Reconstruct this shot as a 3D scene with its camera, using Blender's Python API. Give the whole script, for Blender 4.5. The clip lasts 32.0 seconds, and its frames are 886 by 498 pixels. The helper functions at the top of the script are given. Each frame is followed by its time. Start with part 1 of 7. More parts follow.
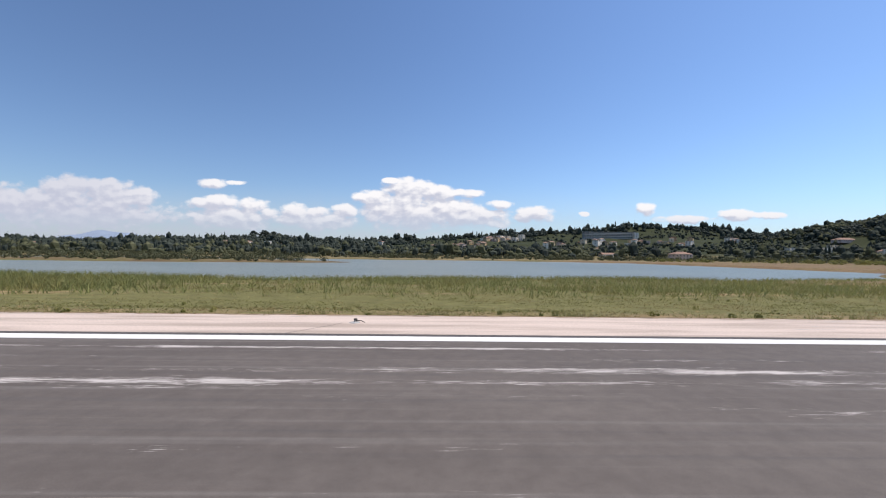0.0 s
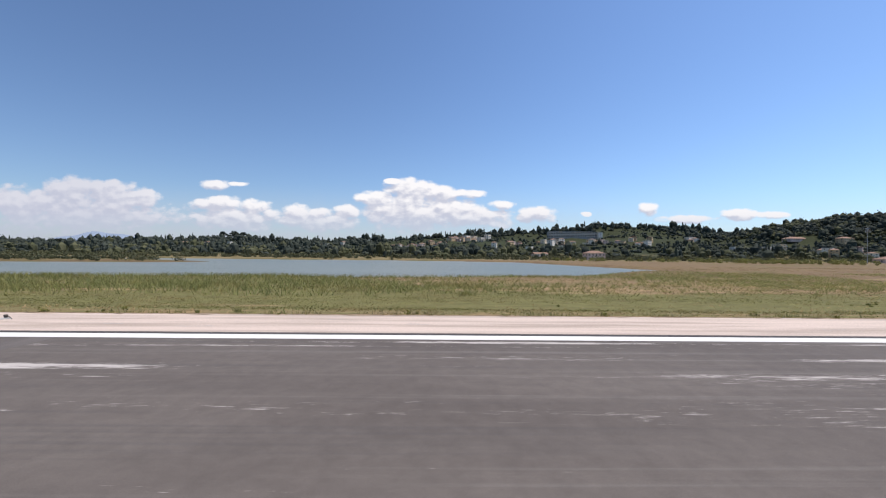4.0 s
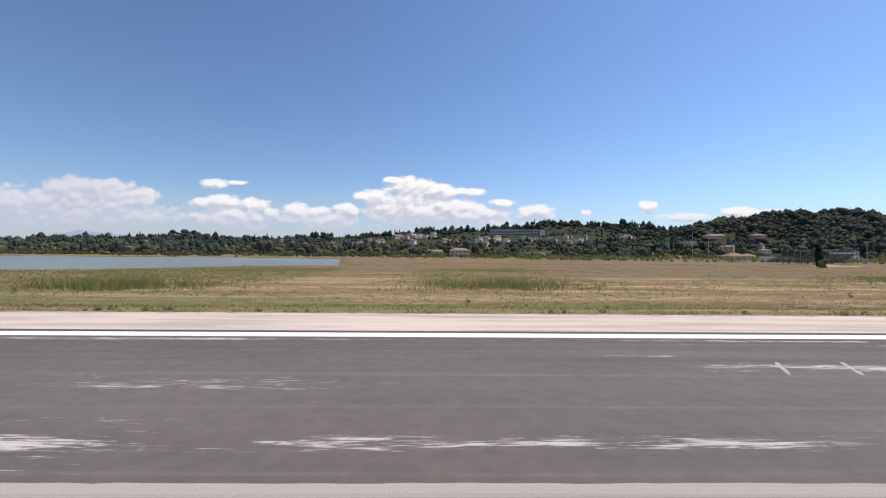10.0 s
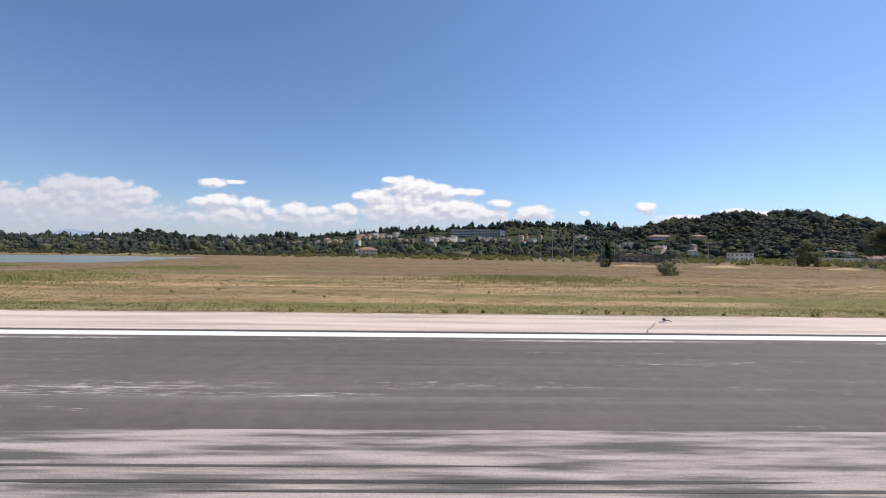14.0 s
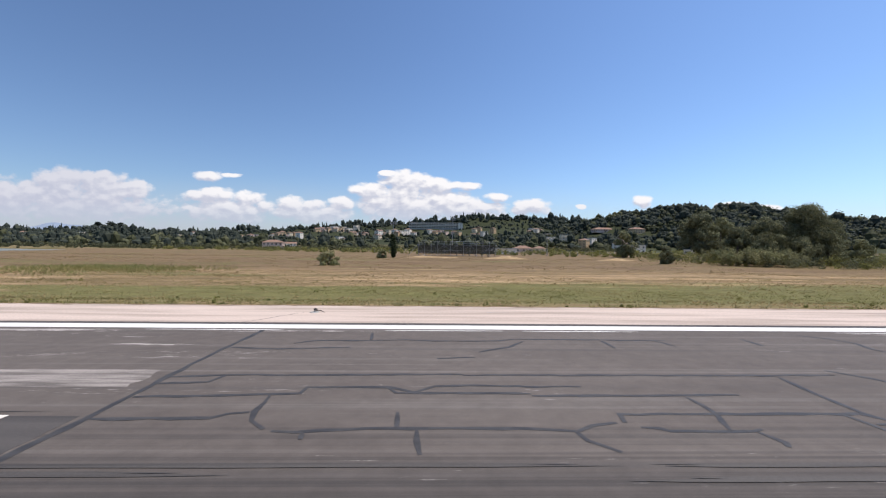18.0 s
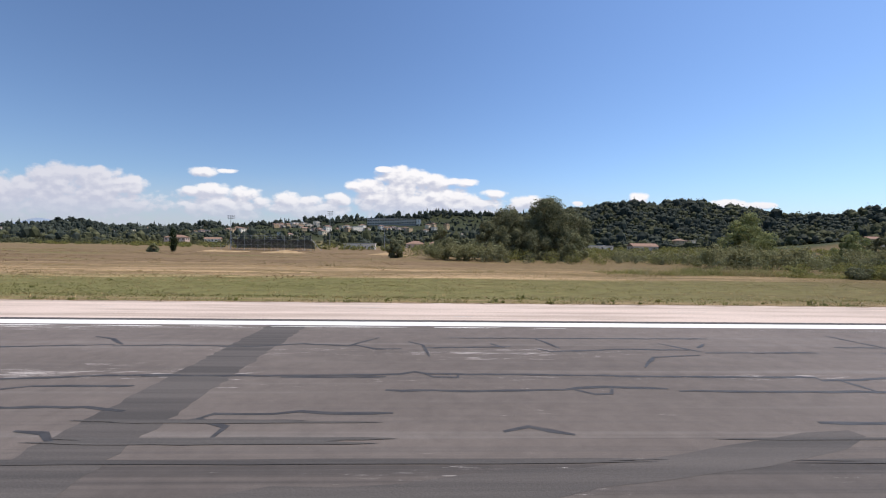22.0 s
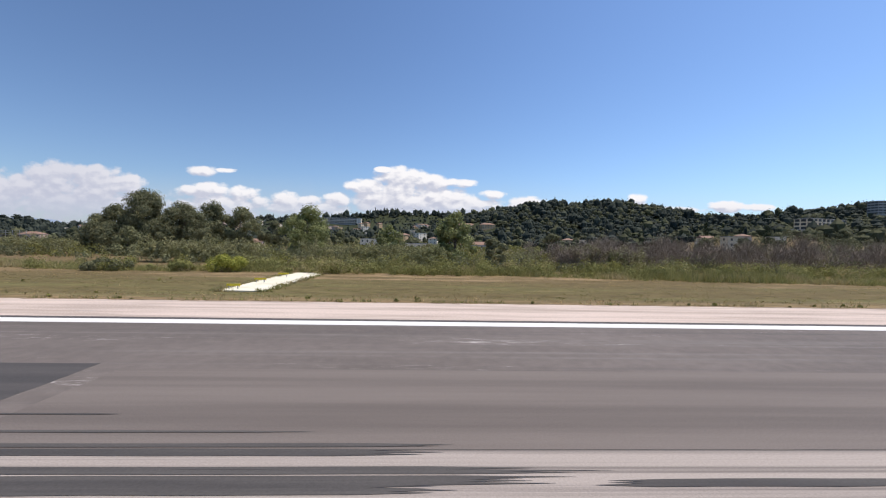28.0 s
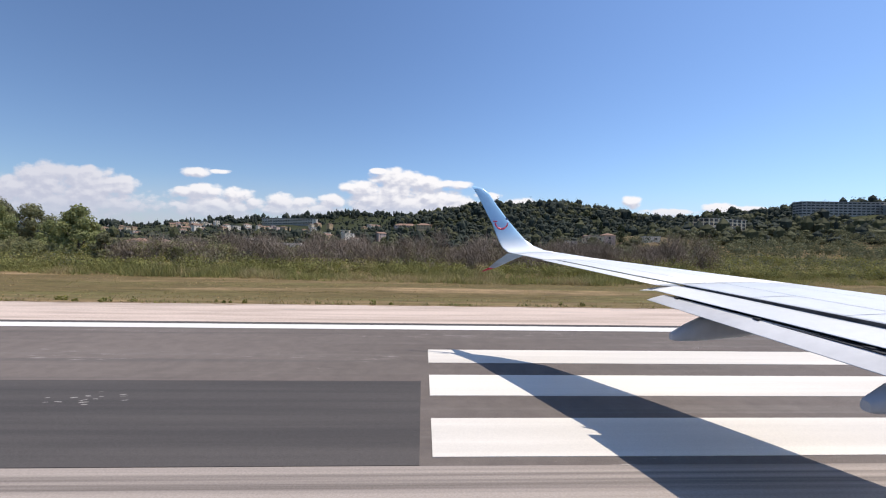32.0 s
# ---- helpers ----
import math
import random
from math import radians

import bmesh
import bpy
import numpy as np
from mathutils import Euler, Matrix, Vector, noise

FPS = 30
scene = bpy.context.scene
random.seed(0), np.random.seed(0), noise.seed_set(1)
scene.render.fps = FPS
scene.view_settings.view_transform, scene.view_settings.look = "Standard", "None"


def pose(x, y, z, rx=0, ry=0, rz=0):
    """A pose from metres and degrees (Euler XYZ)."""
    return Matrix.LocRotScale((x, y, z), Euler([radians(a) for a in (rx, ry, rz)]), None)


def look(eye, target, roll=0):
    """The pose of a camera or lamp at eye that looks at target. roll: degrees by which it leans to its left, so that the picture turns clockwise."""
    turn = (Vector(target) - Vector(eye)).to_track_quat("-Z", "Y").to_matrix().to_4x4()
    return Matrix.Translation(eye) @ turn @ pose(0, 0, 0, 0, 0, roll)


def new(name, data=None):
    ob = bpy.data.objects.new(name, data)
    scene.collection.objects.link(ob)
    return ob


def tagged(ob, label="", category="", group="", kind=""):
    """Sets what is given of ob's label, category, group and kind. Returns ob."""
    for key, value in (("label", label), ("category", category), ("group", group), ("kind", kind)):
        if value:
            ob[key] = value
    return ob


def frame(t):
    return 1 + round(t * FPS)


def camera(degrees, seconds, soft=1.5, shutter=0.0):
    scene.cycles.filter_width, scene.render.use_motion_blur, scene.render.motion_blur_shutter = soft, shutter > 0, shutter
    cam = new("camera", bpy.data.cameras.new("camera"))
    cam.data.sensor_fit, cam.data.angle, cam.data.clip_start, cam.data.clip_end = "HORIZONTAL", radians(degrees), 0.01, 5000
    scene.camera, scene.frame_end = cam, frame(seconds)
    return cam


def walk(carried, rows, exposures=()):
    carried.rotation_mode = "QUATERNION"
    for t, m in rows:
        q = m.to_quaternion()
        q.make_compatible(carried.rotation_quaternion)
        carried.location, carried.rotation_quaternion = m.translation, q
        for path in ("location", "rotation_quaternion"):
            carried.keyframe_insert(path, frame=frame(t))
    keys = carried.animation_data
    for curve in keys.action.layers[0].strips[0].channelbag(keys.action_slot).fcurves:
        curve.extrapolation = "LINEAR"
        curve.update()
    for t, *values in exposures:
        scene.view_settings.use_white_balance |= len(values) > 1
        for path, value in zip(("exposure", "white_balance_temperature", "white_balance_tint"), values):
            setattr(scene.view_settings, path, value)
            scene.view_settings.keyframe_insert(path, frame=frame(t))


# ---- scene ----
# Seconds, x along the runway, y across it, height of the eye, yaw, pitch, roll in degrees.
ROWS = [
    (0, 0, 0.6, 4.053, -1.01, 0.53, 0.68),
    (1, 20.3, 0.48, 4.053, -1.24, 0.6, 0.67),
    (2, 40.6, 0.37, 4.053, -1.23, 0.61, 0.65),
    (3, 60.9, 0.25, 4.053, -0.95, 0.56, 0.63),
    (3.5, 71.05, 0.19, 4.053, -0.83, 0.56, 0.6),
    (5.5, 111.65, -0.04, 4.053, -0.56, 0.81, 0.39),
    (6, 121.8, -0.1, 4.053, -0.61, 0.81, 0.39),
    (7, 142.1, -0.09, 4.053, -0.8, 0.81, 0.44),
    (8, 162.4, -0.07, 4.053, -1, 0.77, 0.46),
    (9, 182.7, -0.06, 4.053, -0.96, 0.58, 0.43),
    (10, 203, -0.04, 4.053, -0.77, 0.38, 0.44),
    (11, 223.3, -0.03, 4.053, -0.63, 0.3, 0.52),
    (12, 243.6, -0.01, 4.053, -0.64, 0.32, 0.6),
    (13, 263.9, 0, 4.053, -0.75, 0.47, 0.66),
    (14, 284.2, -0.08, 4.053, -0.97, 0.43, 0.68),
    (14.5, 294.35, -0.12, 4.053, -1.11, 0.36, 0.68),
    (16.5, 334.95, -0.29, 4.053, -1.6, -0.19, 0.69),
    (17, 345.1, -0.33, 4.053, -1.57, -0.23, 0.67),
    (18, 365.4, -0.42, 4.053, -1.43, -0.44, 0.63),
    (19, 385.7, -0.5, 4.053, -1.32, -0.74, 0.63),
    (20, 406, -0.45, 4.053, -1.42, -0.92, 0.71),
    (21, 426.3, -0.4, 4.053, -1.68, -0.93, 0.77),
    (22, 446.6, -0.35, 4.053, -1.86, -0.89, 0.76),
    (23, 466.9, -0.3, 4.053, -1.78, -0.85, 0.74),
    (24, 487.2, -0.34, 4.053, -1.67, -0.74, 0.77),
    (24.5, 497.35, -0.36, 4.053, -1.66, -0.72, 0.79),
    (26.5, 537.95, -0.44, 4.053, -1.81, -0.71, 0.98),
    (27, 548.1, -0.46, 4.053, -1.86, -0.72, 1),
    (28, 568.4, -0.5, 4.053, -2.05, -0.83, 1.01),
    (29, 588.7, -0.38, 4.053, -2.36, -0.92, 1),
    (30, 609, -0.25, 4.053, -2.71, -0.85, 1.02),
    (31, 629.3, -0.12, 4.053, -2.82, -0.73, 1.04),
    (32, 649.6, 0, 4.053, -2.68, -0.6, 1.04),
]
EYE_END = ROWS[-1]
cam = camera(92.54, 32.0, soft=1.15)


def eye_pose(r):
    t, x, y, z, yaw, pitch, roll = r
    way = Vector((-math.sin(radians(yaw)), math.cos(radians(yaw)), math.tan(radians(pitch))))
    return look((x, y, z), Vector((x, y, z)) + 10 * way, roll)


walk(cam, [(r[0], eye_pose(r)) for r in ROWS], exposures=[(0, 0.0), (24, 0.0), (25.5, -0.16), (26.5, -0.24), (27.2, -0.18), (28.2, 0.0), (32, 0.0)])

# ---- world and sun ----
SUN_DIR = Vector((2.75, 0.15, 6.25)).normalized()
SUN_ELEV = math.asin(SUN_DIR.z)


def arith(tree, op, a, b=None, clamp=False):
    n = tree.nodes.new("ShaderNodeMath")
    n.operation, n.use_clamp = op, clamp
    for i, v in enumerate((a, b)):
        if v is None:
            continue
        if isinstance(v, (int, float)):
            n.inputs[i].default_value = v
        else:
            tree.links.new(v, n.inputs[i])
    return n.outputs[0]


def remap(tree, value, lo, hi, out_lo=0.0, out_hi=1.0, smooth=True):
    n = tree.nodes.new("ShaderNodeMapRange")
    n.interpolation_type = "SMOOTHSTEP" if smooth else "LINEAR"
    tree.links.new(value, n.inputs[0])
    for i, v in zip((1, 2, 3, 4), (lo, hi, out_lo, out_hi)):
        n.inputs[i].default_value = v
    return n.outputs[0]


def mixed(tree, factor, a, b):
    n = tree.nodes.new("ShaderNodeMix")
    n.data_type = "RGBA"
    for slot, v in ((0, factor), (6, a), (7, b)):
        if isinstance(v, (int, float)):
            n.inputs[slot].default_value = v
        elif isinstance(v, tuple):
            n.inputs[slot].default_value = (*v, 1) if len(v) == 3 else v
        else:
            tree.links.new(v, n.inputs[slot])
    return n.outputs[2]


def noise_tex(tree, vector, scale, detail=4.0, rough=0.55, squash=None, dims="3D"):
    if squash:
        m = tree.nodes.new("ShaderNodeMapping")
        m.inputs["Scale"].default_value = squash
        tree.links.new(vector, m.inputs["Vector"])
        vector = m.outputs[0]
    n = tree.nodes.new("ShaderNodeTexNoise")
    n.noise_dimensions = dims
    n.inputs["Scale"].default_value, n.inputs["Detail"].default_value, n.inputs["Roughness"].default_value = scale, detail, rough
    tree.links.new(vector, n.inputs["Vector"])
    return n.outputs[0]


world = bpy.data.worlds.new("world")
scene.world = world
world.use_nodes = True
wt = world.node_tree
wt.nodes.clear()
w_out = wt.nodes.new("ShaderNodeOutputWorld")
w_bg = wt.nodes.new("ShaderNodeBackground")
w_sky = wt.nodes.new("ShaderNodeTexSky")
w_sky.sky_type, w_sky.sun_disc = "NISHITA", False
w_sky.sun_elevation, w_sky.sun_rotation = SUN_ELEV, math.atan2(SUN_DIR.x, SUN_DIR.y)
w_sky.altitude, w_sky.air_density, w_sky.dust_density, w_sky.ozone_density = 0, 1.0, 0.6, 2.0
w_co = wt.nodes.new("ShaderNodeTexCoord")
w_xyz = wt.nodes.new("ShaderNodeSeparateXYZ")
wt.links.new(w_co.outputs["Generated"], w_xyz.inputs[0])
ahead = arith(wt, "MAXIMUM", w_xyz.outputs[1], 0.05)
cu = arith(wt, "DIVIDE", w_xyz.outputs[0], ahead)
cv = arith(wt, "DIVIDE", w_xyz.outputs[2], ahead)
# Cumulus heaps low over the hills: middle u, v and half sizes.
HEAPS_WEST = [(-0.82, 0.088, 0.23, 0.034), (-0.475, 0.08, 0.125, 0.022), (-0.27, 0.076, 0.12, 0.018), (-0.953, 0.112, 0.100, 0.0427), (-0.863, 0.142, 0.080, 0.0333), (-1.004, 0.124, 0.080, 0.0293), (-0.780, 0.138, 0.093, 0.0293), (-0.699, 0.126, 0.056, 0.0253), (-0.811, 0.098, 0.147, 0.0373), (-1.106, 0.116, 0.120, 0.0400), (-0.524, 0.159, 0.040, 0.0107), (-0.472, 0.160, 0.029, 0.0047), (-0.506, 0.109, 0.064, 0.0240), (-0.552, 0.113, 0.032, 0.0133), (-0.435, 0.105, 0.051, 0.0213), (-0.395, 0.089, 0.033, 0.0160), (-0.487, 0.085, 0.100, 0.0213), (-0.329, 0.098, 0.040, 0.0173), (-0.277, 0.091, 0.047, 0.0160), (-0.213, 0.097, 0.040, 0.0187)]
HEAPS_EAST = [(-0.05, 0.094, 0.18, 0.034), (0.09, 0.088, 0.12, 0.02), (-0.065, 0.147, 0.073, 0.0320), (-0.138, 0.130, 0.060, 0.0187), (0.001, 0.139, 0.067, 0.0240), (0.068, 0.144, 0.051, 0.0093), (-0.171, 0.132, 0.037, 0.0107), (-0.091, 0.104, 0.107, 0.0320), (0.028, 0.108, 0.080, 0.0293), (-0.106, 0.170, 0.024, 0.0067), (0.149, 0.118, 0.033, 0.0093), (0.236, 0.099, 0.051, 0.0173), (0.210, 0.089, 0.033, 0.0107), (0.351, 0.098, 0.013, 0.0053), (0.501, 0.115, 0.027, 0.0147), (0.727, 0.103, 0.053, 0.0120), (0.789, 0.102, 0.053, 0.0080), (0.596, 0.089, 0.080, 0.0093)]


def billow(vector, scale, shift):
    m = wt.nodes.new("ShaderNodeMapping")
    m.inputs["Scale"].default_value, m.inputs["Location"].default_value = (0.8, 1.4, 1), (shift, shift * 0.7, 0)
    wt.links.new(vector, m.inputs["Vector"])
    n = wt.nodes.new("ShaderNodeTexVoronoi")
    n.feature = "SMOOTH_F1"
    n.inputs["Scale"].default_value, n.inputs["Smoothness"].default_value = scale, 0.2
    bend = wt.nodes.new("ShaderNodeVectorMath")
    bend.operation = "MULTIPLY_ADD"
    wob = wt.nodes.new("ShaderNodeTexNoise")
    wob.inputs["Scale"].default_value, wob.inputs["Detail"].default_value = scale * 1.1, 3.0
    wt.links.new(m.outputs[0], wob.inputs["Vector"])
    wt.links.new(wob.outputs[1], bend.inputs[0])
    bend.inputs[1].default_value = (0.8 / scale,) * 3
    wt.links.new(m.outputs[0], bend.inputs[2])
    wt.links.new(bend.outputs[0], n.inputs["Vector"])
    return arith(wt, "SUBTRACT", 1.0, n.outputs["Distance"])


def cumulus(du0, dv0):
    """Density of the cumulus, looked up a step (du0, dv0) further."""
    u, v = arith(wt, "ADD", cu, du0), arith(wt, "ADD", cv, dv0)
    at = wt.nodes.new("ShaderNodeCombineXYZ")
    wt.links.new(u, at.inputs[0])
    wt.links.new(v, at.inputs[1])
    heap = None
    for hu, hv, hw, hh in HEAPS_WEST + HEAPS_EAST:
        du = arith(wt, "DIVIDE", arith(wt, "SUBTRACT", u, hu), hw)
        dv = arith(wt, "DIVIDE", arith(wt, "SUBTRACT", v, hv), hh)
        dv = arith(wt, "MAXIMUM", dv, arith(wt, "MULTIPLY", dv, -0.62))
        one = arith(wt, "SUBTRACT", 1.0, arith(wt, "ADD", arith(wt, "MULTIPLY", du, du), arith(wt, "MULTIPLY", dv, dv)))
        heap = one if heap is None else arith(wt, "MAXIMUM", heap, one)
    heap = arith(wt, "MAXIMUM", heap, -1.5)
    puff = noise_tex(wt, at.outputs[0], 30.0, 10.0, 0.68, (1, 1.4, 1))
    heads = arith(wt, "ADD", arith(wt, "MULTIPLY", billow(at.outputs[0], 19.0, 0.3), 0.55), arith(wt, "MULTIPLY", billow(at.outputs[0], 48.0, 1.7), 0.45))
    rough_edge = arith(wt, "ADD", arith(wt, "MULTIPLY", arith(wt, "SUBTRACT", heads, 0.52), 2.6), arith(wt, "MULTIPLY", arith(wt, "SUBTRACT", puff, 0.5), 2.4))
    return arith(wt, "ADD", arith(wt, "MULTIPLY", heap, 1.1), arith(wt, "ADD", arith(wt, "MULTIPLY", rough_edge, 0.6), 0.06)), puff


dens, puff = cumulus(0.0, 0.0)
beyond, _ = cumulus(0.006, 0.013)
cloud = arith(wt, "MULTIPLY", remap(wt, dens, -0.05, 0.75), remap(wt, cv, 0.03, 0.10, 0.45, 1.0))
low = remap(wt, cv, 0.02, 0.17, 0.8, 0.0)
left = remap(wt, cu, -1.1, 0.9, 1.0, 0.35)
veil = arith(wt, "MULTIPLY", arith(wt, "MULTIPLY", low, left), remap(wt, puff, 0.3, 0.7, 0.6, 1.0))
lit = remap(wt, arith(wt, "SUBTRACT", dens, beyond), -0.5, 0.62, 0.1, 1.0)
lit = arith(wt, "MULTIPLY", lit, remap(wt, cu, -0.85, -0.4, 0.38, 1.0))
lit = arith(wt, "MULTIPLY", lit, remap(wt, cv, 0.05, 0.125, 0.45, 1.0), clamp=True)
sky_c = wt.nodes.new("ShaderNodeMix")
sky_c.data_type, sky_c.blend_type = "RGBA", "MULTIPLY"
sky_c.inputs[0].default_value = 1.0
wt.links.new(w_sky.outputs[0], sky_c.inputs[6])
sunward = remap(wt, w_xyz.outputs[0], -0.75, 0.75, 0.0, 1.0)
wt.links.new(mixed(wt, sunward, (0.94, 1.05, 1.24), (1.22, 1.42, 1.72)), sky_c.inputs[7])
cloud_c = mixed(wt, lit, (5.4, 5.65, 6.9), (9.8, 9.6, 9.8))
w_col = mixed(wt, veil, sky_c.outputs[2], (5.3, 5.6, 7.0))
w_col = mixed(wt, cloud, w_col, cloud_c)
wt.links.new(w_col, w_bg.inputs[0])
w_bg.inputs[1].default_value = 0.1
wt.links.new(w_bg.outputs[0], w_out.inputs[0])

sun_data = bpy.data.lights.new("sun", "SUN")
sun_data.energy, sun_data.angle, sun_data.color = 4.8, radians(0.53), (1.0, 0.917, 0.82)
sun = new("sun", sun_data)
sun.matrix_world = look((0, 0, 100), Vector((0, 0, 100)) - SUN_DIR)


# ---- materials ----
def surface(name, a, b, scale=1.0, rough=0.85, metal=0.0, bump=0.0, bump_scale=30.0, squash=None, spread=(0.35, 0.65), grain=0.12, spec=0.3):
    """Two colours mixed by noise at a large and a fine scale, with relief."""
    m = bpy.data.materials.new(name)
    m.use_nodes = True
    t = m.node_tree
    p = t.nodes["Principled BSDF"]
    co = t.nodes.new("ShaderNodeTexCoord").outputs["Object"]
    big = noise_tex(t, co, scale, 5.0, 0.6, squash)
    small = noise_tex(t, co, bump_scale, 3.0, 0.6)
    col = mixed(t, remap(t, big, spread[0], spread[1]), a, b)
    if grain:
        g = t.nodes.new("ShaderNodeMix")
        g.data_type, g.blend_type = "RGBA", "MULTIPLY"
        g.inputs[0].default_value = 1.0
        t.links.new(col, g.inputs[6])
        grey = t.nodes.new("ShaderNodeCombineColor")
        v = remap(t, small, 0.3, 0.7, 1 - grain, 1 + grain, False)
        for i in range(3):
            t.links.new(v, grey.inputs[i])
        t.links.new(grey.outputs[0], g.inputs[7])
        col = g.outputs[2]
    t.links.new(col, p.inputs["Base Color"])
    p.inputs["Roughness"].default_value, p.inputs["Metallic"].default_value = rough, metal
    p.inputs["Specular IOR Level"].default_value = spec
    if bump:
        bn = t.nodes.new("ShaderNodeBump")
        bn.inputs["Strength"].default_value, bn.inputs["Distance"].default_value = bump, 0.02
        t.links.new(small, bn.inputs["Height"])
        t.links.new(bn.outputs[0], p.inputs["Normal"])
    return m


def foliage(name, a, b, c=None, rough=0.7, through_light=0.25):
    """Leaves or blades: each piece has its own shade between the colours."""
    m = bpy.data.materials.new(name)
    m.use_nodes = True
    t = m.node_tree
    p = t.nodes["Principled BSDF"]
    geo = t.nodes.new("ShaderNodeNewGeometry")
    co = t.nodes.new("ShaderNodeTexCoord").outputs["Object"]
    col = mixed(t, geo.outputs["Random Per Island"], a, b)
    if c:
        col = mixed(t, remap(t, noise_tex(t, co, 0.11, 4.0, 0.6), 0.46, 0.62), col, c)
    t.links.new(col, p.inputs["Base Color"])
    p.inputs["Roughness"].default_value = rough
    p.inputs["Specular IOR Level"].default_value = 0.06
    if through_light:
        tr = t.nodes.new("ShaderNodeBsdfTranslucent")
        t.links.new(col, tr.inputs[0])
        mx = t.nodes.new("ShaderNodeMixShader")
        mx.inputs[0].default_value = through_light
        t.links.new(p.outputs[0], mx.inputs[1])
        t.links.new(tr.outputs[0], mx.inputs[2])
        t.links.new(mx.outputs[0], t.nodes["Material Output"].inputs[0])
    return m


WORN_START = [(-90, 8, 15.25, 0.4, 0.27), (-90, 9, 13.95, 0.4, 0.28), (8, 72, 15.25, 0.5, 0.38), (9, 72, 13.95, 0.5, 0.40), (-90, 95, 18.6, 0.25, 0.24), (-90, 95, 16.9, 0.2, 0.16), (12, 33, 9.55, 0.3, 0.24), (26, 31, 10.85, 0.25, 0.30),
              (76, 142, 16.6, 0.4, 0.24), (80, 136, 14.3, 0.4, 0.22), (70, 350, 19.5, 0.28, 0.33), (140, 165, 15.6, 0.4, 0.22), (157, 164, 13.6, 0.25, 0.32), (148, 174, 12.0, 0.4, 0.17),
              (150, 163, 8.85, 0.4, 0.27), (168, 175, 9.2, 0.5, 0.33), (144, 166, 17.7, 0.35, 0.22), (186, 195.5, 8.97, 0.45, 0.34)]
WORN_MIDDLE = [(199.5, 214, 9.0, 0.5, 0.415), (229, 235, 9.1, 0.5, 0.38), (214, 224, 7.2, 0.5, 0.38), (196, 200, 15.2, 0.25, 0.32), (201, 205, 14.0, 0.2, 0.31), (208, 214, 16.65, 0.3, 0.37),
               (211.5, 226, 14.95, 0.5, 0.41), (222, 231, 18.5, 0.35, 0.35), (252, 262, 8.7, 0.5, 0.325), (265, 268, 8.8, 0.35, 0.33), (256, 284, 11.9, 0.28, 0.28), (270, 278, 10.8, 0.25, 0.32),
               (334, 340.5, 12.4, 0.95, 0.30), (351.5, 356.3, 16.75, 0.3, 0.46), (351.5, 353.7, 18.1, 0.25, 0.42)]
WORN_END = [(496, 548, 15.0, 0.55, 0.22), (356, 500, 19.45, 0.3, 0.18), (386, 472, 12.4, 0.45, 0.25), (400, 500, 15.4, 0.8, 0.10), (581, 589, 11.7, 0.4, 0.24), (560, 582, 11.9, 0.5, 0.16), (600, 604, 11.8, 0.3, 0.20), (612, 700, 13.4, 0.3, 0.10)]


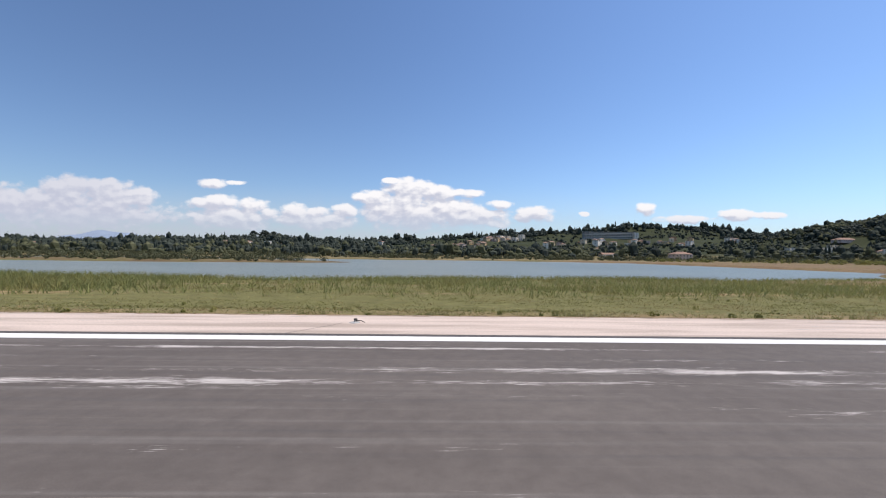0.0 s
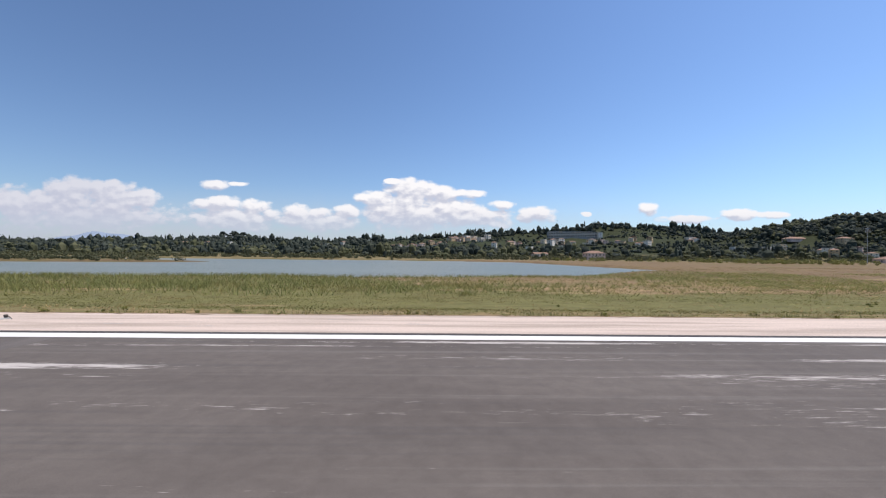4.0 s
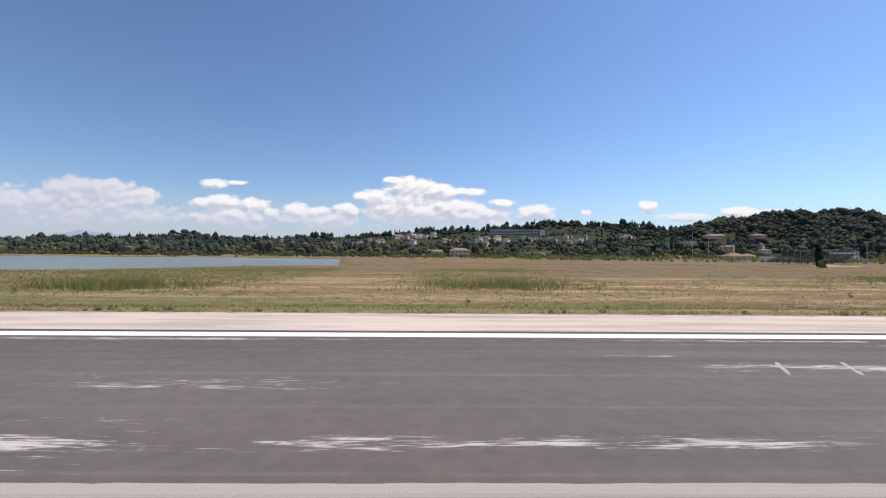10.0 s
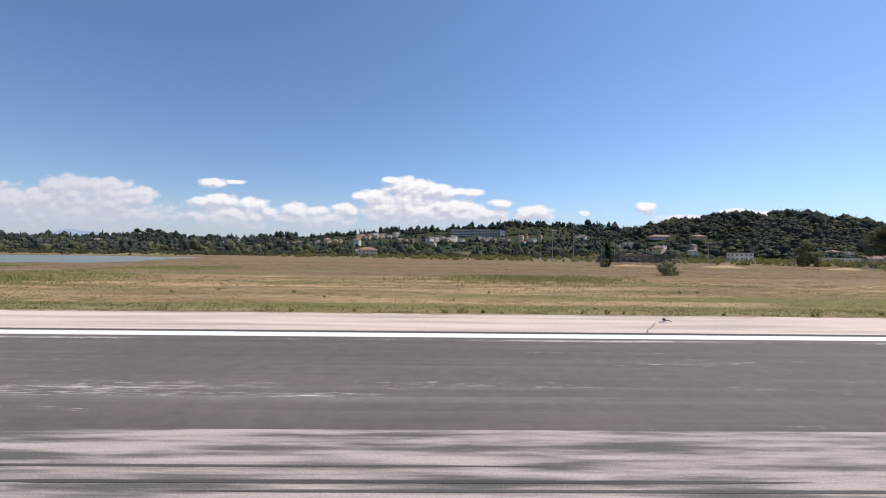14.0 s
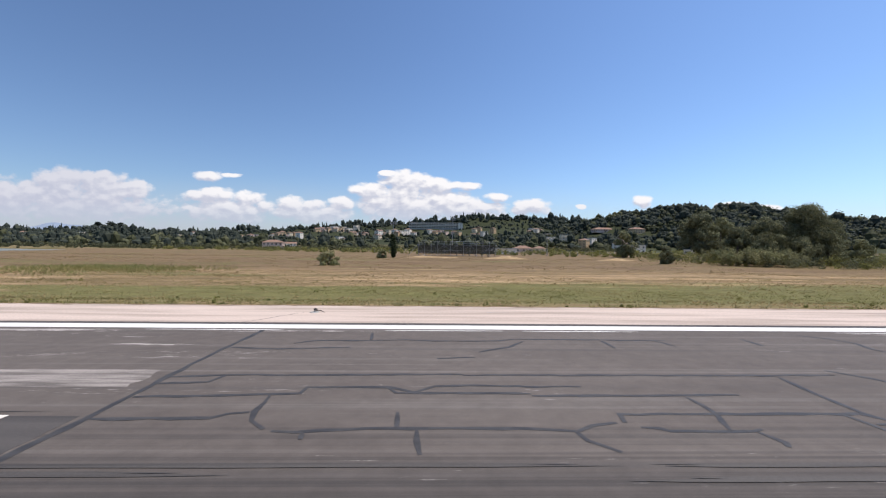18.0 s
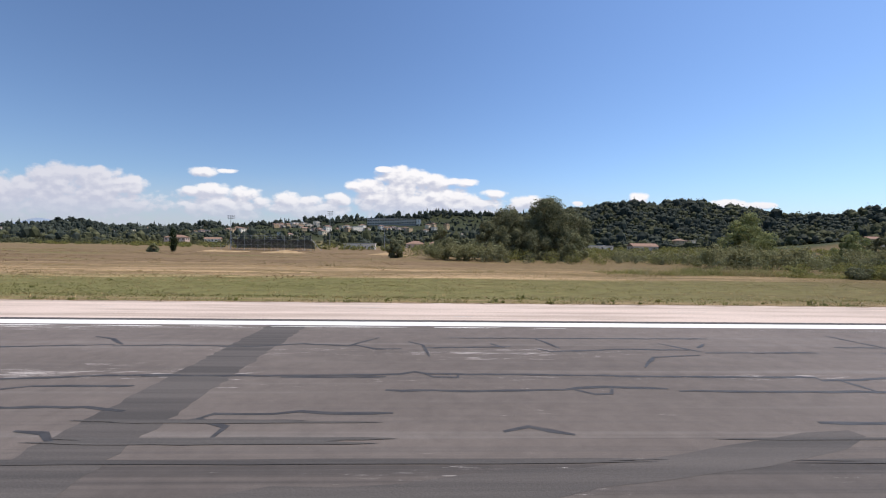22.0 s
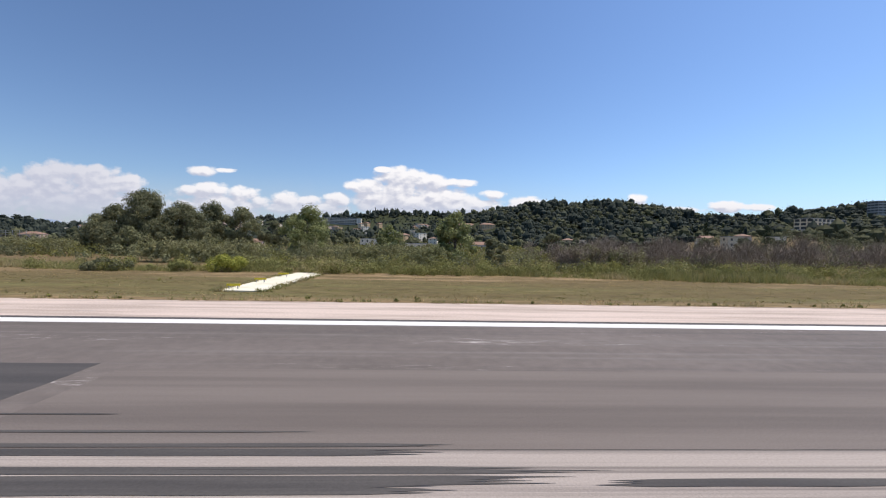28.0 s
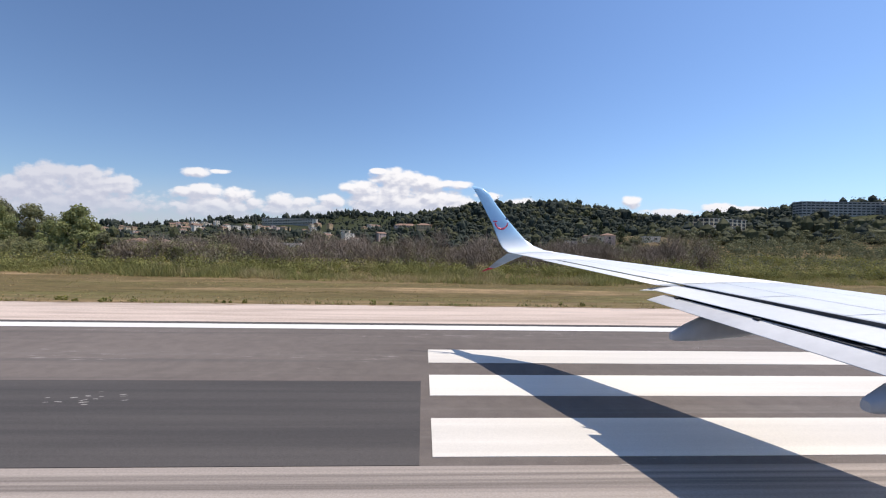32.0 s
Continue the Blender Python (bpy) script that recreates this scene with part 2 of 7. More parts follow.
def asphalt_material():
    m = bpy.data.materials.new("worn_asphalt")
    m.use_nodes = True
    t = m.node_tree
    p = t.nodes["Principled BSDF"]
    co = t.nodes.new("ShaderNodeTexCoord").outputs["Object"]
    xyz = t.nodes.new("ShaderNodeSeparateXYZ")
    t.links.new(co, xyz.inputs[0])
    x, y = xyz.outputs[0], xyz.outputs[1]
    blotch = noise_tex(t, co, 0.12, 5.0, 0.6, (0.4, 1, 1))
    streak = noise_tex(t, co, 1.0, 4.0, 0.6, (0.02, 1.6, 1))
    grit = noise_tex(t, co, 45.0, 3.0, 0.7)
    col = mixed(t, remap(t, blotch, 0.3, 0.7), (0.096, 0.080, 0.070), (0.129, 0.109, 0.095))
    later = mixed(t, remap(t, blotch, 0.3, 0.7), (0.115, 0.096, 0.084), (0.159, 0.133, 0.117))
    col = mixed(t, remap(t, x, 372.0, 402.0), col, later)
    col = mixed(t, arith(t, "MULTIPLY", remap(t, streak, 0.52, 0.72), 0.55), col, (0.185, 0.167, 0.152))
    dark = arith(t, "MULTIPLY", remap(t, streak, 0.46, 0.3), 0.35)
    col = mixed(t, dark, col, (0.07, 0.067, 0.066))
    # Rubber laid down along the wheel tracks.
    tread = noise_tex(t, co, 1.0, 5.0, 0.65, (0.012, 2.6, 1))
    lane = arith(t, "MULTIPLY", remap(t, y, 11.0, 7.5), arith(t, "MULTIPLY", remap(t, x, 225.0, 300.0), remap(t, x, 640.0, 590.0)))
    col = mixed(t, arith(t, "MULTIPLY", arith(t, "MULTIPLY", remap(t, tread, 0.47, 0.62), lane), 0.5), col, (0.038, 0.036, 0.035))
    inner = arith(t, "MULTIPLY", remap(t, y, 7.8, 7.1), arith(t, "MULTIPLY", remap(t, x, 300.0, 335.0), remap(t, x, 600.0, 560.0)))
    col = mixed(t, arith(t, "MULTIPLY", inner, remap(t, tread, 0.35, 0.65, 0.35, 0.85)), col, (0.058, 0.051, 0.047))
    # Old paint, flaking off in bands: from x, to x, middle y, half width, strength.
    worn = None
    for x0, x1, yb, half, force in WORN_START + WORN_MIDDLE + WORN_END:
        w = arith(t, "SUBTRACT", 1.0, arith(t, "DIVIDE", arith(t, "ABSOLUTE", arith(t, "SUBTRACT", y, yb)), half))
        w = arith(t, "MULTIPLY", arith(t, "POWER", arith(t, "MAXIMUM", w, 0.0), 0.5), force)
        w = arith(t, "MULTIPLY", w, arith(t, "MULTIPLY", remap(t, x, x0 - 3, x0 + 3), remap(t, x, x1 + 3, x1 - 3)))
        worn = w if worn is None else arith(t, "MAXIMUM", worn, w)
    gaps = noise_tex(t, co, 1.0, 4.0, 0.6, (0.09, 0.35, 1))
    worn = arith(t, "MULTIPLY", worn, remap(t, gaps, 0.36, 0.6, 0.45, 1.12))
    flakes = noise_tex(t, co, 1.0, 8.0, 0.72, (0.4, 2.6, 1))
    drift = noise_tex(t, co, 1.0, 3.0, 0.5, (0.06, 0.5, 1))
    cut = arith(t, "ADD", arith(t, "ADD", arith(t, "MULTIPLY", flakes, 0.75), arith(t, "ADD", arith(t, "MULTIPLY", arith(t, "SUBTRACT", drift, 0.5), 1.0), 0.21)), arith(t, "ADD", worn, arith(t, "MULTIPLY", arith(t, "SUBTRACT", noise_tex(t, co, 6.0, 5.0, 0.75, (0.16, 2.6, 1)), 0.5), 1.3)))
    ghost = remap(t, cut, 0.84, 0.97)
    col = mixed(t, arith(t, "MULTIPLY", ghost, 0.85), col, (0.50, 0.455, 0.42))
    g = t.nodes.new("ShaderNodeMix")
    g.data_type, g.blend_type = "RGBA", "MULTIPLY"
    g.inputs[0].default_value = 1.0
    t.links.new(col, g.inputs[6])
    mottle = noise_tex(t, co, 1.6, 7.0, 0.7)
    v = arith(t, "MULTIPLY", remap(t, grit, 0.3, 0.7, 0.8, 1.2, False), remap(t, mottle, 0.3, 0.7, 0.86, 1.14, False))
    grey = t.nodes.new("ShaderNodeCombineColor")
    for i in range(3):
        t.links.new(v, grey.inputs[i])
    t.links.new(grey.outputs[0], g.inputs[7])
    t.links.new(g.outputs[2], p.inputs["Base Color"])
    p.inputs["Roughness"].default_value, p.inputs["Specular IOR Level"].default_value = 0.88, 0.3
    bn = t.nodes.new("ShaderNodeBump")
    bn.inputs["Strength"].default_value, bn.inputs["Distance"].default_value = 0.4, 0.01
    t.links.new(grit, bn.inputs["Height"])
    t.links.new(bn.outputs[0], p.inputs["Normal"])
    return m


def ground_material():
    m = bpy.data.materials.new("dry_meadow_soil")
    m.use_nodes = True
    t = m.node_tree
    p = t.nodes["Principled BSDF"]
    co = t.nodes.new("ShaderNodeTexCoord").outputs["Object"]
    xyz = t.nodes.new("ShaderNodeSeparateXYZ")
    t.links.new(co, xyz.inputs[0])
    x, y = xyz.outputs[0], xyz.outputs[1]
    a = noise_tex(t, co, 0.07, 6.0, 0.62, (0.08, 1, 1))
    b = noise_tex(t, co, 0.2, 5.0, 0.65, (0.16, 1, 1))
    f = noise_tex(t, co, 4.0, 4.0, 0.7)
    green = mixed(t, f, (0.11, 0.108, 0.038), (0.18, 0.162, 0.068))
    straw = mixed(t, remap(t, b, 0.3, 0.7), (0.155, 0.113, 0.056), (0.345, 0.241, 0.138))
    brown = (0.14, 0.095, 0.055)
    wob = arith(t, "MULTIPLY", arith(t, "SUBTRACT", a, 0.5), 60.0)
    strip = remap(t, arith(t, "SUBTRACT", arith(t, "ADD", y, wob), remap(t, x, 300.0, 420.0, 0.0, 13.0)), 40.0, 54.0, 1.0, 0.0)
    dry = arith(t, "ADD", remap(t, x, 20.0, 150.0, -0.14, 0.10), arith(t, "MULTIPLY", arith(t, "SUBTRACT", b, 0.5), 0.6))
    dry = arith(t, "SUBTRACT", dry, arith(t, "MULTIPLY", strip, 0.26))
    col = mixed(t, remap(t, arith(t, "ADD", a, dry), 0.44, 0.54), green, straw)
    # Ribbons of bleached straw lying along the meadow.
    bleached = arith(t, "MULTIPLY", remap(t, noise_tex(t, co, 0.2, 5.0, 0.6, (0.07, 1, 1)), 0.53, 0.64), arith(t, "MULTIPLY", arith(t, "MULTIPLY", remap(t, y, 46.0, 62.0), remap(t, y, 112.0, 84.0)), arith(t, "MULTIPLY", remap(t, x, 90.0, 170.0), remap(t, x, 500.0, 440.0))))
    col = mixed(t, arith(t, "MULTIPLY", bleached, 0.85), col, (0.50, 0.35, 0.20))
    marsh = arith(t, "MULTIPLY", remap(t, y, 75.0, 95.0), remap(t, b, 0.35, 0.6))
    col = mixed(t, arith(t, "MULTIPLY", marsh, 0.9), col, brown)
    mown = mixed(t, f, (0.10, 0.078, 0.035), (0.155, 0.115, 0.054))
    col = mixed(t, arith(t, "MULTIPLY", remap(t, x, 430.0, 530.0), remap(t, b, 0.68, 0.4, 0.25, 0.95)), col, mown)
    col = mixed(t, arith(t, "MULTIPLY", arith(t, "MULTIPLY", remap(t, y, 34.0, 29.5), remap(t, noise_tex(t, co, 0.5, 4.0, 0.6, (0.3, 1, 1)), 0.35, 0.6)), 0.8), col, (0.25, 0.175, 0.095))
    far = mixed(t, remap(t, b, 0.35, 0.62), (0.10, 0.098, 0.042), (0.24, 0.18, 0.092))
    far = mixed(t, remap(t, x, 480.0, 580.0), far, (0.055, 0.06, 0.028))
    col = mixed(t, remap(t, y, 300.0, 345.0), col, far)
    col = mixed(t, remap(t, y, 470.0, 560.0), col, (0.04, 0.046, 0.022))
    # Tufts, bare crumbs and litter too small to stand up.
    tuft = arith(t, "MULTIPLY", remap(t, noise_tex(t, co, 1.3, 6.0, 0.7, (0.4, 1, 1)), 0.3, 0.7, 0.62, 1.36, False), remap(t, noise_tex(t, co, 9.0, 3.0, 0.7), 0.3, 0.7, 0.75, 1.25, False))
    g = t.nodes.new("ShaderNodeMix")
    g.data_type, g.blend_type = "RGBA", "MULTIPLY"
    g.inputs[0].default_value = 1.0
    grey = t.nodes.new("ShaderNodeCombineColor")
    for i in range(3):
        t.links.new(tuft, grey.inputs[i])
    t.links.new(col, g.inputs[6])
    t.links.new(grey.outputs[0], g.inputs[7])
    col = g.outputs[2]
    t.links.new(col, p.inputs["Base Color"])
    p.inputs["Roughness"].default_value, p.inputs["Specular IOR Level"].default_value = 0.95, 0.1
    bn = t.nodes.new("ShaderNodeBump")
    bn.inputs["Strength"].default_value, bn.inputs["Distance"].default_value = 0.6, 0.06
    t.links.new(f, bn.inputs["Height"])
    t.links.new(bn.outputs[0], p.inputs["Normal"])
    return m


def water_material():
    m = bpy.data.materials.new("lagoon_water")
    m.use_nodes = True
    t = m.node_tree
    p = t.nodes["Principled BSDF"]
    co = t.nodes.new("ShaderNodeTexCoord").outputs["Object"]
    n = noise_tex(t, co, 1.2, 5.0, 0.6, (0.35, 1, 1))
    big = noise_tex(t, co, 0.02, 3.0, 0.6, (0.3, 1, 1))
    t.links.new(mixed(t, remap(t, big, 0.35, 0.65), (0.15, 0.17, 0.145), (0.185, 0.2, 0.17)), p.inputs["Base Color"])
    p.inputs["Roughness"].default_value, p.inputs["IOR"].default_value, p.inputs["Specular IOR Level"].default_value = 0.32, 1.33, 0.32
    bn = t.nodes.new("ShaderNodeBump")
    bn.inputs["Strength"].default_value, bn.inputs["Distance"].default_value = 1.0, 0.25
    t.links.new(n, bn.inputs["Height"])
    t.links.new(bn.outputs[0], p.inputs["Normal"])
    return m


ASPHALT = asphalt_material()
GROUND = ground_material()
WATER = water_material()
PAINT = surface("white_runway_paint", (0.66, 0.635, 0.59), (0.77, 0.745, 0.70), 0.5, 0.7, 0, 0.2, 25, (0.15, 1.5, 1), grain=0.05)
KEY_PAINT = surface("white_marking_paint", (0.575, 0.535, 0.475), (0.70, 0.655, 0.585), 0.25, 0.7, 0, 0.2, 30, (0.12, 2.5, 1), grain=0.06)
SHOULDER = surface("pale_pinkish_concrete", (0.37, 0.297, 0.243), (0.56, 0.453, 0.383), 0.45, 0.9, 0, 0.3, 9, (0.16, 1.8, 1), (0.32, 0.62), 0.13)
PATCH_PALE = surface("pale_bare_concrete", (0.225, 0.188, 0.157), (0.365, 0.312, 0.268), 0.7, 0.9, 0, 0.3, 25, (0.05, 2.2, 1), (0.3, 0.62), 0.14)
PATCH_WORN = surface("worn_grey_concrete", (0.125, 0.105, 0.092), (0.35, 0.30, 0.262), 0.9, 0.9, 0, 0.3, 25, (0.02, 3.2, 1), (0.28, 0.56), 0.12)
MOTTLED = surface("mottled_pale_concrete", (0.10, 0.088, 0.079), (0.37, 0.32, 0.285), 1.4, 0.9, 0, 0.3, 25, (0.16, 1.6, 1), (0.36, 0.64), 0.2)
BAND_DARK = surface("older_dark_asphalt", (0.062, 0.056, 0.052), (0.102, 0.09, 0.082), 0.6, 0.9, 0, 0.3, 30, (0.05, 2.4, 1), grain=0.18)
PATCH_DARK = surface("dark_new_asphalt", (0.058, 0.053, 0.051), (0.086, 0.077, 0.072), 0.5, 0.9, 0, 0.4, 40, (0.06, 2.0, 1), grain=0.2)
BROWN_ASPHALT = surface("paler_brownish_asphalt", (0.118, 0.098, 0.086), (0.175, 0.147, 0.128), 0.5, 0.9, 0, 0.3, 30, (0.05, 1.4, 1), (0.3, 0.7), 0.15)
ASPHALT_PALE = surface("paler_asphalt_band", (0.098, 0.085, 0.077), (0.134, 0.117, 0.106), 0.8, 0.9, 0, 0.3, 30, (1, 0.2, 1), grain=0.15)
STRIPED = surface("streaked_worn_paint", (0.12, 0.104, 0.093), (0.325, 0.288, 0.26), 0.9, 0.9, 0, 0.3, 25, (0.35, 3.6, 1), (0.3, 0.7), 0.35)
SEAL = surface("bitumen_seal", (0.040, 0.038, 0.038), (0.062, 0.058, 0.056), 1.5, 0.6, 0, 0.1, 20)
RUBBER = surface("rubber_on_concrete", (0.055, 0.050, 0.047), (0.092, 0.083, 0.076), 0.6, 0.85, 0, 0.1, 20, (0.1, 3, 1))
CHALK = surface("chalky_filled_crack", (0.28, 0.255, 0.235), (0.44, 0.41, 0.38), 2.0, 0.9, 0, 0.2, 20)
WING_WHITE = surface("white_wing_paint", (0.66, 0.67, 0.665), (0.73, 0.735, 0.725), 0.7, 0.38, 0, 0.02, 6, (1, 0.3, 1), grain=0.03, spec=0.5)
WING_GREY = surface("light_grey_wing_paint", (0.58, 0.575, 0.57), (0.66, 0.655, 0.65), 0.9, 0.4, 0, 0.02, 6, grain=0.04, spec=0.5)
FAIRING_GREY = surface("grey_fairing_paint", (0.34, 0.36, 0.39), (0.42, 0.44, 0.47), 1.2, 0.42, 0, 0.02, 6, grain=0.04, spec=0.5)
GAP_DARK = surface("dark_gap", (0.03, 0.03, 0.035), (0.06, 0.06, 0.065), 2.0, 0.8)


def winglet_material():
    """Sky blue that fades to white towards the root."""
    m = surface("sky_blue_fading_to_white", (0.34, 0.60, 0.87), (0.38, 0.64, 0.90), 0.8, 0.3, 0, 0.01, 6, grain=0.02, spec=0.5)
    t = m.node_tree
    p = t.nodes["Principled BSDF"]
    blue = p.inputs["Base Color"].links[0].from_socket
    xyz = t.nodes.new("ShaderNodeSeparateXYZ")
    t.links.new(t.nodes.new("ShaderNodeTexCoord").outputs["Object"], xyz.inputs[0])
    t.links.new(mixed(t, remap(t, xyz.outputs[2], 3.9, 4.75), (0.76, 0.80, 0.84), blue), p.inputs["Base Color"])
    return m


WINGLET_PAINT = winglet_material()
STRAKE_BLUE = surface("grey_blue_strake_paint", (0.30, 0.42, 0.58), (0.34, 0.46, 0.62), 0.9, 0.35, grain=0.03, spec=0.5)
RED_PAINT = surface("red_paint", (0.55, 0.03, 0.07), (0.6, 0.04, 0.09), 2.0, 0.4)
NAVY_PAINT = surface("navy_paint", (0.04, 0.06, 0.16), (0.05, 0.07, 0.2), 2.0, 0.4)
STEEL = surface("galvanised_steel", (0.28, 0.28, 0.28), (0.40, 0.40, 0.40), 1.5, 0.5, 0.6, 0.05, 10)
RUST = surface("weathered_scaffold_steel", (0.05, 0.048, 0.045), (0.12, 0.10, 0.085), 1.5, 0.7, 0.3, 0.05, 10)
STAND_BOARD = surface("dark_weathered_seat_boards", (0.05, 0.05, 0.052), (0.10, 0.095, 0.09), 0.8, 0.8)
BARK = surface("grey_brown_bark", (0.09, 0.07, 0.055), (0.17, 0.14, 0.11), 2.5, 0.95, 0, 0.6, 12)
CREAM = surface("cream_render", (0.64, 0.53, 0.37), (0.74, 0.62, 0.45), 0.3, 0.9, 0, 0.1, 6, grain=0.06)
WHITE_RENDER = surface("white_render", (0.74, 0.655, 0.54), (0.82, 0.735, 0.615), 0.3, 0.9, 0, 0.1, 6, grain=0.06)
OCHRE = surface("ochre_render", (0.52, 0.36, 0.20), (0.60, 0.43, 0.26), 0.3, 0.9, 0, 0.1, 6, grain=0.06)
PINKISH = surface("pinkish_render", (0.55, 0.40, 0.33), (0.62, 0.48, 0.40), 0.3, 0.9, 0, 0.1, 6, grain=0.06)
GREY_RENDER = surface("grey_concrete_wall", (0.32, 0.31, 0.29), (0.42, 0.41, 0.39), 0.3, 0.9, 0, 0.1, 6, grain=0.06)
TILE_ROOF = surface("terracotta_tiles", (0.20, 0.125, 0.09), (0.29, 0.185, 0.135), 0.8, 0.9, 0, 0.6, 5, (1, 4, 1), grain=0.2)
FLAT_ROOF = surface("flat_roof_screed", (0.34, 0.32, 0.30), (0.46, 0.44, 0.42), 0.4, 0.9)
PANE = surface("dark_window_glass", (0.05, 0.048, 0.045), (0.09, 0.085, 0.08), 0.6, 0.5, 0, 0, 5, spec=0.15)
YELLOW = surface("yellow_barrier_paint", (0.55, 0.45, 0.03), (0.65, 0.52, 0.05), 2.0, 0.6)
SLAB = surface("sunlit_pale_slab", (0.62, 0.58, 0.44), (0.74, 0.69, 0.55), 0.4, 0.9, 0, 0.2, 12, grain=0.08)
GRASS = foliage("green_grass_blades", (0.135, 0.138, 0.046), (0.24, 0.222, 0.086), (0.29, 0.225, 0.105), through_light=0.4)
STRAW = foliage("straw_coloured_blades", (0.30, 0.215, 0.108), (0.49, 0.36, 0.195), (0.25, 0.205, 0.09), through_light=0.4)
REED = foliage("reed_blades", (0.16, 0.175, 0.06), (0.29, 0.285, 0.11), (0.25, 0.225, 0.085), through_light=0.4)
WEED = foliage("weed_leaves", (0.165, 0.175, 0.06), (0.33, 0.305, 0.125), (0.36, 0.295, 0.155), through_light=0.4)
SHRUB = foliage("shrub_leaves", (0.125, 0.13, 0.042), (0.27, 0.255, 0.095), (0.22, 0.21, 0.06), through_light=0.35)
OLIVE = foliage("grey_green_leaves", (0.13, 0.137, 0.068), (0.27, 0.265, 0.145), through_light=0.35)
DARK_LEAF = foliage("dark_eucalyptus_leaves", (0.10, 0.108, 0.06), (0.235, 0.23, 0.13), through_light=0.35)
BROOM = foliage("yellow_green_broom", (0.15, 0.16, 0.055), (0.33, 0.31, 0.115), through_light=0.35)
YELLOW_LEAF = foliage("bright_yellow_green_leaves", (0.21, 0.23, 0.045), (0.43, 0.42, 0.10), through_light=0.35)
CANE = foliage("cane_blades", (0.17, 0.172, 0.08), (0.34, 0.315, 0.17), (0.22, 0.225, 0.11), through_light=0.35)
SOIL = surface("dry_brown_soil", (0.15, 0.105, 0.06), (0.27, 0.19, 0.11), 1.2, 0.95, 0, 0.5, 8, grain=0.25)
SAND = surface("sandy_earth", (0.29, 0.20, 0.105), (0.42, 0.30, 0.17), 0.4, 0.95, 0, 0.5, 3)
LIGHT_LEAF = foliage("light_green_leaves", (0.155, 0.18, 0.068), (0.32, 0.325, 0.15), through_light=0.35)
TWIG = foliage("dry_twigs", (0.15, 0.122, 0.097), (0.29, 0.235, 0.185), through_light=0)
CYPRESS_LEAF = foliage("cypress_leaves", (0.018, 0.028, 0.014), (0.045, 0.058, 0.028))
FOREST = foliage("wooded_hill_leaves", (0.032, 0.04, 0.034), (0.074, 0.084, 0.061), (0.055, 0.064, 0.052), through_light=0.15)
HILL_OLIVE = foliage("olive_slope_leaves", (0.055, 0.06, 0.034), (0.135, 0.135, 0.075), (0.095, 0.098, 0.05), through_light=0.2)
MARSH = foliage("marsh_blades", (0.175, 0.128, 0.064), (0.33, 0.24, 0.128), (0.20, 0.165, 0.074), through_light=0.4)
# The pale blue is distance haze put into the mountain's base colour.
MOUNTAIN = surface("haze_tinted_far_mountain", (0.21, 0.26, 0.34), (0.25, 0.30, 0.38), 0.002, 1.0, spec=0.0)


# ---- helpers for meshes ----
def part(name, bm, material, parent=None, label=""):
    me = bpy.data.meshes.new(name)
    bm.to_mesh(me)
    bm.free()
    me.materials.append(material)
    ob = new(name, me)
    if parent is not None:
        ob.parent = parent
    return tagged(ob, label) if label else ob


def shared(name, me, parent, m=None):
    ob = new(name, me)
    ob.parent = parent
    if m is not None:
        ob.matrix_local = m
    return ob


def mesh_of(name, verts, faces, material, smooth=False):
    """A mesh from arrays: faces all with the same number of corners."""
    verts, faces = np.asarray(verts, np.float32), np.asarray(faces, np.int32)
    k = faces.shape[1]
    me = bpy.data.meshes.new(name)
    me.vertices.add(len(verts))
    me.vertices.foreach_set("co", verts.ravel())
    me.loops.add(faces.size)
    me.loops.foreach_set("vertex_index", faces.ravel())
    me.polygons.add(len(faces))
    me.polygons.foreach_set("loop_start", np.arange(0, faces.size, k, dtype=np.int32))
    if smooth:
        me.polygons.foreach_set("use_smooth", np.ones(len(faces), bool))
    me.update(calc_edges=True)
    me.validate()
    me.materials.append(material)
    return me


def box(bm, x0, x1, y0, y1, z0, z1, bevel=0.0):
    r = bmesh.ops.create_cube(bm, size=1.0)
    bmesh.ops.scale(bm, vec=(x1 - x0, y1 - y0, z1 - z0), verts=r["verts"])
    bmesh.ops.translate(bm, vec=((x0 + x1) / 2, (y0 + y1) / 2, (z0 + z1) / 2), verts=r["verts"])
    if bevel:
        edges = list({e for v in r["verts"] for e in v.link_edges})
        bmesh.ops.bevel(bm, geom=edges, offset=bevel, segments=2, affect="EDGES", profile=0.5)
    return bm


def tube(bm, points, radii, sides=8):
    """A tapered tube along points."""
    rings = []
    for i, p in enumerate(points):
        p = Vector(p)
        a = Vector(points[max(i - 1, 0)])
        b = Vector(points[min(i + 1, len(points) - 1)])
        way = (b - a).normalized()
        side = way.orthogonal().normalized()
        up = way.cross(side)
        rings.append([bm.verts.new(p + radii[i] * (math.cos(k * math.tau / sides) * side + math.sin(k * math.tau / sides) * up)) for k in range(sides)])
    for r0, r1 in zip(rings, rings[1:]):
        for k in range(sides):
            bm.faces.new((r0[k], r0[(k + 1) % sides], r1[(k + 1) % sides], r1[k]))
    bm.faces.new(rings[0][::-1])
    bm.faces.new(rings[-1])
    return bm


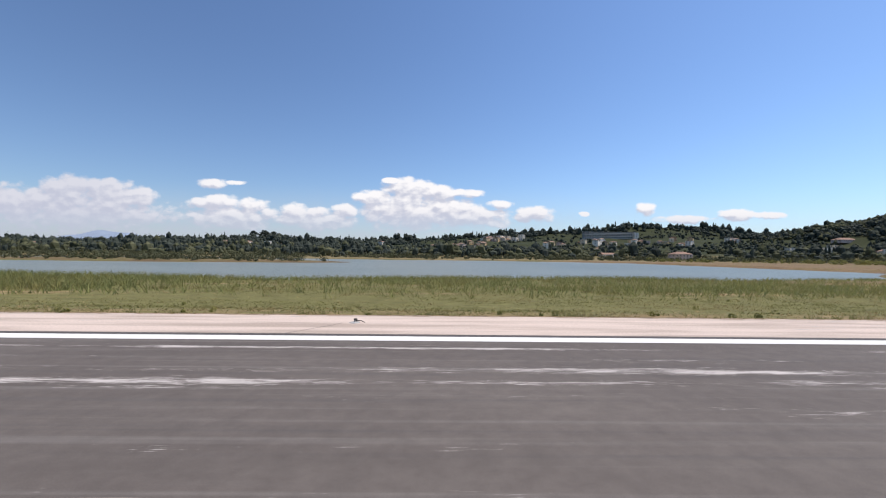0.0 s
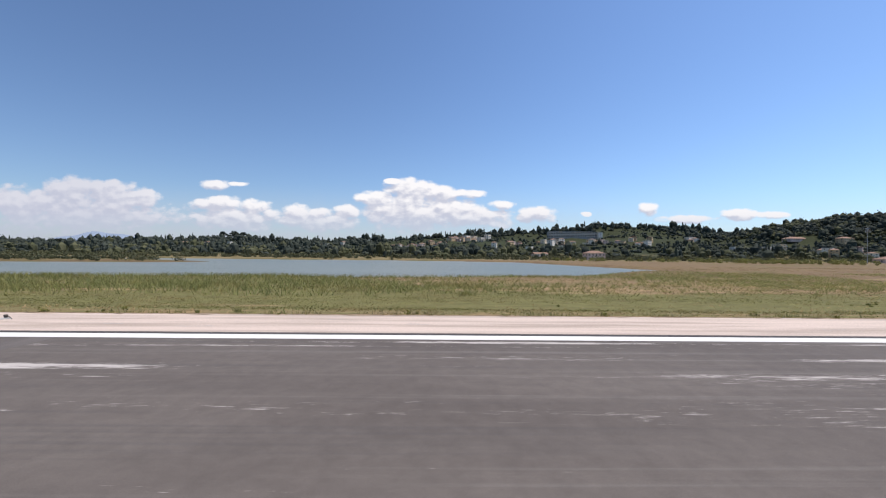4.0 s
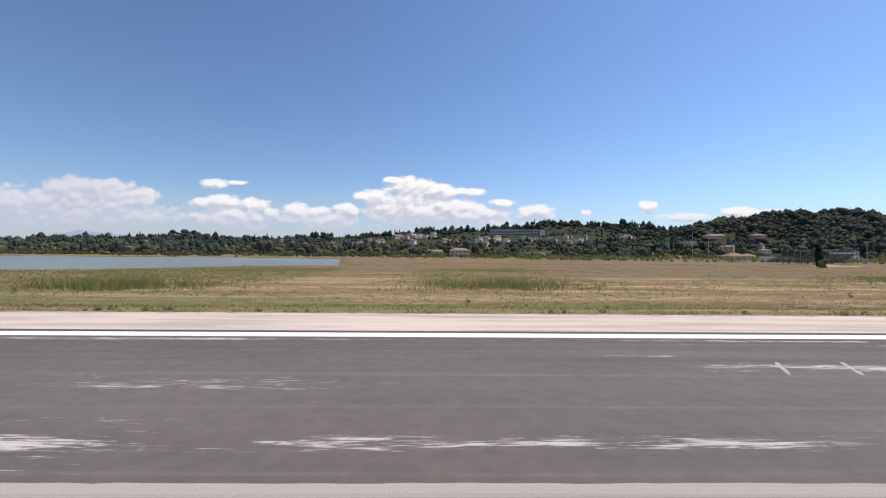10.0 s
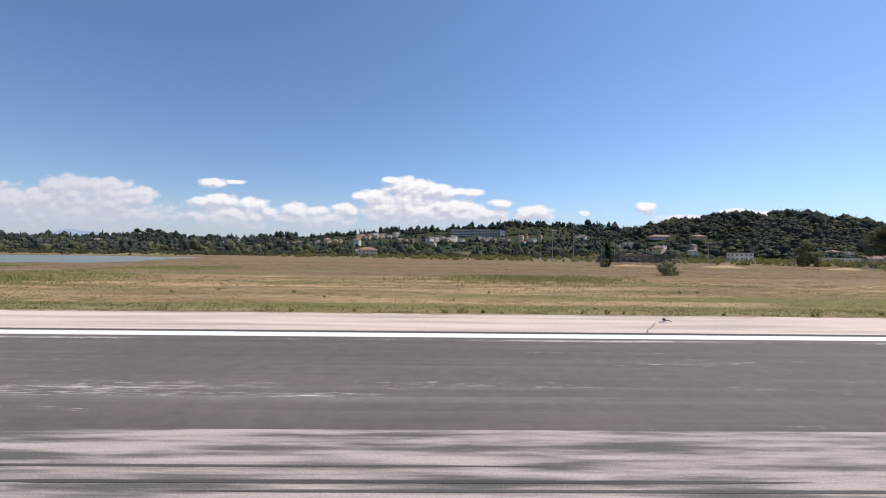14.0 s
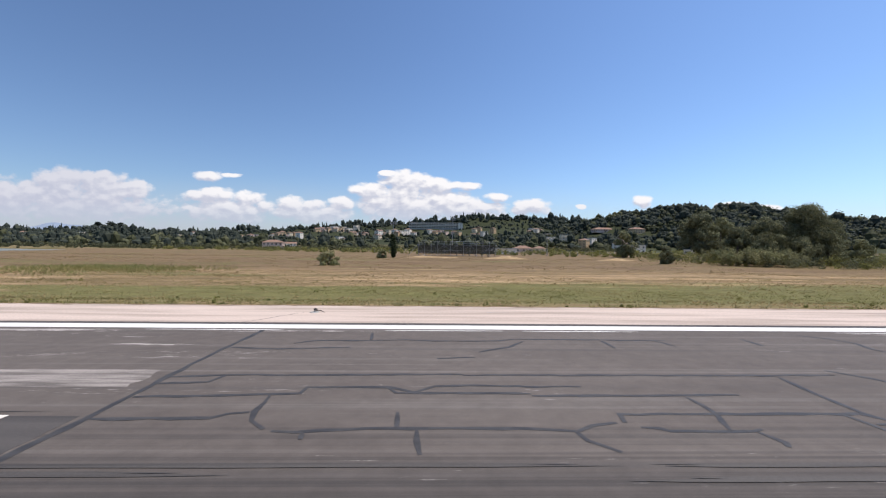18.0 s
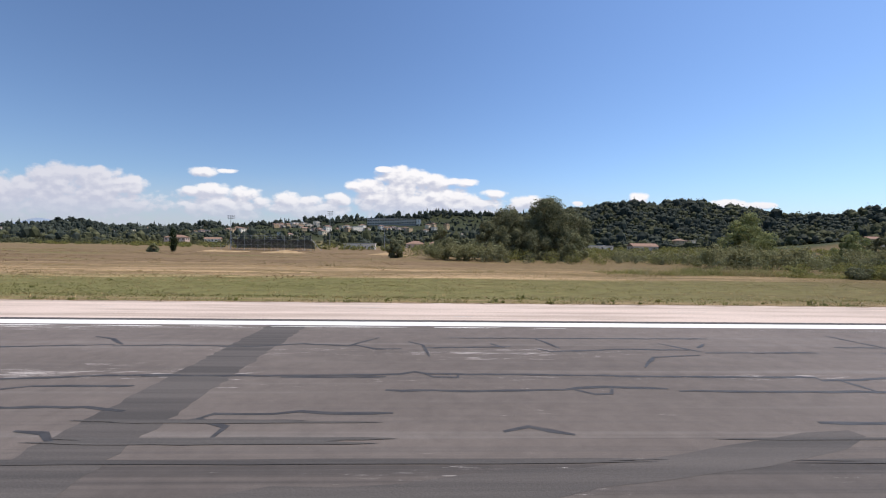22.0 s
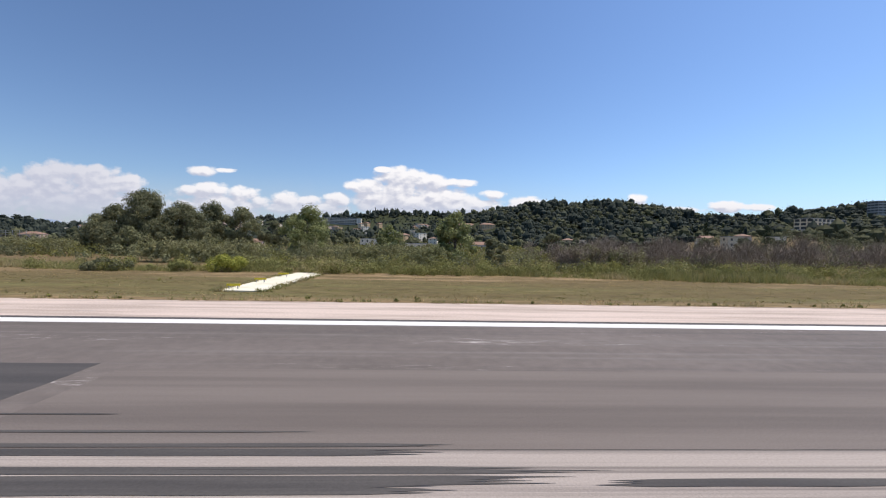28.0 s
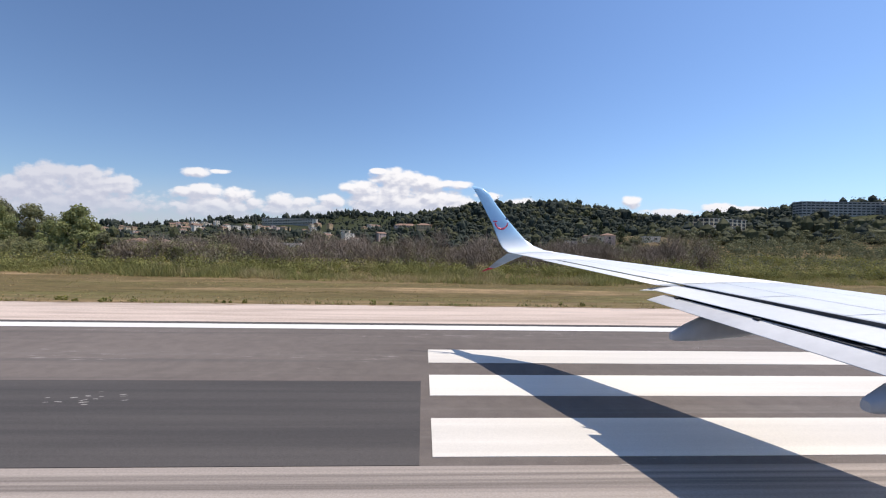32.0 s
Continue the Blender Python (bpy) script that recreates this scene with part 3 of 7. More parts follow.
def slab(name, x0, x1, y0, y1, z0, z1, material, parent=None, label="", ragged=0.0, seed=0):
    """A flat sheet with thickness whose edges may be ragged."""
    rnd = random.Random(seed)
    bm = bmesh.new()
    n = max(1, min(160, int((x1 - x0) / 0.5))) if ragged else 1
    k = max(1, int((y1 - y0) / 0.25)) if ragged else 1
    ring = [(x0 + (x1 - x0) * i / n, y0) for i in range(n)] + [(x1, y0 + (y1 - y0) * i / k) for i in range(k)]
    ring += [(x1 - (x1 - x0) * i / n, y1) for i in range(n)] + [(x0, y1 - (y1 - y0) * i / k) for i in range(k)]
    ring = [(x + rnd.uniform(-1, 1) * ragged, y + rnd.uniform(-1, 1) * ragged * 0.35) for x, y in ring]
    top = [bm.verts.new((x, y, z1)) for x, y in ring]
    low = [bm.verts.new((x, y, z0)) for x, y in ring]
    bm.faces.new(top)
    for i in range(len(ring)):
        j = (i + 1) % len(ring)
        bm.faces.new((low[i], low[j], top[j], top[i]))
    return part(name, bm, material, parent, label)


# ---- terrain ----
def smooth(v, a, b):
    t = np.clip((v - a) / (b - a), 0, 1)
    return t * t * (3 - 2 * t)


def ripple(x, y):
    return (np.sin(x * 0.021 + 1.3) * np.cos(y * 0.027 - 0.4) + 0.6 * np.sin(x * 0.047 - y * 0.031) + 0.4 * np.sin(x * 0.11 + y * 0.09)) / 2


NEAR_SHORE = ([-900, -100, 0, 60, 120, 165], [88, 88, 90, 97, 112, 150])
FAR_SHORE = ([-900, -300, 0, 100, 135, 165], [345, 335, 330, 318, 290, 165])


def in_lagoon(x, y):
    """How far inside the lagoon, in metres; negative on land."""
    wobble = 5 * np.sin(x * 0.05) + 3 * np.sin(x * 0.13 + 2)
    near = np.interp(x, *NEAR_SHORE) + wobble * 0.6
    far = np.interp(x, *FAR_SHORE) + wobble
    inside = np.minimum(np.minimum(y - near, far - y), 165 - x)
    spit = 1 - np.sqrt(((x + 165) / 125) ** 2 + ((y - 236) / 32) ** 2)
    return np.minimum(inside, -spit * 20)


RIDGE = ([-3000, -1100, -800, -418, -200, 0, 300, 500, 650, 790, 1000, 1500, 2500, 3500], [26, 24, 20, 33, 28, 37, 57, 73, 71, 56, 62, 66, 62, 60])


def height(x, y):
    x, y = np.asarray(x, float), np.asarray(y, float)
    z = -0.06 - 1.05 * smooth(y, 28, 42) + 0.45 * smooth(y, 70, 160) + 0.18 * ripple(x * 3, y * 3) * smooth(y, 40, 70) * (1 - smooth(y, 330, 420))
    z = z - 2.2 * smooth(in_lagoon(x, y), -9, 8)
    rise = np.interp(y, [420, 480, 620, 755, 830, 905, 960, 1030, 1200, 1600, 2400], [0, 0.03, 0.2, 0.35, 0.48, 0.62, 0.78, 1.0, 0.95, 0.5, 0.3])
    z = z + np.interp(x, *RIDGE) * rise + 5.0 * ripple(x, y) * smooth(y, 450, 700)
    z = z + 47.5 * np.exp(-(np.abs((x - 808) / 178) ** 3.2 + np.abs((y - 685) / 130) ** 2.4)) * (1 + 0.12 * ripple(x * 2.5, y * 2.5))
    z = z + 60 * np.exp(-(np.abs((x - 1330) / 330) ** 2.6 + np.abs((y - 545) / 210) ** 2.4))
    z = z + 14 * np.exp(-(((x - 930) / 130) ** 2 + ((y - 345) / 90) ** 2)) + 8 * np.exp(-(((x - 800) / 45) ** 2 + ((y - 300) / 45) ** 2))
    z = z + 0.004 * np.clip(y - 160, 0, 260) * smooth(x, 300, 600)
    return z


def zat(x, y):
    return float(height(x, y))


def ground_sheet():
    xs = np.unique(np.concatenate([np.linspace(-4800, -1500, 12), np.linspace(-1500, -60, 70), np.linspace(-60, 760, 206), np.linspace(760, 2200, 70), np.linspace(2200, 4800, 10)]))
    ys = np.unique(np.concatenate([np.linspace(-4000, -60, 10), np.linspace(-60, 24, 6), np.linspace(27.75, 130, 52), np.linspace(130, 440, 60), np.linspace(440, 1300, 60), np.linspace(1300, 4800, 14)]))
    gx, gy = np.meshgrid(xs, ys)
    gz = height(gx, gy)
    gz = np.where(gy < 27.7, -0.25, gz)
    verts = np.stack([gx, gy, gz], -1).reshape(-1, 3)
    n, k = len(xs), len(ys)
    i = np.arange(n * k).reshape(k, n)
    faces = np.stack([i[:-1, :-1], i[:-1, 1:], i[1:, 1:], i[1:, :-1]], -1).reshape(-1, 4)
    ob = new("ground", mesh_of("ground", verts, faces, GROUND, True))
    return tagged(ob, "patchy green and straw meadow rising to wooded hills", "ground", kind="structure")


ground_sheet()
bm = bmesh.new()
v = [bm.verts.new(p) for p in ((-1500, 70, -1.75), (240, 70, -1.75), (240, 460, -1.75), (-1500, 460, -1.75))]
bm.faces.new(v)
tagged(part("water", bm, WATER), "calm grey-blue lagoon water beyond the meadow", "water", kind="structure")

# ---- runway ----
runway = slab("runway", -420, 1150, -24, 21.65, -0.3, 0.0, ASPHALT)
tagged(runway, "worn grey asphalt runway with old paint ghosts", "runway", kind="structure")
shoulder = slab("runway_shoulder", -420, 1150, 21.66, 27.9, -0.3, -0.012, SHOULDER)
tagged(shoulder, "pale pinkish concrete strip beside the runway", "pavement", kind="structure")
slab("edge_seal", -420, 1150, 21.12, 21.648, 0.0, 0.004, PATCH_DARK, runway, "dark joint beside the edge line")
slab("edge_line", -420, 1150, 20.1, 21.1, 0.0, 0.005, PAINT, runway, "solid white edge line")
for x0, x1, y0, y1, mat_, lab, rag, z in (
        (105.5, 146.5, -2.0, 9.7, PATCH_PALE, "pale bare concrete repair", 0.0, 0.004),
        (272.3, 304, 4.0, 9.6, MOTTLED, "worn pale repair with rubber streaks", 0.03, 0.004),
        (388, 414, 6.8, 11.1, PATCH_WORN, "worn pale repair with rubber streaks", 0.05, 0.004),
        (-60, 62.1, -3.0, 7.6, PATCH_WORN, "worn pale concrete centre strip", 0.1, 0.004),
        (172, 211, -3.0, 7.4, PATCH_WORN, "worn pale concrete centre strip", 0.06, 0.004),
        (42.7, 43.4, 10.2, 10.65, CHALK, "small whitish repair", 0.03, 0.005),
        (548.42, 558.0, 7.75, 13.4, PATCH_DARK, "dark asphalt repair", 0.03, 0.004),
        (550.6, 700.0, -3.0, 7.7, PATCH_WORN, "rubber-stained pale concrete centre strip", 0.0, 0.004),
        (589.5, 610.08, 7.72, 10.25, PATCH_DARK, "dark asphalt repair", 0.0, 0.008),
        (610.1, 649.6, 7.72, 12.5, PATCH_DARK, "dark asphalt repair", 0.0, 0.009),
        (559.0, 589.4, 7.75, 12.9, BROWN_ASPHALT, "paler brownish asphalt", 0.02, 0.003),
        (492, 550.5, -3.0, 7.6, BAND_DARK, "rubber-darkened centre strip", 0.02, 0.0035),
        (496.8, 500.5, 7.7, 12.8, PATCH_DARK, "dark asphalt repair", 0.03, 0.004)):
    slab("repair_patch", x0, x1, y0, y1, 0.0, z, mat_, runway, lab, rag, int(x0))
slab("cross_band", 62.2, 63.7, 0.0, 20.0, 0.0, 0.003, ASPHALT_PALE, runway, "paler asphalt band across the runway", 0.02, 3)
slab("cross_band", 439.0, 440.8, 0.0, 20.0, 0.0, 0.003, BAND_DARK, runway, "dark asphalt band across the runway", 0.08, 4)
slab("worn_patch", 339.6, 356.9, 11.6, 13.3, 0.0, 0.004, STRIPED, runway, "streaked grey patch of worn paint", 0.12, 7)
slab("repair_patch", 331.8, 357.2, 7.02, 7.47, 0.0, 0.0045, PATCH_DARK, runway, "dark asphalt beside the touchdown stripe", 0.02, 8)
slab("repair_patch", 355.63, 357.25, 7.49, 9.6, 0.0, 0.005, PATCH_DARK, runway, "dark asphalt beside the touchdown stripe", 0.02, 9)
slab("touchdown_mark", 332.4, 355.6, 7.5, 9.65, 0.0, 0.009, KEY_PAINT, runway, "white touchdown stripe")
slab("aiming_point_mark", 500.6, 548.4, 7.75, 14.0, 0.0, 0.009, KEY_PAINT, runway, "large white aiming point block")
for y0 in (8.02, 11.3, 14.45):
    slab("threshold_stripe", 649.85, 679.85, y0, y0 + 1.8, 0.0, 0.012, KEY_PAINT, runway, "white threshold stripe")


def ribbon(name, points, width, material, z, rnd, taper=0.5):
    """A flat band along points on the runway, of uneven width."""
    bm = bmesh.new()
    rows = []
    for i, p in enumerate(points):
        a, b = Vector(points[max(i - 1, 0)]), Vector(points[min(i + 1, len(points) - 1)])
        way = (b - a).normalized()
        side = Vector((-way.y, way.x))
        w = width * rnd.uniform(0.7, 1.3) / 2
        if i in (0, len(points) - 1):
            w *= taper
        rows.append((bm.verts.new((p[0] + side.x * w, p[1] + side.y * w, z)), bm.verts.new((p[0] - side.x * w, p[1] - side.y * w, z))))
    for (a, b), (c, d) in zip(rows, rows[1:]):
        bm.faces.new((a, b, d, c))
    bmesh.ops.recalc_face_normals(bm, faces=bm.faces)
    for f in bm.faces:
        if f.normal.z < 0:
            f.normal_flip()
    return part(name, bm, material, runway)


def runway_marks():
    rnd = random.Random(4)

    def filled(name, material, width, *corners):
        """A sealed crack that wanders a little from corner to corner."""
        pts = [corners[0]]
        for (ax, ay), (bx, by) in zip(corners, corners[1:]):
            n = max(1, int(math.hypot(bx - ax, by - ay) / 0.45))
            for i in range(1, n + 1):
                loose = 0.0 if i == n else 0.02
                pts.append((ax + (bx - ax) * i / n + rnd.gauss(0, loose), ay + (by - ay) * i / n + rnd.gauss(0, loose)))
        if len(pts) == 2:
            pts.insert(1, ((pts[0][0] + pts[1][0]) / 2, (pts[0][1] + pts[1][1]) / 2))
        ribbon(name, pts, width, material, 0.0058 + rnd.uniform(0, 0.0018), rnd, 0.6 if name == "crack_seal" else 0.9)

    # A thin pale joint with a spall, before the touchdown stripe.
    filled("filled_crack", CHALK, 0.045, (331.5, 6.8), (331.45, 8.2), (331.5, 10.1), (331.4, 13.45))
    filled("filled_crack", CHALK, 0.06, (331.3, 8.3), (331.55, 8.1), (331.9, 7.8))
    # Bitumen over the cracks, block by block along the runway.
    filled("cross_seam", SEAL, 0.19, (357.48, 5.6), (357.45, 7.5), (357.5, 9.4), (357.42, 12.85), (357.42, 16.3), (357.5, 19.6))
    filled("crack_seal", SEAL, 0.147, (357.6, 9.45), (360.3, 9.5), (360.6, 9.75), (361.05, 9.85))
    filled("crack_seal", SEAL, 0.147, (361.1, 11), (361.15, 9.9), (361.3, 9.35), (361.75, 8.9))
    filled("crack_seal", SEAL, 0.147, (361.95, 8.8), (362.5, 8.75), (363.05, 8.85), (364.5, 8.95), (366.5, 8.95), (367.9, 8.9), (368.6, 8.8))
    filled("crack_seal", SEAL, 0.147, (364.6, 9.85), (364.65, 9))
    filled("crack_seal", SEAL, 0.147, (365.1, 8.85), (365.2, 7.75))
    filled("crack_seal", SEAL, 0.147, (362.65, 8.75), (362.7, 8.4))
    filled("crack_seal", SEAL, 0.147, (368.6, 8.8), (368.7, 8.35), (369.2, 7.85))
    filled("crack_seal", SEAL, 0.147, (368.65, 8.8), (369.1, 9.1), (369.7, 9.25))
    filled("crack_seal", SEAL, 0.147, (357.6, 10.85), (359.35, 10.95), (361.85, 11.15), (361.9, 11.65), (364.25, 11.65), (364.95, 11.25), (365.5, 11.75), (366.5, 11.85), (368, 11.85))
    filled("crack_seal", SEAL, 0.147, (364.15, 11.65), (364.45, 11.2), (367.25, 11.2), (368.15, 11.15))
    filled("crack_seal", SEAL, 0.147, (357.5, 12.55), (359.1, 12.75), (366.4, 12.9))
    filled("crack_seal", SEAL, 0.147, (357.45, 11.9), (358.9, 12.1), (359.1, 12.7))
    filled("crack_seal", SEAL, 0.147, (357.6, 16.3), (359.45, 16.05), (362.2, 16.4))
    filled("crack_seal", SEAL, 0.147, (359.8, 17), (360.55, 17.55), (362.45, 17.6))
    filled("crack_seal", SEAL, 0.147, (362.8, 17.7), (362.7, 19.1))
    filled("crack_seal", SEAL, 0.147, (366.4, 12.8), (371.45, 12.85), (376, 12.85), (378.45, 12.95))
    filled("crack_seal", SEAL, 0.147, (367.45, 11.75), (369.75, 11.75))
    filled("crack_seal", SEAL, 0.147, (368.15, 11), (371.85, 11.05), (373.95, 11.1))
    filled("crack_seal", SEAL, 0.147, (369.9, 9.25), (370, 9.75), (372.05, 9.75), (376, 9.8), (376.35, 9.35))
    filled("crack_seal", SEAL, 0.147, (370.15, 9), (370.55, 8.95), (370.7, 8.8), (372.6, 8.8), (372.85, 8.9))
    filled("crack_seal", SEAL, 0.147, (372.35, 10.9), (372.4, 9.75), (372.1, 8.85))
    filled("crack_seal", SEAL, 0.147, (372.65, 8.75), (372.85, 8.25), (372.75, 8.05))
    filled("crack_seal", SEAL, 0.147, (376.4, 12.7), (376.2, 11.05), (376.15, 9.85), (376.4, 9.2))
    filled("crack_seal", SEAL, 0.147, (375.55, 9.75), (375.7, 8.6), (375.7, 7.85), (375.6, 7.1))
    filled("crack_seal", SEAL, 0.147, (375.8, 9.15), (377.8, 9.15), (378.8, 9.2), (379, 9.3), (380.5, 9.45))
    filled("crack_seal", SEAL, 0.147, (378.6, 13.45), (379.35, 12.55), (380, 11.05), (380.55, 9.85))
    filled("crack_seal", SEAL, 0.147, (379.7, 11.75), (382.35, 11.8))
    filled("crack_seal", SEAL, 0.147, (380.35, 11.85), (380.95, 12.65))
    filled("filled_crack", CHALK, 0.1, (380.1, 9.55), (380.55, 9.85), (380.9, 10.05), (382.4, 10))
    filled("filled_crack", CHALK, 0.1, (380.85, 10.65), (380.9, 9.85))
    filled("filled_crack", CHALK, 0.1, (380.45, 9.35), (380.7, 8.95), (381.55, 8.6))
    filled("filled_crack", CHALK, 0.1, (379.95, 8.7), (380.35, 8.9), (380.7, 8.95))
    filled("crack_seal", SEAL, 0.147, (379.95, 8.7), (379.75, 8.05))
    filled("crack_seal", SEAL, 0.147, (361.7, 17.45), (364.25, 17.75), (365.55, 17.55), (368.3, 17.65), (369.05, 18), (375.6, 17.85))
    filled("crack_seal", SEAL, 0.147, (367.2, 15.7), (368.55, 16.55), (369.3, 17.55))
    filled("crack_seal", SEAL, 0.147, (372.8, 16.45), (372.75, 17.75))
    filled("crack_seal", SEAL, 0.147, (375.1, 17.8), (375.5, 16.8))
    filled("crack_seal", SEAL, 0.147, (365.6, 14.75), (367, 14.95))
    filled("crack_seal", SEAL, 0.147, (380.7, 12.7), (384.05, 12.65), (387.5, 12.65), (387.9, 12.55), (389.6, 12.65), (390.95, 12.65), (394.8, 12.55))
    filled("crack_seal", SEAL, 0.147, (381.85, 11.5), (383.15, 11.75))
    filled("crack_seal", SEAL, 0.147, (383.55, 12.55), (383.9, 11.05), (383.5, 10.55))
    filled("crack_seal", SEAL, 0.147, (386.6, 12.6), (386.45, 11.8), (386.5, 10.8), (386.6, 10.2), (385.5, 10.2))
    filled("filled_crack", CHALK, 0.1, (383.45, 9.9), (384.7, 9.85), (385, 10.25), (385.5, 10.2))
    filled("filled_crack", CHALK, 0.1, (384.6, 8.75), (385.05, 8.9), (385.75, 8.9), (386.2, 8.7), (387, 8.75))
    filled("crack_seal", SEAL, 0.147, (389.65, 12.65), (389.45, 11.5))
    filled("crack_seal", SEAL, 0.147, (383.3, 15.25), (385, 15.3), (385.15, 15.8), (385.95, 15.9), (386.3, 15.55), (390.95, 15.65), (391.95, 16.15), (393.75, 16.1))
    filled("crack_seal", SEAL, 0.147, (383.75, 15.35), (383.45, 16.5), (383.8, 17.4), (383.5, 18.4), (382.6, 19.1))
    filled("crack_seal", SEAL, 0.147, (388.55, 18.95), (389.7, 16.75), (389.55, 15.65))
    filled("crack_seal", SEAL, 0.147, (388.85, 17.75), (389, 15.65))
    filled("crack_seal", SEAL, 0.147, (392.4, 17.35), (392.55, 19.05))
    filled("crack_seal", SEAL, 0.147, (379.3, 16.95), (379.3, 18.3))
    filled("crack_seal", SEAL, 0.147, (391.85, 15.85), (393.95, 15.8), (396.5, 15.7), (399.85, 15.7), (402.05, 15.5), (402.85, 15.7), (404.85, 15.8), (405.45, 15.15))
    filled("crack_seal", SEAL, 0.147, (396.5, 15.7), (396.45, 17.4), (396.25, 18.9))
    filled("crack_seal", SEAL, 0.147, (398.05, 15.75), (398.65, 13.7), (399.05, 12.5), (398.8, 11.35))
    filled("crack_seal", SEAL, 0.147, (399.05, 12.5), (401.85, 12.45), (405.5, 12.45))
    filled("crack_seal", SEAL, 0.147, (395.35, 12.3), (396.9, 12.2), (397.35, 11.2))
    filled("crack_seal", SEAL, 0.147, (400.55, 14), (401.7, 13.95), (402.45, 13.45))
    filled("crack_seal", SEAL, 0.147, (402.2, 12.45), (402.35, 11.5), (403.05, 11.25), (403.75, 11.4), (404.05, 12.5), (404.35, 13.5), (403.9, 14.5), (403.9, 15.65))
    filled("crack_seal", SEAL, 0.147, (401.55, 11.3), (402.3, 11.5))
    filled("crack_seal", SEAL, 0.147, (399.3, 11.25), (400.65, 11.25))
    filled("crack_seal", SEAL, 0.147, (404.3, 13.7), (405.25, 14.1), (406.4, 14.4), (407.55, 14.65), (408.35, 14.25), (409.5, 13.9))
    filled("crack_seal", SEAL, 0.147, (399.95, 15.7), (400, 16.5))
    filled("crack_seal", SEAL, 0.147, (399.35, 18.4), (400.85, 18.1), (401.7, 17.7), (405.55, 17.7))
    filled("crack_seal", SEAL, 0.147, (393, 17), (393.35, 18.45))
    filled("crack_seal", SEAL, 0.147, (409.65, 12.4), (408.35, 12.4), (408.3, 11.7), (409.45, 11.65))
    filled("crack_seal", SEAL, 0.147, (407.7, 11.15), (408.15, 11.6))
    filled("crack_seal", SEAL, 0.147, (409.5, 12.5), (412.75, 12.55), (413.95, 12.35), (413.85, 11.55), (415.75, 11.6), (416.6, 11.45), (417.75, 11.1), (418.55, 11.7), (420.3, 11.8), (420.55, 12.25), (422.05, 12.45), (422.75, 12.35), (423.3, 12.7), (425.3, 13))
    filled("crack_seal", SEAL, 0.147, (416, 11.55), (416.4, 10.4))
    filled("crack_seal", SEAL, 0.147, (417.9, 12.45), (417.8, 11.1), (418.05, 10.05))
    filled("crack_seal", SEAL, 0.147, (414.35, 9.15), (417.3, 9.2), (417.75, 9.1), (419.7, 9.2), (421.75, 9.25), (422.25, 9.4), (424.1, 9.4))
    filled("crack_seal", SEAL, 0.147, (408.45, 14.7), (408.35, 15.5), (409.95, 16.35), (410.9, 15.9), (420.7, 16.05))
    filled("crack_seal", SEAL, 0.147, (411.15, 15), (412.55, 14.65), (412.75, 14.2), (415, 14.05), (416.9, 14))
    filled("crack_seal", SEAL, 0.147, (419.2, 13.9), (420.35, 13.8), (421.95, 13.65))
    filled("crack_seal", SEAL, 0.147, (412.1, 18.15), (417.5, 17.45), (420.55, 17.4), (421, 15.05), (423.3, 15.2))
    filled("crack_seal", SEAL, 0.147, (412.95, 19.65), (414.3, 18.95), (414.65, 17.55))
    filled("crack_seal", SEAL, 0.147, (418.65, 19.5), (419.05, 17.7))
    filled("crack_seal", SEAL, 0.147, (423.95, 12.35), (426.75, 12.7), (428.35, 12.4), (428.95, 12.35), (431.75, 12.45))
    filled("crack_seal", SEAL, 0.147, (428.65, 12.35), (429.35, 12.5), (430.05, 12.8), (430.55, 12.4))
    filled("crack_seal", SEAL, 0.147, (431.35, 12.1), (433.15, 12.15), (434.35, 12.05), (435.5, 12.15), (437.15, 12.4), (439.25, 12.45))
    filled("crack_seal", SEAL, 0.147, (432.6, 12.15), (432.35, 11.15), (432.1, 10.75), (432.5, 10), (432.9, 9.7), (433.8, 9.75), (433.95, 9.95), (438.45, 10), (439.5, 9.75))
    filled("crack_seal", SEAL, 0.147, (425, 11.55), (425.6, 11.55), (425.95, 11.25), (429.4, 11.35), (431.6, 11.4), (431.45, 11.05), (432, 10.95))
    filled("crack_seal", SEAL, 0.147, (433.4, 11), (434.95, 11.05), (435.85, 11.45), (438.55, 11.5))
    filled("crack_seal", SEAL, 0.147, (427.2, 9.05), (429.6, 9), (430.65, 8.9), (432.15, 9.1), (432.4, 8.95), (434.75, 9), (435.1, 9.2), (436.35, 9.25))
    filled("crack_seal", SEAL, 0.147, (420.65, 15.7), (426.8, 15.65), (430.95, 15.7), (434.7, 16.1))
    filled("crack_seal", SEAL, 0.147, (421.95, 14.75), (421.4, 16.9), (420.6, 17.7), (419.75, 19.1))
    filled("crack_seal", SEAL, 0.147, (421.95, 14.75), (424.5, 14.8))
    filled("crack_seal", SEAL, 0.147, (434.95, 16.15), (433.95, 17.05), (432.95, 17.45))
    filled("crack_seal", SEAL, 0.147, (438, 8.7), (438.7, 8.6), (439.15, 8.2))
    filled("crack_seal", SEAL, 0.147, (438.2, 12.35), (442.95, 12.45), (445.75, 12.6), (446.2, 12.85), (446.55, 12.65), (449.7, 12.6), (452.6, 12.5))
    filled("crack_seal", SEAL, 0.147, (446.45, 12.75), (446.75, 12.35), (447.5, 12.3), (447.55, 12.65))
    filled("crack_seal", SEAL, 0.147, (442.25, 12.3), (445.35, 12.35))
    filled("crack_seal", SEAL, 0.147, (445.45, 11.2), (448.25, 11.15), (450.4, 11.25), (450.85, 11.4), (451.65, 11.5), (453.4, 11.35))
    filled("crack_seal", SEAL, 0.147, (450.7, 11.25), (451.15, 10.9), (451.6, 10.95), (451.8, 11.35))
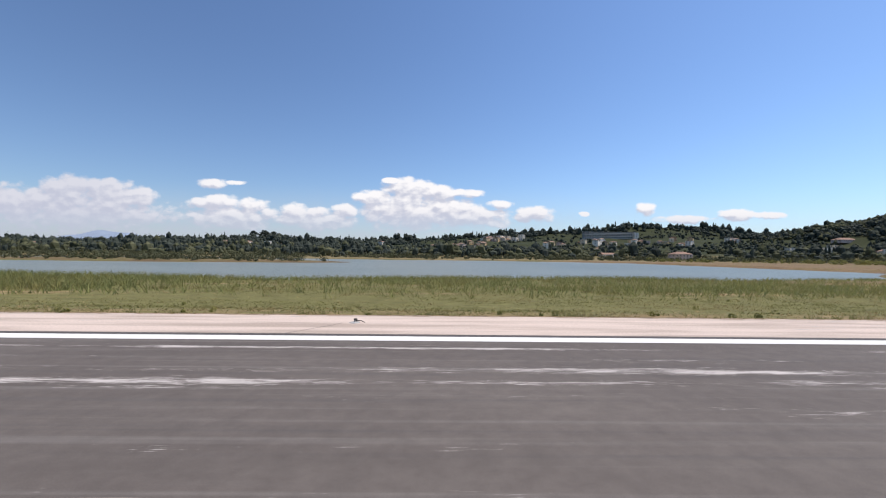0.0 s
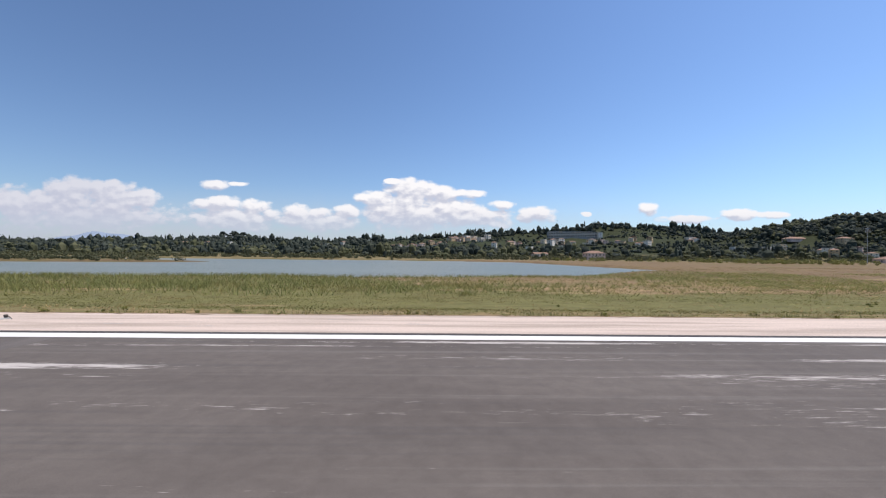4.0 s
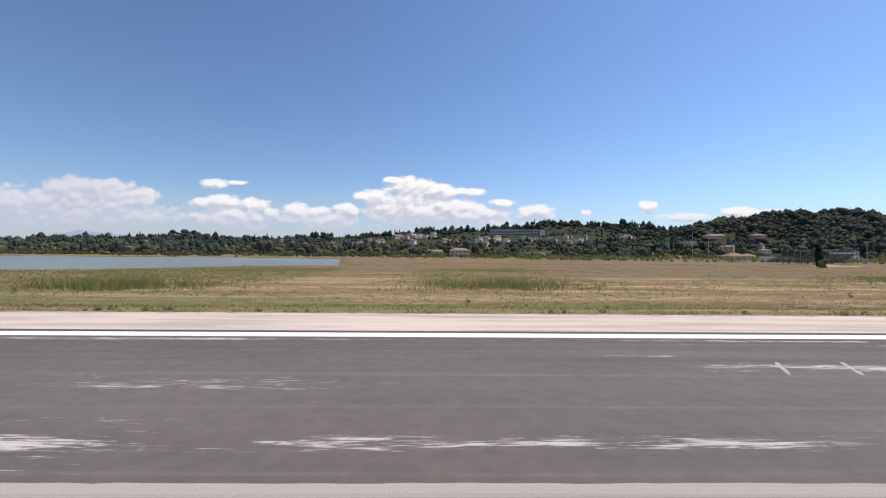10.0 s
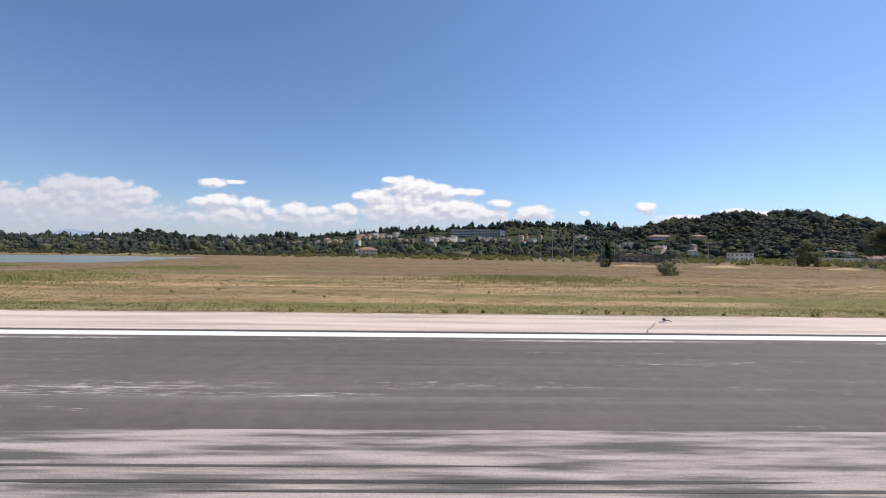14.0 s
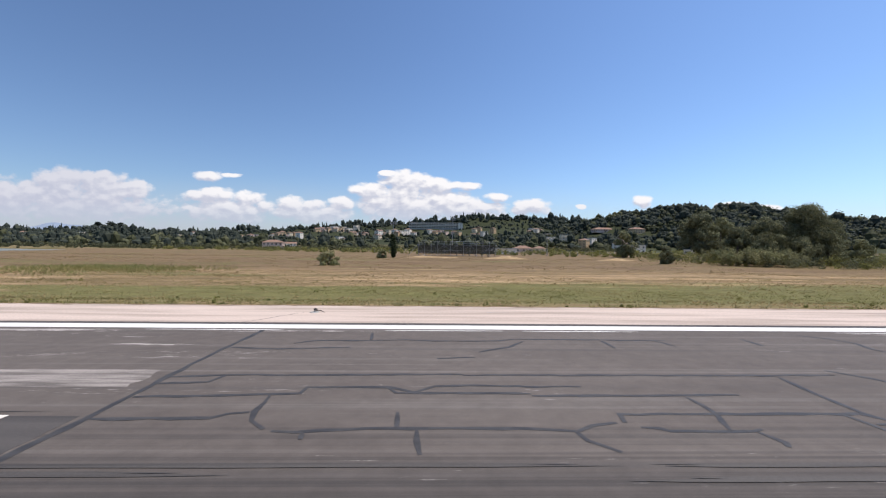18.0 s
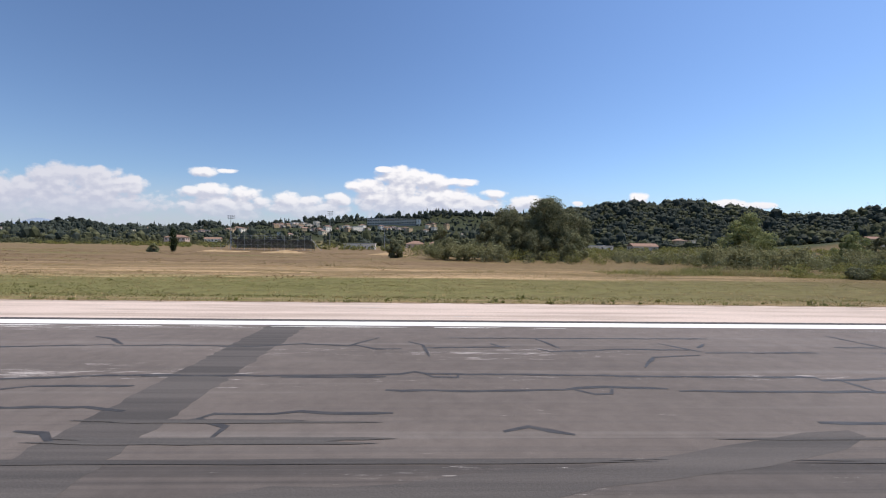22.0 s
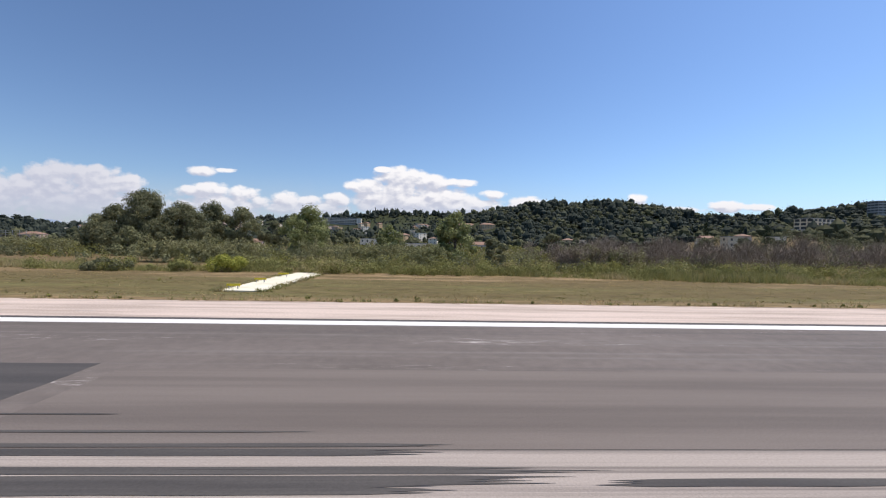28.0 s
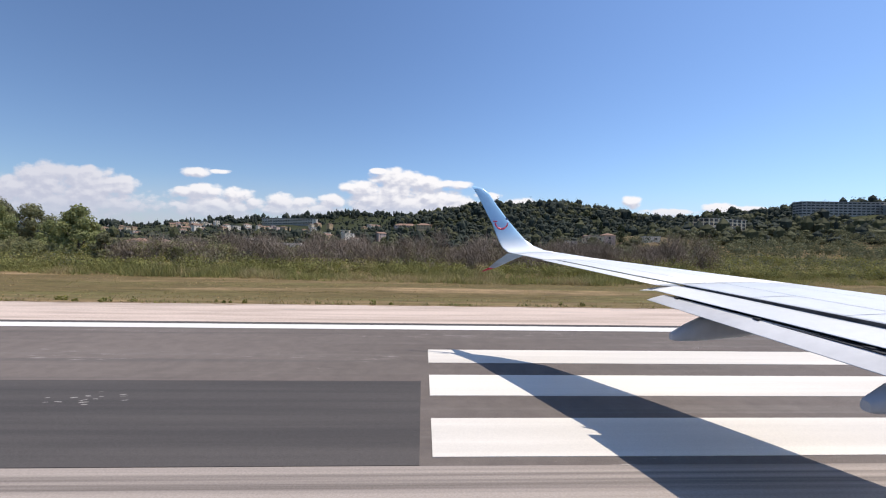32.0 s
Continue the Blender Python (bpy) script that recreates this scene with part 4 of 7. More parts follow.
    filled("crack_seal", SEAL, 0.147, (441.4, 9.3), (441.65, 9.6), (443.05, 9.6), (443.6, 9.75), (444.15, 9.65), (445.8, 9.65))
    filled("crack_seal", SEAL, 0.147, (441.25, 9.25), (441.45, 9.3), (442.25, 8.9), (442.2, 8.3))
    filled("crack_seal", SEAL, 0.147, (434.75, 15.9), (436.6, 16.1), (439.85, 15.9), (441.7, 16.4), (443.55, 16.1), (444.55, 17.55))
    filled("crack_seal", SEAL, 0.147, (443.7, 16.25), (444.6, 15.65), (445.6, 15.7))
    filled("crack_seal", SEAL, 0.147, (446.65, 14.65), (446.4, 16.3), (445.8, 16.85))
    filled("crack_seal", SEAL, 0.147, (446.4, 15.85), (449.85, 16.1))
    filled("crack_seal", SEAL, 0.147, (448.25, 8.65), (448.85, 8.9), (449.75, 8.5))
    filled("crack_seal", SEAL, 0.147, (452.35, 12.45), (458.65, 12.4), (458.6, 12.1), (459.8, 12.15), (460.9, 12.35), (462.55, 12.25), (462.8, 12.75), (463.85, 12.65), (463.9, 12.15), (462.75, 12.25))
    filled("crack_seal", SEAL, 0.147, (463, 12.6), (467.35, 12.65))
    filled("crack_seal", SEAL, 0.147, (459.3, 11.15), (459.15, 12.15))
    filled("crack_seal", SEAL, 0.147, (453.6, 11.15), (461, 11.1), (464, 11.3), (467.75, 11.35))
    filled("crack_seal", SEAL, 0.147, (463.35, 11.2), (464.15, 10.9), (465.2, 10.95), (466, 11.2))
    filled("crack_seal", SEAL, 0.147, (455.65, 9.1), (457.3, 9.05), (457.95, 8.7), (458.5, 8.7), (458.75, 9.05), (462.9, 9.15), (468.65, 9.25))
    filled("crack_seal", SEAL, 0.147, (450.75, 15.8), (451.25, 15.35), (454.15, 15.8), (456.7, 15.7))
    filled("crack_seal", SEAL, 0.147, (453.8, 13.4), (454.15, 13.9), (454.75, 14.65), (456.65, 14.95))
    filled("crack_seal", SEAL, 0.147, (449.55, 15.9), (449.1, 16.6))
    filled("crack_seal", SEAL, 0.147, (451.7, 15.9), (451.15, 17.45))
    filled("crack_seal", SEAL, 0.147, (457.1, 15.3), (461.55, 15.35))
    filled("crack_seal", SEAL, 0.147, (456.05, 16.75), (457.05, 15.45))
    filled("crack_seal", SEAL, 0.147, (457.25, 16.05), (457.95, 16.7))
    filled("crack_seal", SEAL, 0.147, (447.35, 17.55), (458.75, 17.65))
    filled("crack_seal", SEAL, 0.147, (466.58, 12.7), (471.58, 12.7), (471.58, 12.95), (468.63, 13), (468.58, 12.5), (468.68, 11.35))
    filled("crack_seal", SEAL, 0.147, (467.93, 11.35), (472.23, 11.3))
    filled("crack_seal", SEAL, 0.147, (469.68, 11.35), (469.83, 11.55), (475.78, 11.6), (475.18, 11.4), (478.63, 11.45))
    filled("crack_seal", SEAL, 0.147, (477.93, 11.45), (478.18, 11.6), (482.33, 11.55))
    filled("crack_seal", SEAL, 0.147, (479.2, 11.65), (479.3, 14.2), (479.45, 16.45), (479.05, 19.1))
    filled("crack_seal", SEAL, 0.147, (469.98, 9.25), (472.43, 9.2), (474.13, 9.35))
    filled("cross_seam", SEAL, 0.17, (480.9, 15.25), (480.83, 11.6), (480.85, 9.8), (480.9, 8.3), (480.85, 7.2), (480.85, 6.3))
    filled("crack_seal", SEAL, 0.147, (463.08, 16.25), (466.73, 16.15), (471.58, 16.2), (474.18, 16.15), (478.08, 16.25))
    filled("crack_seal", SEAL, 0.147, (465.13, 16.2), (464.73, 18.45))
    filled("crack_seal", SEAL, 0.147, (469.63, 16.2), (469.68, 17.3))
    filled("crack_seal", SEAL, 0.147, (471.68, 16.25), (471.03, 19), (470.28, 19.5))
    filled("crack_seal", SEAL, 0.147, (473.68, 17.8), (474.33, 16.45))
    filled("crack_seal", SEAL, 0.147, (477.03, 16.15), (477.48, 15.45), (477.43, 16.3))
    filled("crack_seal", SEAL, 0.147, (463.98, 15.3), (469.93, 15.35), (477.53, 15.3))
    filled("crack_seal", SEAL, 0.147, (480.9, 15.25), (480.8, 15.95), (479.5, 16.15))
    filled("crack_seal", SEAL, 0.147, (481.05, 15.5), (486.3, 15.35), (491.25, 15.5), (492.55, 15.1), (492.6, 15.7), (493.8, 15.9))
    filled("crack_seal", SEAL, 0.147, (488.6, 18.85), (488.45, 16.95), (488.75, 15.45))
    filled("crack_seal", SEAL, 0.147, (485.95, 14), (486.2, 15.35))
    filled("crack_seal", SEAL, 0.147, (481.3, 11.45), (482.1, 11.45), (482.45, 11.2), (485.5, 11.2), (485.95, 11), (487.3, 10.9), (487.7, 10.6), (489.2, 10.65), (490, 10.75), (490.9, 10.7), (492.05, 10.8))
    filled("crack_seal", SEAL, 0.147, (483.15, 11.4), (485.35, 11.45))
    filled("crack_seal", SEAL, 0.147, (485.15, 10.75), (485.1, 9.45), (485.15, 8.55))
    filled("crack_seal", SEAL, 0.147, (483.3, 9.4), (485.05, 9.4))
    filled("crack_seal", SEAL, 0.147, (487.6, 10.6), (487.35, 9.9), (486.95, 8.6))
    filled("crack_seal", SEAL, 0.147, (488.75, 13.4), (489.45, 12.8), (490.75, 12.45), (491.9, 12.75), (493.3, 12.55))
    filled("crack_seal", SEAL, 0.147, (491, 12.45), (490.75, 11.55), (490.8, 10.7))
    filled("crack_seal", SEAL, 0.147, (491.2, 10.7), (491.55, 10.2), (491.85, 10.1), (491.9, 10.4), (491.65, 10.7))
    filled("crack_seal", SEAL, 0.147, (491.3, 11.35), (492.65, 11.65), (493.1, 11.8), (494.25, 11.7), (494.6, 11.9), (495.95, 11.9))
    filled("crack_seal", SEAL, 0.147, (492.1, 18.7), (492.3, 17.4), (493.4, 16.15))
    filled("crack_seal", SEAL, 0.147, (496.4, 9.6), (496.45, 7.95), (496, 7.2), (495.7, 6.35))
    filled("crack_seal", SEAL, 0.147, (496.45, 7.9), (496.8, 7.9))
    # What is left of an older edge stripe just inside the line.
    x = 352.0
    while x < 500:
        n = rnd.randint(3, 9)
        ribbon("old_stripe", [(x + i * 0.8, 19.75 + rnd.gauss(0, 0.006)) for i in range(n)], 0.11, PAINT, 0.0045, rnd)
        x += n * 0.8 + rnd.choice((0.15, 0.2, 0.3, 4.0, 9.0)) * (1 if x < 410 else 2.5)
    # Two slashes of paint across a worn band, and pale scrapes.
    for x in (214.9, 217.4):
        ribbon("paint_slash", [(x + 0.11 * i, 14.1 + 0.21 * i) for i in range(9)], 0.14, CHALK, 0.005, rnd)
    for cx, cy, sx, sy, lean, n in ((606.2, 8.7, 0.7, 0.38, 0.5, 90), (604.6, 9.5, 0.45, 0.3, 0.5, 22), (603.6, 8.9, 0.6, 0.35, 0.4, 16), (461.5, 7.85, 1.2, 0.16, 0.0, 60), (470.5, 7.9, 0.9, 0.14, 0.0, 20), (641, 11.0, 0.7, 0.3, 0.1, 14)):
        for k in range(n):
            x, y, way = cx + rnd.gauss(0, sx), cy + rnd.gauss(0, sy), rnd.gauss(lean, 0.4)
            pts = [(x + i * 0.055 * math.cos(way), y + i * 0.055 * math.sin(way)) for i in range(rnd.randint(3, 5))]
            ribbon("scrape", pts, rnd.uniform(0.02, 0.06), CHALK, 0.0135, rnd)
    for k in range(26):
        u = rnd.random()
        x, y = 609.9 + 1.4 * u + rnd.gauss(0, 0.06), 7.95 + 2.5 * u + rnd.gauss(0, 0.06)
        ribbon("scrape", [(x, y), (x + 0.05, y + 0.04), (x + 0.11, y + 0.07)], rnd.uniform(0.02, 0.06), CHALK, 0.0135, rnd)
    # Rubber left by landing wheels: from x, to x, y, width and drift across.
    lay = 0

    def rubber(x0, x1, y, width, drift=0.0):
        nonlocal lay
        lay += 1
        for strand in range(max(1, int(width / 0.07))):
            n = 10
            off = (strand - max(1, int(width / 0.07)) / 2) * 0.07 + rnd.gauss(0, 0.01)
            a, b = x0 + rnd.uniform(-1.2, 0.6), x1 + rnd.uniform(-1.6, 0.2)
            ribbon("rubber_mark", [(a + (b - a) * i / n, y + off + drift * i / n) for i in range(n + 1)], min(width, 0.1), RUBBER, 0.0122 + lay * 0.00003 + strand * 0.000004, rnd, 0.05)

    for x0, x1, y, width in ((232, 267.5, 9.2, 0.1), (248, 267, 8.27, 0.07), (243, 262.5, 7.85, 0.09), (246, 262, 7.4, 0.14), (258, 288, 8.0, 0.1), (276, 291, 7.45, 0.1), (281, 300, 7.15, 0.08),
                             (318, 357, 9.85, 0.16), (345, 369, 7.4, 0.16), (346, 362, 7.1, 0.14), (370, 384, 7.38, 0.2), (370, 382, 6.9, 0.2)):
        rubber(x0, x1, y, width)
    rubber(337.5, 354.6, 8.68, 0.13, 0.45)
    rubber(322, 337, 8.6, 0.09)
    for x0, x1, y, width in ((384, 402, 9.25, 0.16), (400, 415, 9.2, 0.09), (387, 399, 8.42, 0.18), (396, 414.5, 8.38, 0.12), (386, 416, 7.72, 0.26), (388, 415, 7.25, 0.22), (413, 417, 9.2, 0.14), (417, 428, 9.4, 0.12),
                             (416, 429, 8.5, 0.12), (418, 426, 7.85, 0.2), (419, 428, 7.5, 0.13), (424, 431.5, 9.25, 0.13), (425, 433, 8.4, 0.14), (428, 431, 7.8, 0.1), (425, 435, 7.35, 0.3), (414, 426, 6.6, 0.3)):
        rubber(x0, x1, y, width)
    for x0, x1, y, width in ((439, 445.5, 9.2, 0.14), (439, 446.5, 8.25, 0.3), (437, 451, 7.45, 0.14), (453, 467, 8.3, 0.1), (454, 470, 7.4, 0.16), (471, 475.5, 8.5, 0.16), (468, 474.5, 7.2, 0.28), (475.5, 479.5, 8.45, 0.12),
                             (481, 490.5, 8.35, 0.24), (485, 490.5, 7.4, 0.2), (488, 497, 6.8, 0.2)):
        rubber(x0, x1, y, width)
    for x0, x1, y, width in ((503, 548.2, 9.03, 0.14), (500, 548.4, 8.16, 0.28), (553, 561.5, 9.43, 0.08), (551, 567, 8.55, 0.12), (552, 569.5, 7.95, 0.2), (552, 569, 7.66, 0.24), (551, 572, 7.0, 0.24),
                             (551, 571.5, 6.7, 0.3), (555, 570, 6.42, 0.3), (572, 583, 6.6, 0.25), (607, 612, 6.76, 0.13), (594, 603, 6.5, 0.3), (622, 632, 7.5, 0.1), (626, 640, 6.6, 0.16)):
        rubber(x0, x1, y, width)
    # A dark smear that sweeps across the rubbered lane.
    ribbon("turning_smear", [(443 + 13 * i / 12, 6.15 + 0.5 * i / 12 + 1.9 * (i / 12) ** 2) for i in range(13)], 0.85, BAND_DARK, 0.0033, rnd)


runway_marks()


def edge_lights():
    """Low battered edge lights every sixty metres, with a crack and a tuft beside each."""
    rnd = random.Random(12)
    for k in range(-1, 11):
        x = -4.6 + 60.5 * k
        thing = new("runway_edge_light")
        thing.matrix_world = pose(x, 25.2 + rnd.uniform(-0.2, 0.2), -0.012, 0, 0, rnd.uniform(-20, 20))
        tagged(thing, "low battered edge light on the pale concrete", "edge light", "edge lights along the runway")
        bm = bmesh.new()
        tube(bm, [(0, 0, 0), (0, 0, 0.03), (0, 0, 0.05)], [0.3, 0.29, 0.2], 14)
        part("base_plate", bm, GREY_RENDER, thing)
        bm = bmesh.new()
        tube(bm, [(0, 0, 0.05), (0.02, 0, 0.10), (0.05, 0, 0.14)], [0.05, 0.045, 0.05], 9)
        part("stem", bm, STEEL, thing)
        bm = bmesh.new()
        tube(bm, [(0.05, 0, 0.14), (0.06, 0, 0.18), (0.07, 0, 0.24), (0.07, 0, 0.26)], [0.10, 0.115, 0.09, 0.03], 12)
        part("lamp", bm, RUST, thing)
        bm = bmesh.new()
        tube(bm, [(0.1, 0, 0.1), (0.35, 0.03, 0.13), (0.6, 0.02, 0.02)], [0.03, 0.025, 0.02], 7)
        part("conduit", bm, RUST, thing)
        pts = [(x - 0.6 - i * 0.28 + rnd.gauss(0, 0.05), 25.0 - i * 0.42) for i in range(9)]
        bm = bmesh.new()
        prev = None
        for px, py in pts:
            cur = (bm.verts.new((px - 0.03, py, -0.006)), bm.verts.new((px + 0.03, py, -0.006)))
            if prev:
                bm.faces.new((prev[0], prev[1], cur[1], cur[0]))
            prev = cur
        bmesh.ops.recalc_face_normals(bm, faces=bm.faces)
        part("crack", bm, SEAL, shoulder)
    for k in range(70):
        x, y = rnd.uniform(-40, 690), rnd.uniform(22.5, 27.2)
        n = rnd.randint(3, 8)
        bm = bmesh.new()
        prev = None
        for i in range(n):
            y += rnd.gauss(0, 0.035)
            w = 0.02 + 0.03 * rnd.random()
            cur = (bm.verts.new((x + i * 0.35, y - w, -0.0065)), bm.verts.new((x + i * 0.35, y + w, -0.0065)))
            if prev:
                bm.faces.new((prev[0], cur[0], cur[1], prev[1]))
            prev = cur
        part("crack", bm, GREY_RENDER, shoulder)


edge_lights()


def inset_lights():
    """Flush lights in the asphalt before the touchdown stripe."""
    for y in (7.57, 9.18):
        thing = new("inset_light")
        thing.matrix_world = pose(332.05, y, 0)
        tagged(thing, "flush round light set in the asphalt", "runway light", "inset lights at the stripe")
        bm = bmesh.new()
        tube(bm, [(0, 0, 0.0), (0, 0, 0.010), (0, 0, 0.014)], [0.19, 0.185, 0.16], 18)
        part("rim", bm, GREY_RENDER, thing)
        bm = bmesh.new()
        tube(bm, [(0, 0, 0.0145), (0, 0, 0.022)], [0.11, 0.09], 14)
        part("cover", bm, RUST, thing)
        bm = bmesh.new()
        box(bm, -0.10, -0.04, -0.035, 0.035, 0.022, 0.032, 0.004)
        part("lens", bm, PANE, thing)


inset_lights()


# ---- aircraft wing ----
def loft(name, sections, material, parent, label="", closed=True):
    """A skin through rings of points, with both ends closed."""
    bm = bmesh.new()
    rings = [[bm.verts.new(p) for p in s] for s in sections]
    n = len(rings[0])
    for a, b in zip(rings, rings[1:]):
        for k in range(n):
            f = bm.faces.new((a[k], a[(k + 1) % n], b[(k + 1) % n], b[k]))
            f.smooth = True
    bm.faces.new(rings[0][::-1])
    bm.faces.new(rings[-1])
    bmesh.ops.recalc_face_normals(bm, faces=bm.faces)
    return part(name, bm, material, parent, label)


def airfoil(lead, trail, thick, lift=Vector((0, 0, 1)), n=9):
    """A ring of points round a wing section, from the trailing edge over the top to the leading edge and back."""
    lead, trail = Vector(lead), Vector(trail)
    ring = []
    for i in range(n):
        c = 0.5 + 0.5 * math.cos(math.pi * i / (n - 1))
        ring.append(lead.lerp(trail, c) + lift * (thick * (2.6 * math.sqrt(max(c, 0)) * (1 - c) ** 1.0 * 0.5 + 0.02 * (c > 0))))
    for i in range(1, n - 1):
        c = 0.5 - 0.5 * math.cos(math.pi * i / (n - 1))
        ring.append(lead.lerp(trail, c) - lift * (thick * 2.6 * math.sqrt(c) * (1 - c) * 0.5))
    return ring


def deck(d):
    """Height of the wing's upper skin at a distance d out from the window."""
    return 2.784 + 0.065 * d


def lead_x(d):
    return 8.1 + (7.75 - d) * 0.45


def gap_x(d):
    return 4.76 - (d - 8.8) * 0.277


def tail_x(d):
    return 4.26 - (d - 8.74) * 0.248


def build_wing():
    t, ex, ey, ez, yaw, pitch, roll = EYE_END
    wing = new("aircraft_wing")
    wing.matrix_world = pose(ex, ey, 0, 0, 0, yaw)
    tagged(wing, "white airliner wing with sky-blue split winglet and lowered flaps", "aircraft wing")
    # Main box, its inner part ending at the flap gap.
    inner = [airfoil((lead_x(d), d, deck(d) - 0.06), (gap_x(d) - 0.0, d, deck(d) - 0.012), 0.10 + 0.012 * (15.5 - d)) for d in (0.9, 3, 5, 7, 8.62)]
    loft("wing_box", inner, WING_WHITE, wing)
    outer = [airfoil((lead_x(d), d, deck(d) - 0.06), (tail_x(d) + 0.5 - 0.012 * (d - 8), d, deck(d) - 0.01), 0.10 + 0.012 * (15.5 - d)) for d in (8.63, 10.5, 12.5, 13.35)]
    loft("outer_wing_panel", outer, WING_WHITE, wing)
    ail = [airfoil((tail_x(d) + 0.58 - 0.012 * (d - 8), d, deck(d) - 0.045), (tail_x(d), d, deck(d) - 0.03), 0.05) for d in (8.64, 10.5, 12.5, 13.34)]
    loft("aileron", ail, WING_WHITE, wing, "white aileron with dark hinge gap")
    tip = [airfoil((lead_x(d), d, deck(d) - 0.05), (tail_x(d) + 0.03 * (d - 13.36), d, deck(d) - 0.02), 0.11) for d in (13.36, 14.4)]
    tip.append(airfoil((4.35, 15.1, 3.80), (2.62, 15.1, 3.755), 0.10))
    loft("wing_tip", tip, WING_WHITE, wing)
    # Winglet: lead and trail points of each section, going up.
    s = [((4.33, 15.12, 3.80), (2.60, 15.12, 3.76)), ((3.75, 15.50, 3.90), (2.36, 15.55, 3.82)), ((3.36, 15.72, 4.06), (2.20, 15.80, 3.98)), ((3.03, 15.86, 4.32), (2.09, 15.95, 4.22)),
         ((2.50, 16.05, 4.95), (1.86, 16.14, 4.85)), ((2.06, 16.22, 5.55), (1.55, 16.28, 5.48)), ((1.76, 16.34, 6.02), (1.29, 16.37, 5.98)), ((1.52, 16.40, 6.24), (1.17, 16.40, 6.19)), ((1.16, 16.44, 6.34), (1.06, 16.44, 6.33))]
    rings = [airfoil(a, b, 0.09 - 0.008 * i, Vector((0, -0.5 - 0.05 * i, 0.9 - 0.1 * i)).normalized()) for i, (a, b) in enumerate(s)]
    loft("winglet", rings, WINGLET_PAINT, wing, "sky-blue upswept winglet fading to white")
    low = [((3.15, 15.45, 3.80), (2.35, 15.5, 3.76)), ((2.55, 16.0, 3.48), (2.02, 16.05, 3.46)), ((2.06, 16.38, 3.20), (1.78, 16.4, 3.19))]
    loft("lower_strake", [airfoil(a, b, 0.06, Vector((0, -0.6, 0.8)).normalized()) for a, b in low], STRAKE_BLUE, wing, "grey-blue lower strake")
    low = [((2.05, 16.385, 3.195), (1.77, 16.405, 3.185)), ((1.60, 16.6, 3.04), (1.52, 16.6, 3.035))]
    loft("strake_tip", [airfoil(a, b, 0.05, Vector((0, -0.6, 0.8)).normalized()) for a, b in low], RED_PAINT, wing, "dark red strake tip")
    # Painted curve and dot on the inner face of the winglet.
    bm = bmesh.new()
    pts = []
    for i in range(11):
        a = math.pi * (1.02 + 0.96 * i / 10)
        pts.append((2.18 + 0.235 * math.cos(a), 15.955 + 0.012 * math.sin(a), 4.93 + 0.25 * math.sin(a)))
    tube(bm, pts, [0.022 + 0.014 * math.sin(math.pi * i / 10) for i in range(11)], 6)
    part("painted_curve", bm, RED_PAINT, wing, "red curve painted on the winglet")
    bm = bmesh.new()
    box(bm, 1.86, 2.02, 15.93, 15.96, 4.94, 4.98, 0.008)
    part("painted_bar", bm, RED_PAINT, wing, "red bar painted on the winglet")
    bm = bmesh.new()
    box(bm, 2.33, 2.41, 15.92, 15.95, 5.02, 5.10, 0.02)
    part("painted_dot", bm, NAVY_PAINT, wing, "navy dot painted on the winglet")
    # Flaps in two rows, each lower than the last.
    def fore(d):
        return gap_x(d) - 0.54 - 0.26 * (8.3 - d) / 3.5
    a = [airfoil((gap_x(d) + 0.22, d, deck(d) - 0.055), (fore(d), d, deck(d) - 0.142), 0.07) for d in (1.2, 3.4, 6.0, 8.55)]
    a.append(airfoil((gap_x(8.72) - 0.1, 8.72, deck(8.72) - 0.07), (fore(8.72) - 0.22, 8.72, deck(8.72) - 0.17), 0.04))
    loft("fore_flap", a, WING_WHITE, wing, "white fore flap")
    a = [airfoil((fore(d) + 0.05, d, deck(d) - 0.185), (fore(d) - 0.35 - 0.05 * (8.3 - d) / 3.5, d, deck(d) - 0.28 - 0.015 * (8.3 - d)), 0.04, Vector((-0.2, 0, 0.98))) for d in (1.2, 3.4, 6.0, 8.3)]
    loft("aft_flap", a, WING_GREY, wing, "light grey aft flap")
    bm = bmesh.new()
    ring = []
    for d in (1.2, 8.3):
        ring.append([(gap_x(d) + 0.5, d, deck(d) - 0.16), (fore(d) + 0.05, d, deck(d) - 0.21), (fore(d) + 0.1, d, deck(d) - 0.30), (gap_x(d) + 0.5, d, deck(d) - 0.24)])
    for q in range(4):
        bm.faces.new([bm.verts.new(p) for p in (ring[0][q], ring[0][(q + 1) % 4], ring[1][(q + 1) % 4], ring[1][q])])
    part("flap_cove", bm, GAP_DARK, wing, "dark flap cove")
    # Dark spar web that closes the gap ahead of the fore flap.
    bm = bmesh.new()
    bm.faces.new([bm.verts.new(p) for p in ((gap_x(1.2) + 0.05, 1.2, deck(1.2) - 0.010), (gap_x(8.55) + 0.05, 8.55, deck(8.55) - 0.010), (gap_x(8.55) + 0.05, 8.55, deck(8.55) - 0.2), (gap_x(1.2) + 0.05, 1.2, deck(1.2) - 0.24))])
    part("spar_web", bm, GAP_DARK, wing, "dark spar web in the flap gap")
    for d in (7.95, 6.35, 4.95, 3.4):
        bm = bmesh.new()
        x = fore(d)
        box(bm, x - 0.05, x + 0.02, d - 0.06, d + 0.06, deck(d) - 0.2, deck(d) - 0.160, 0.006)
        part("flap_hinge", bm, GAP_DARK, wing)
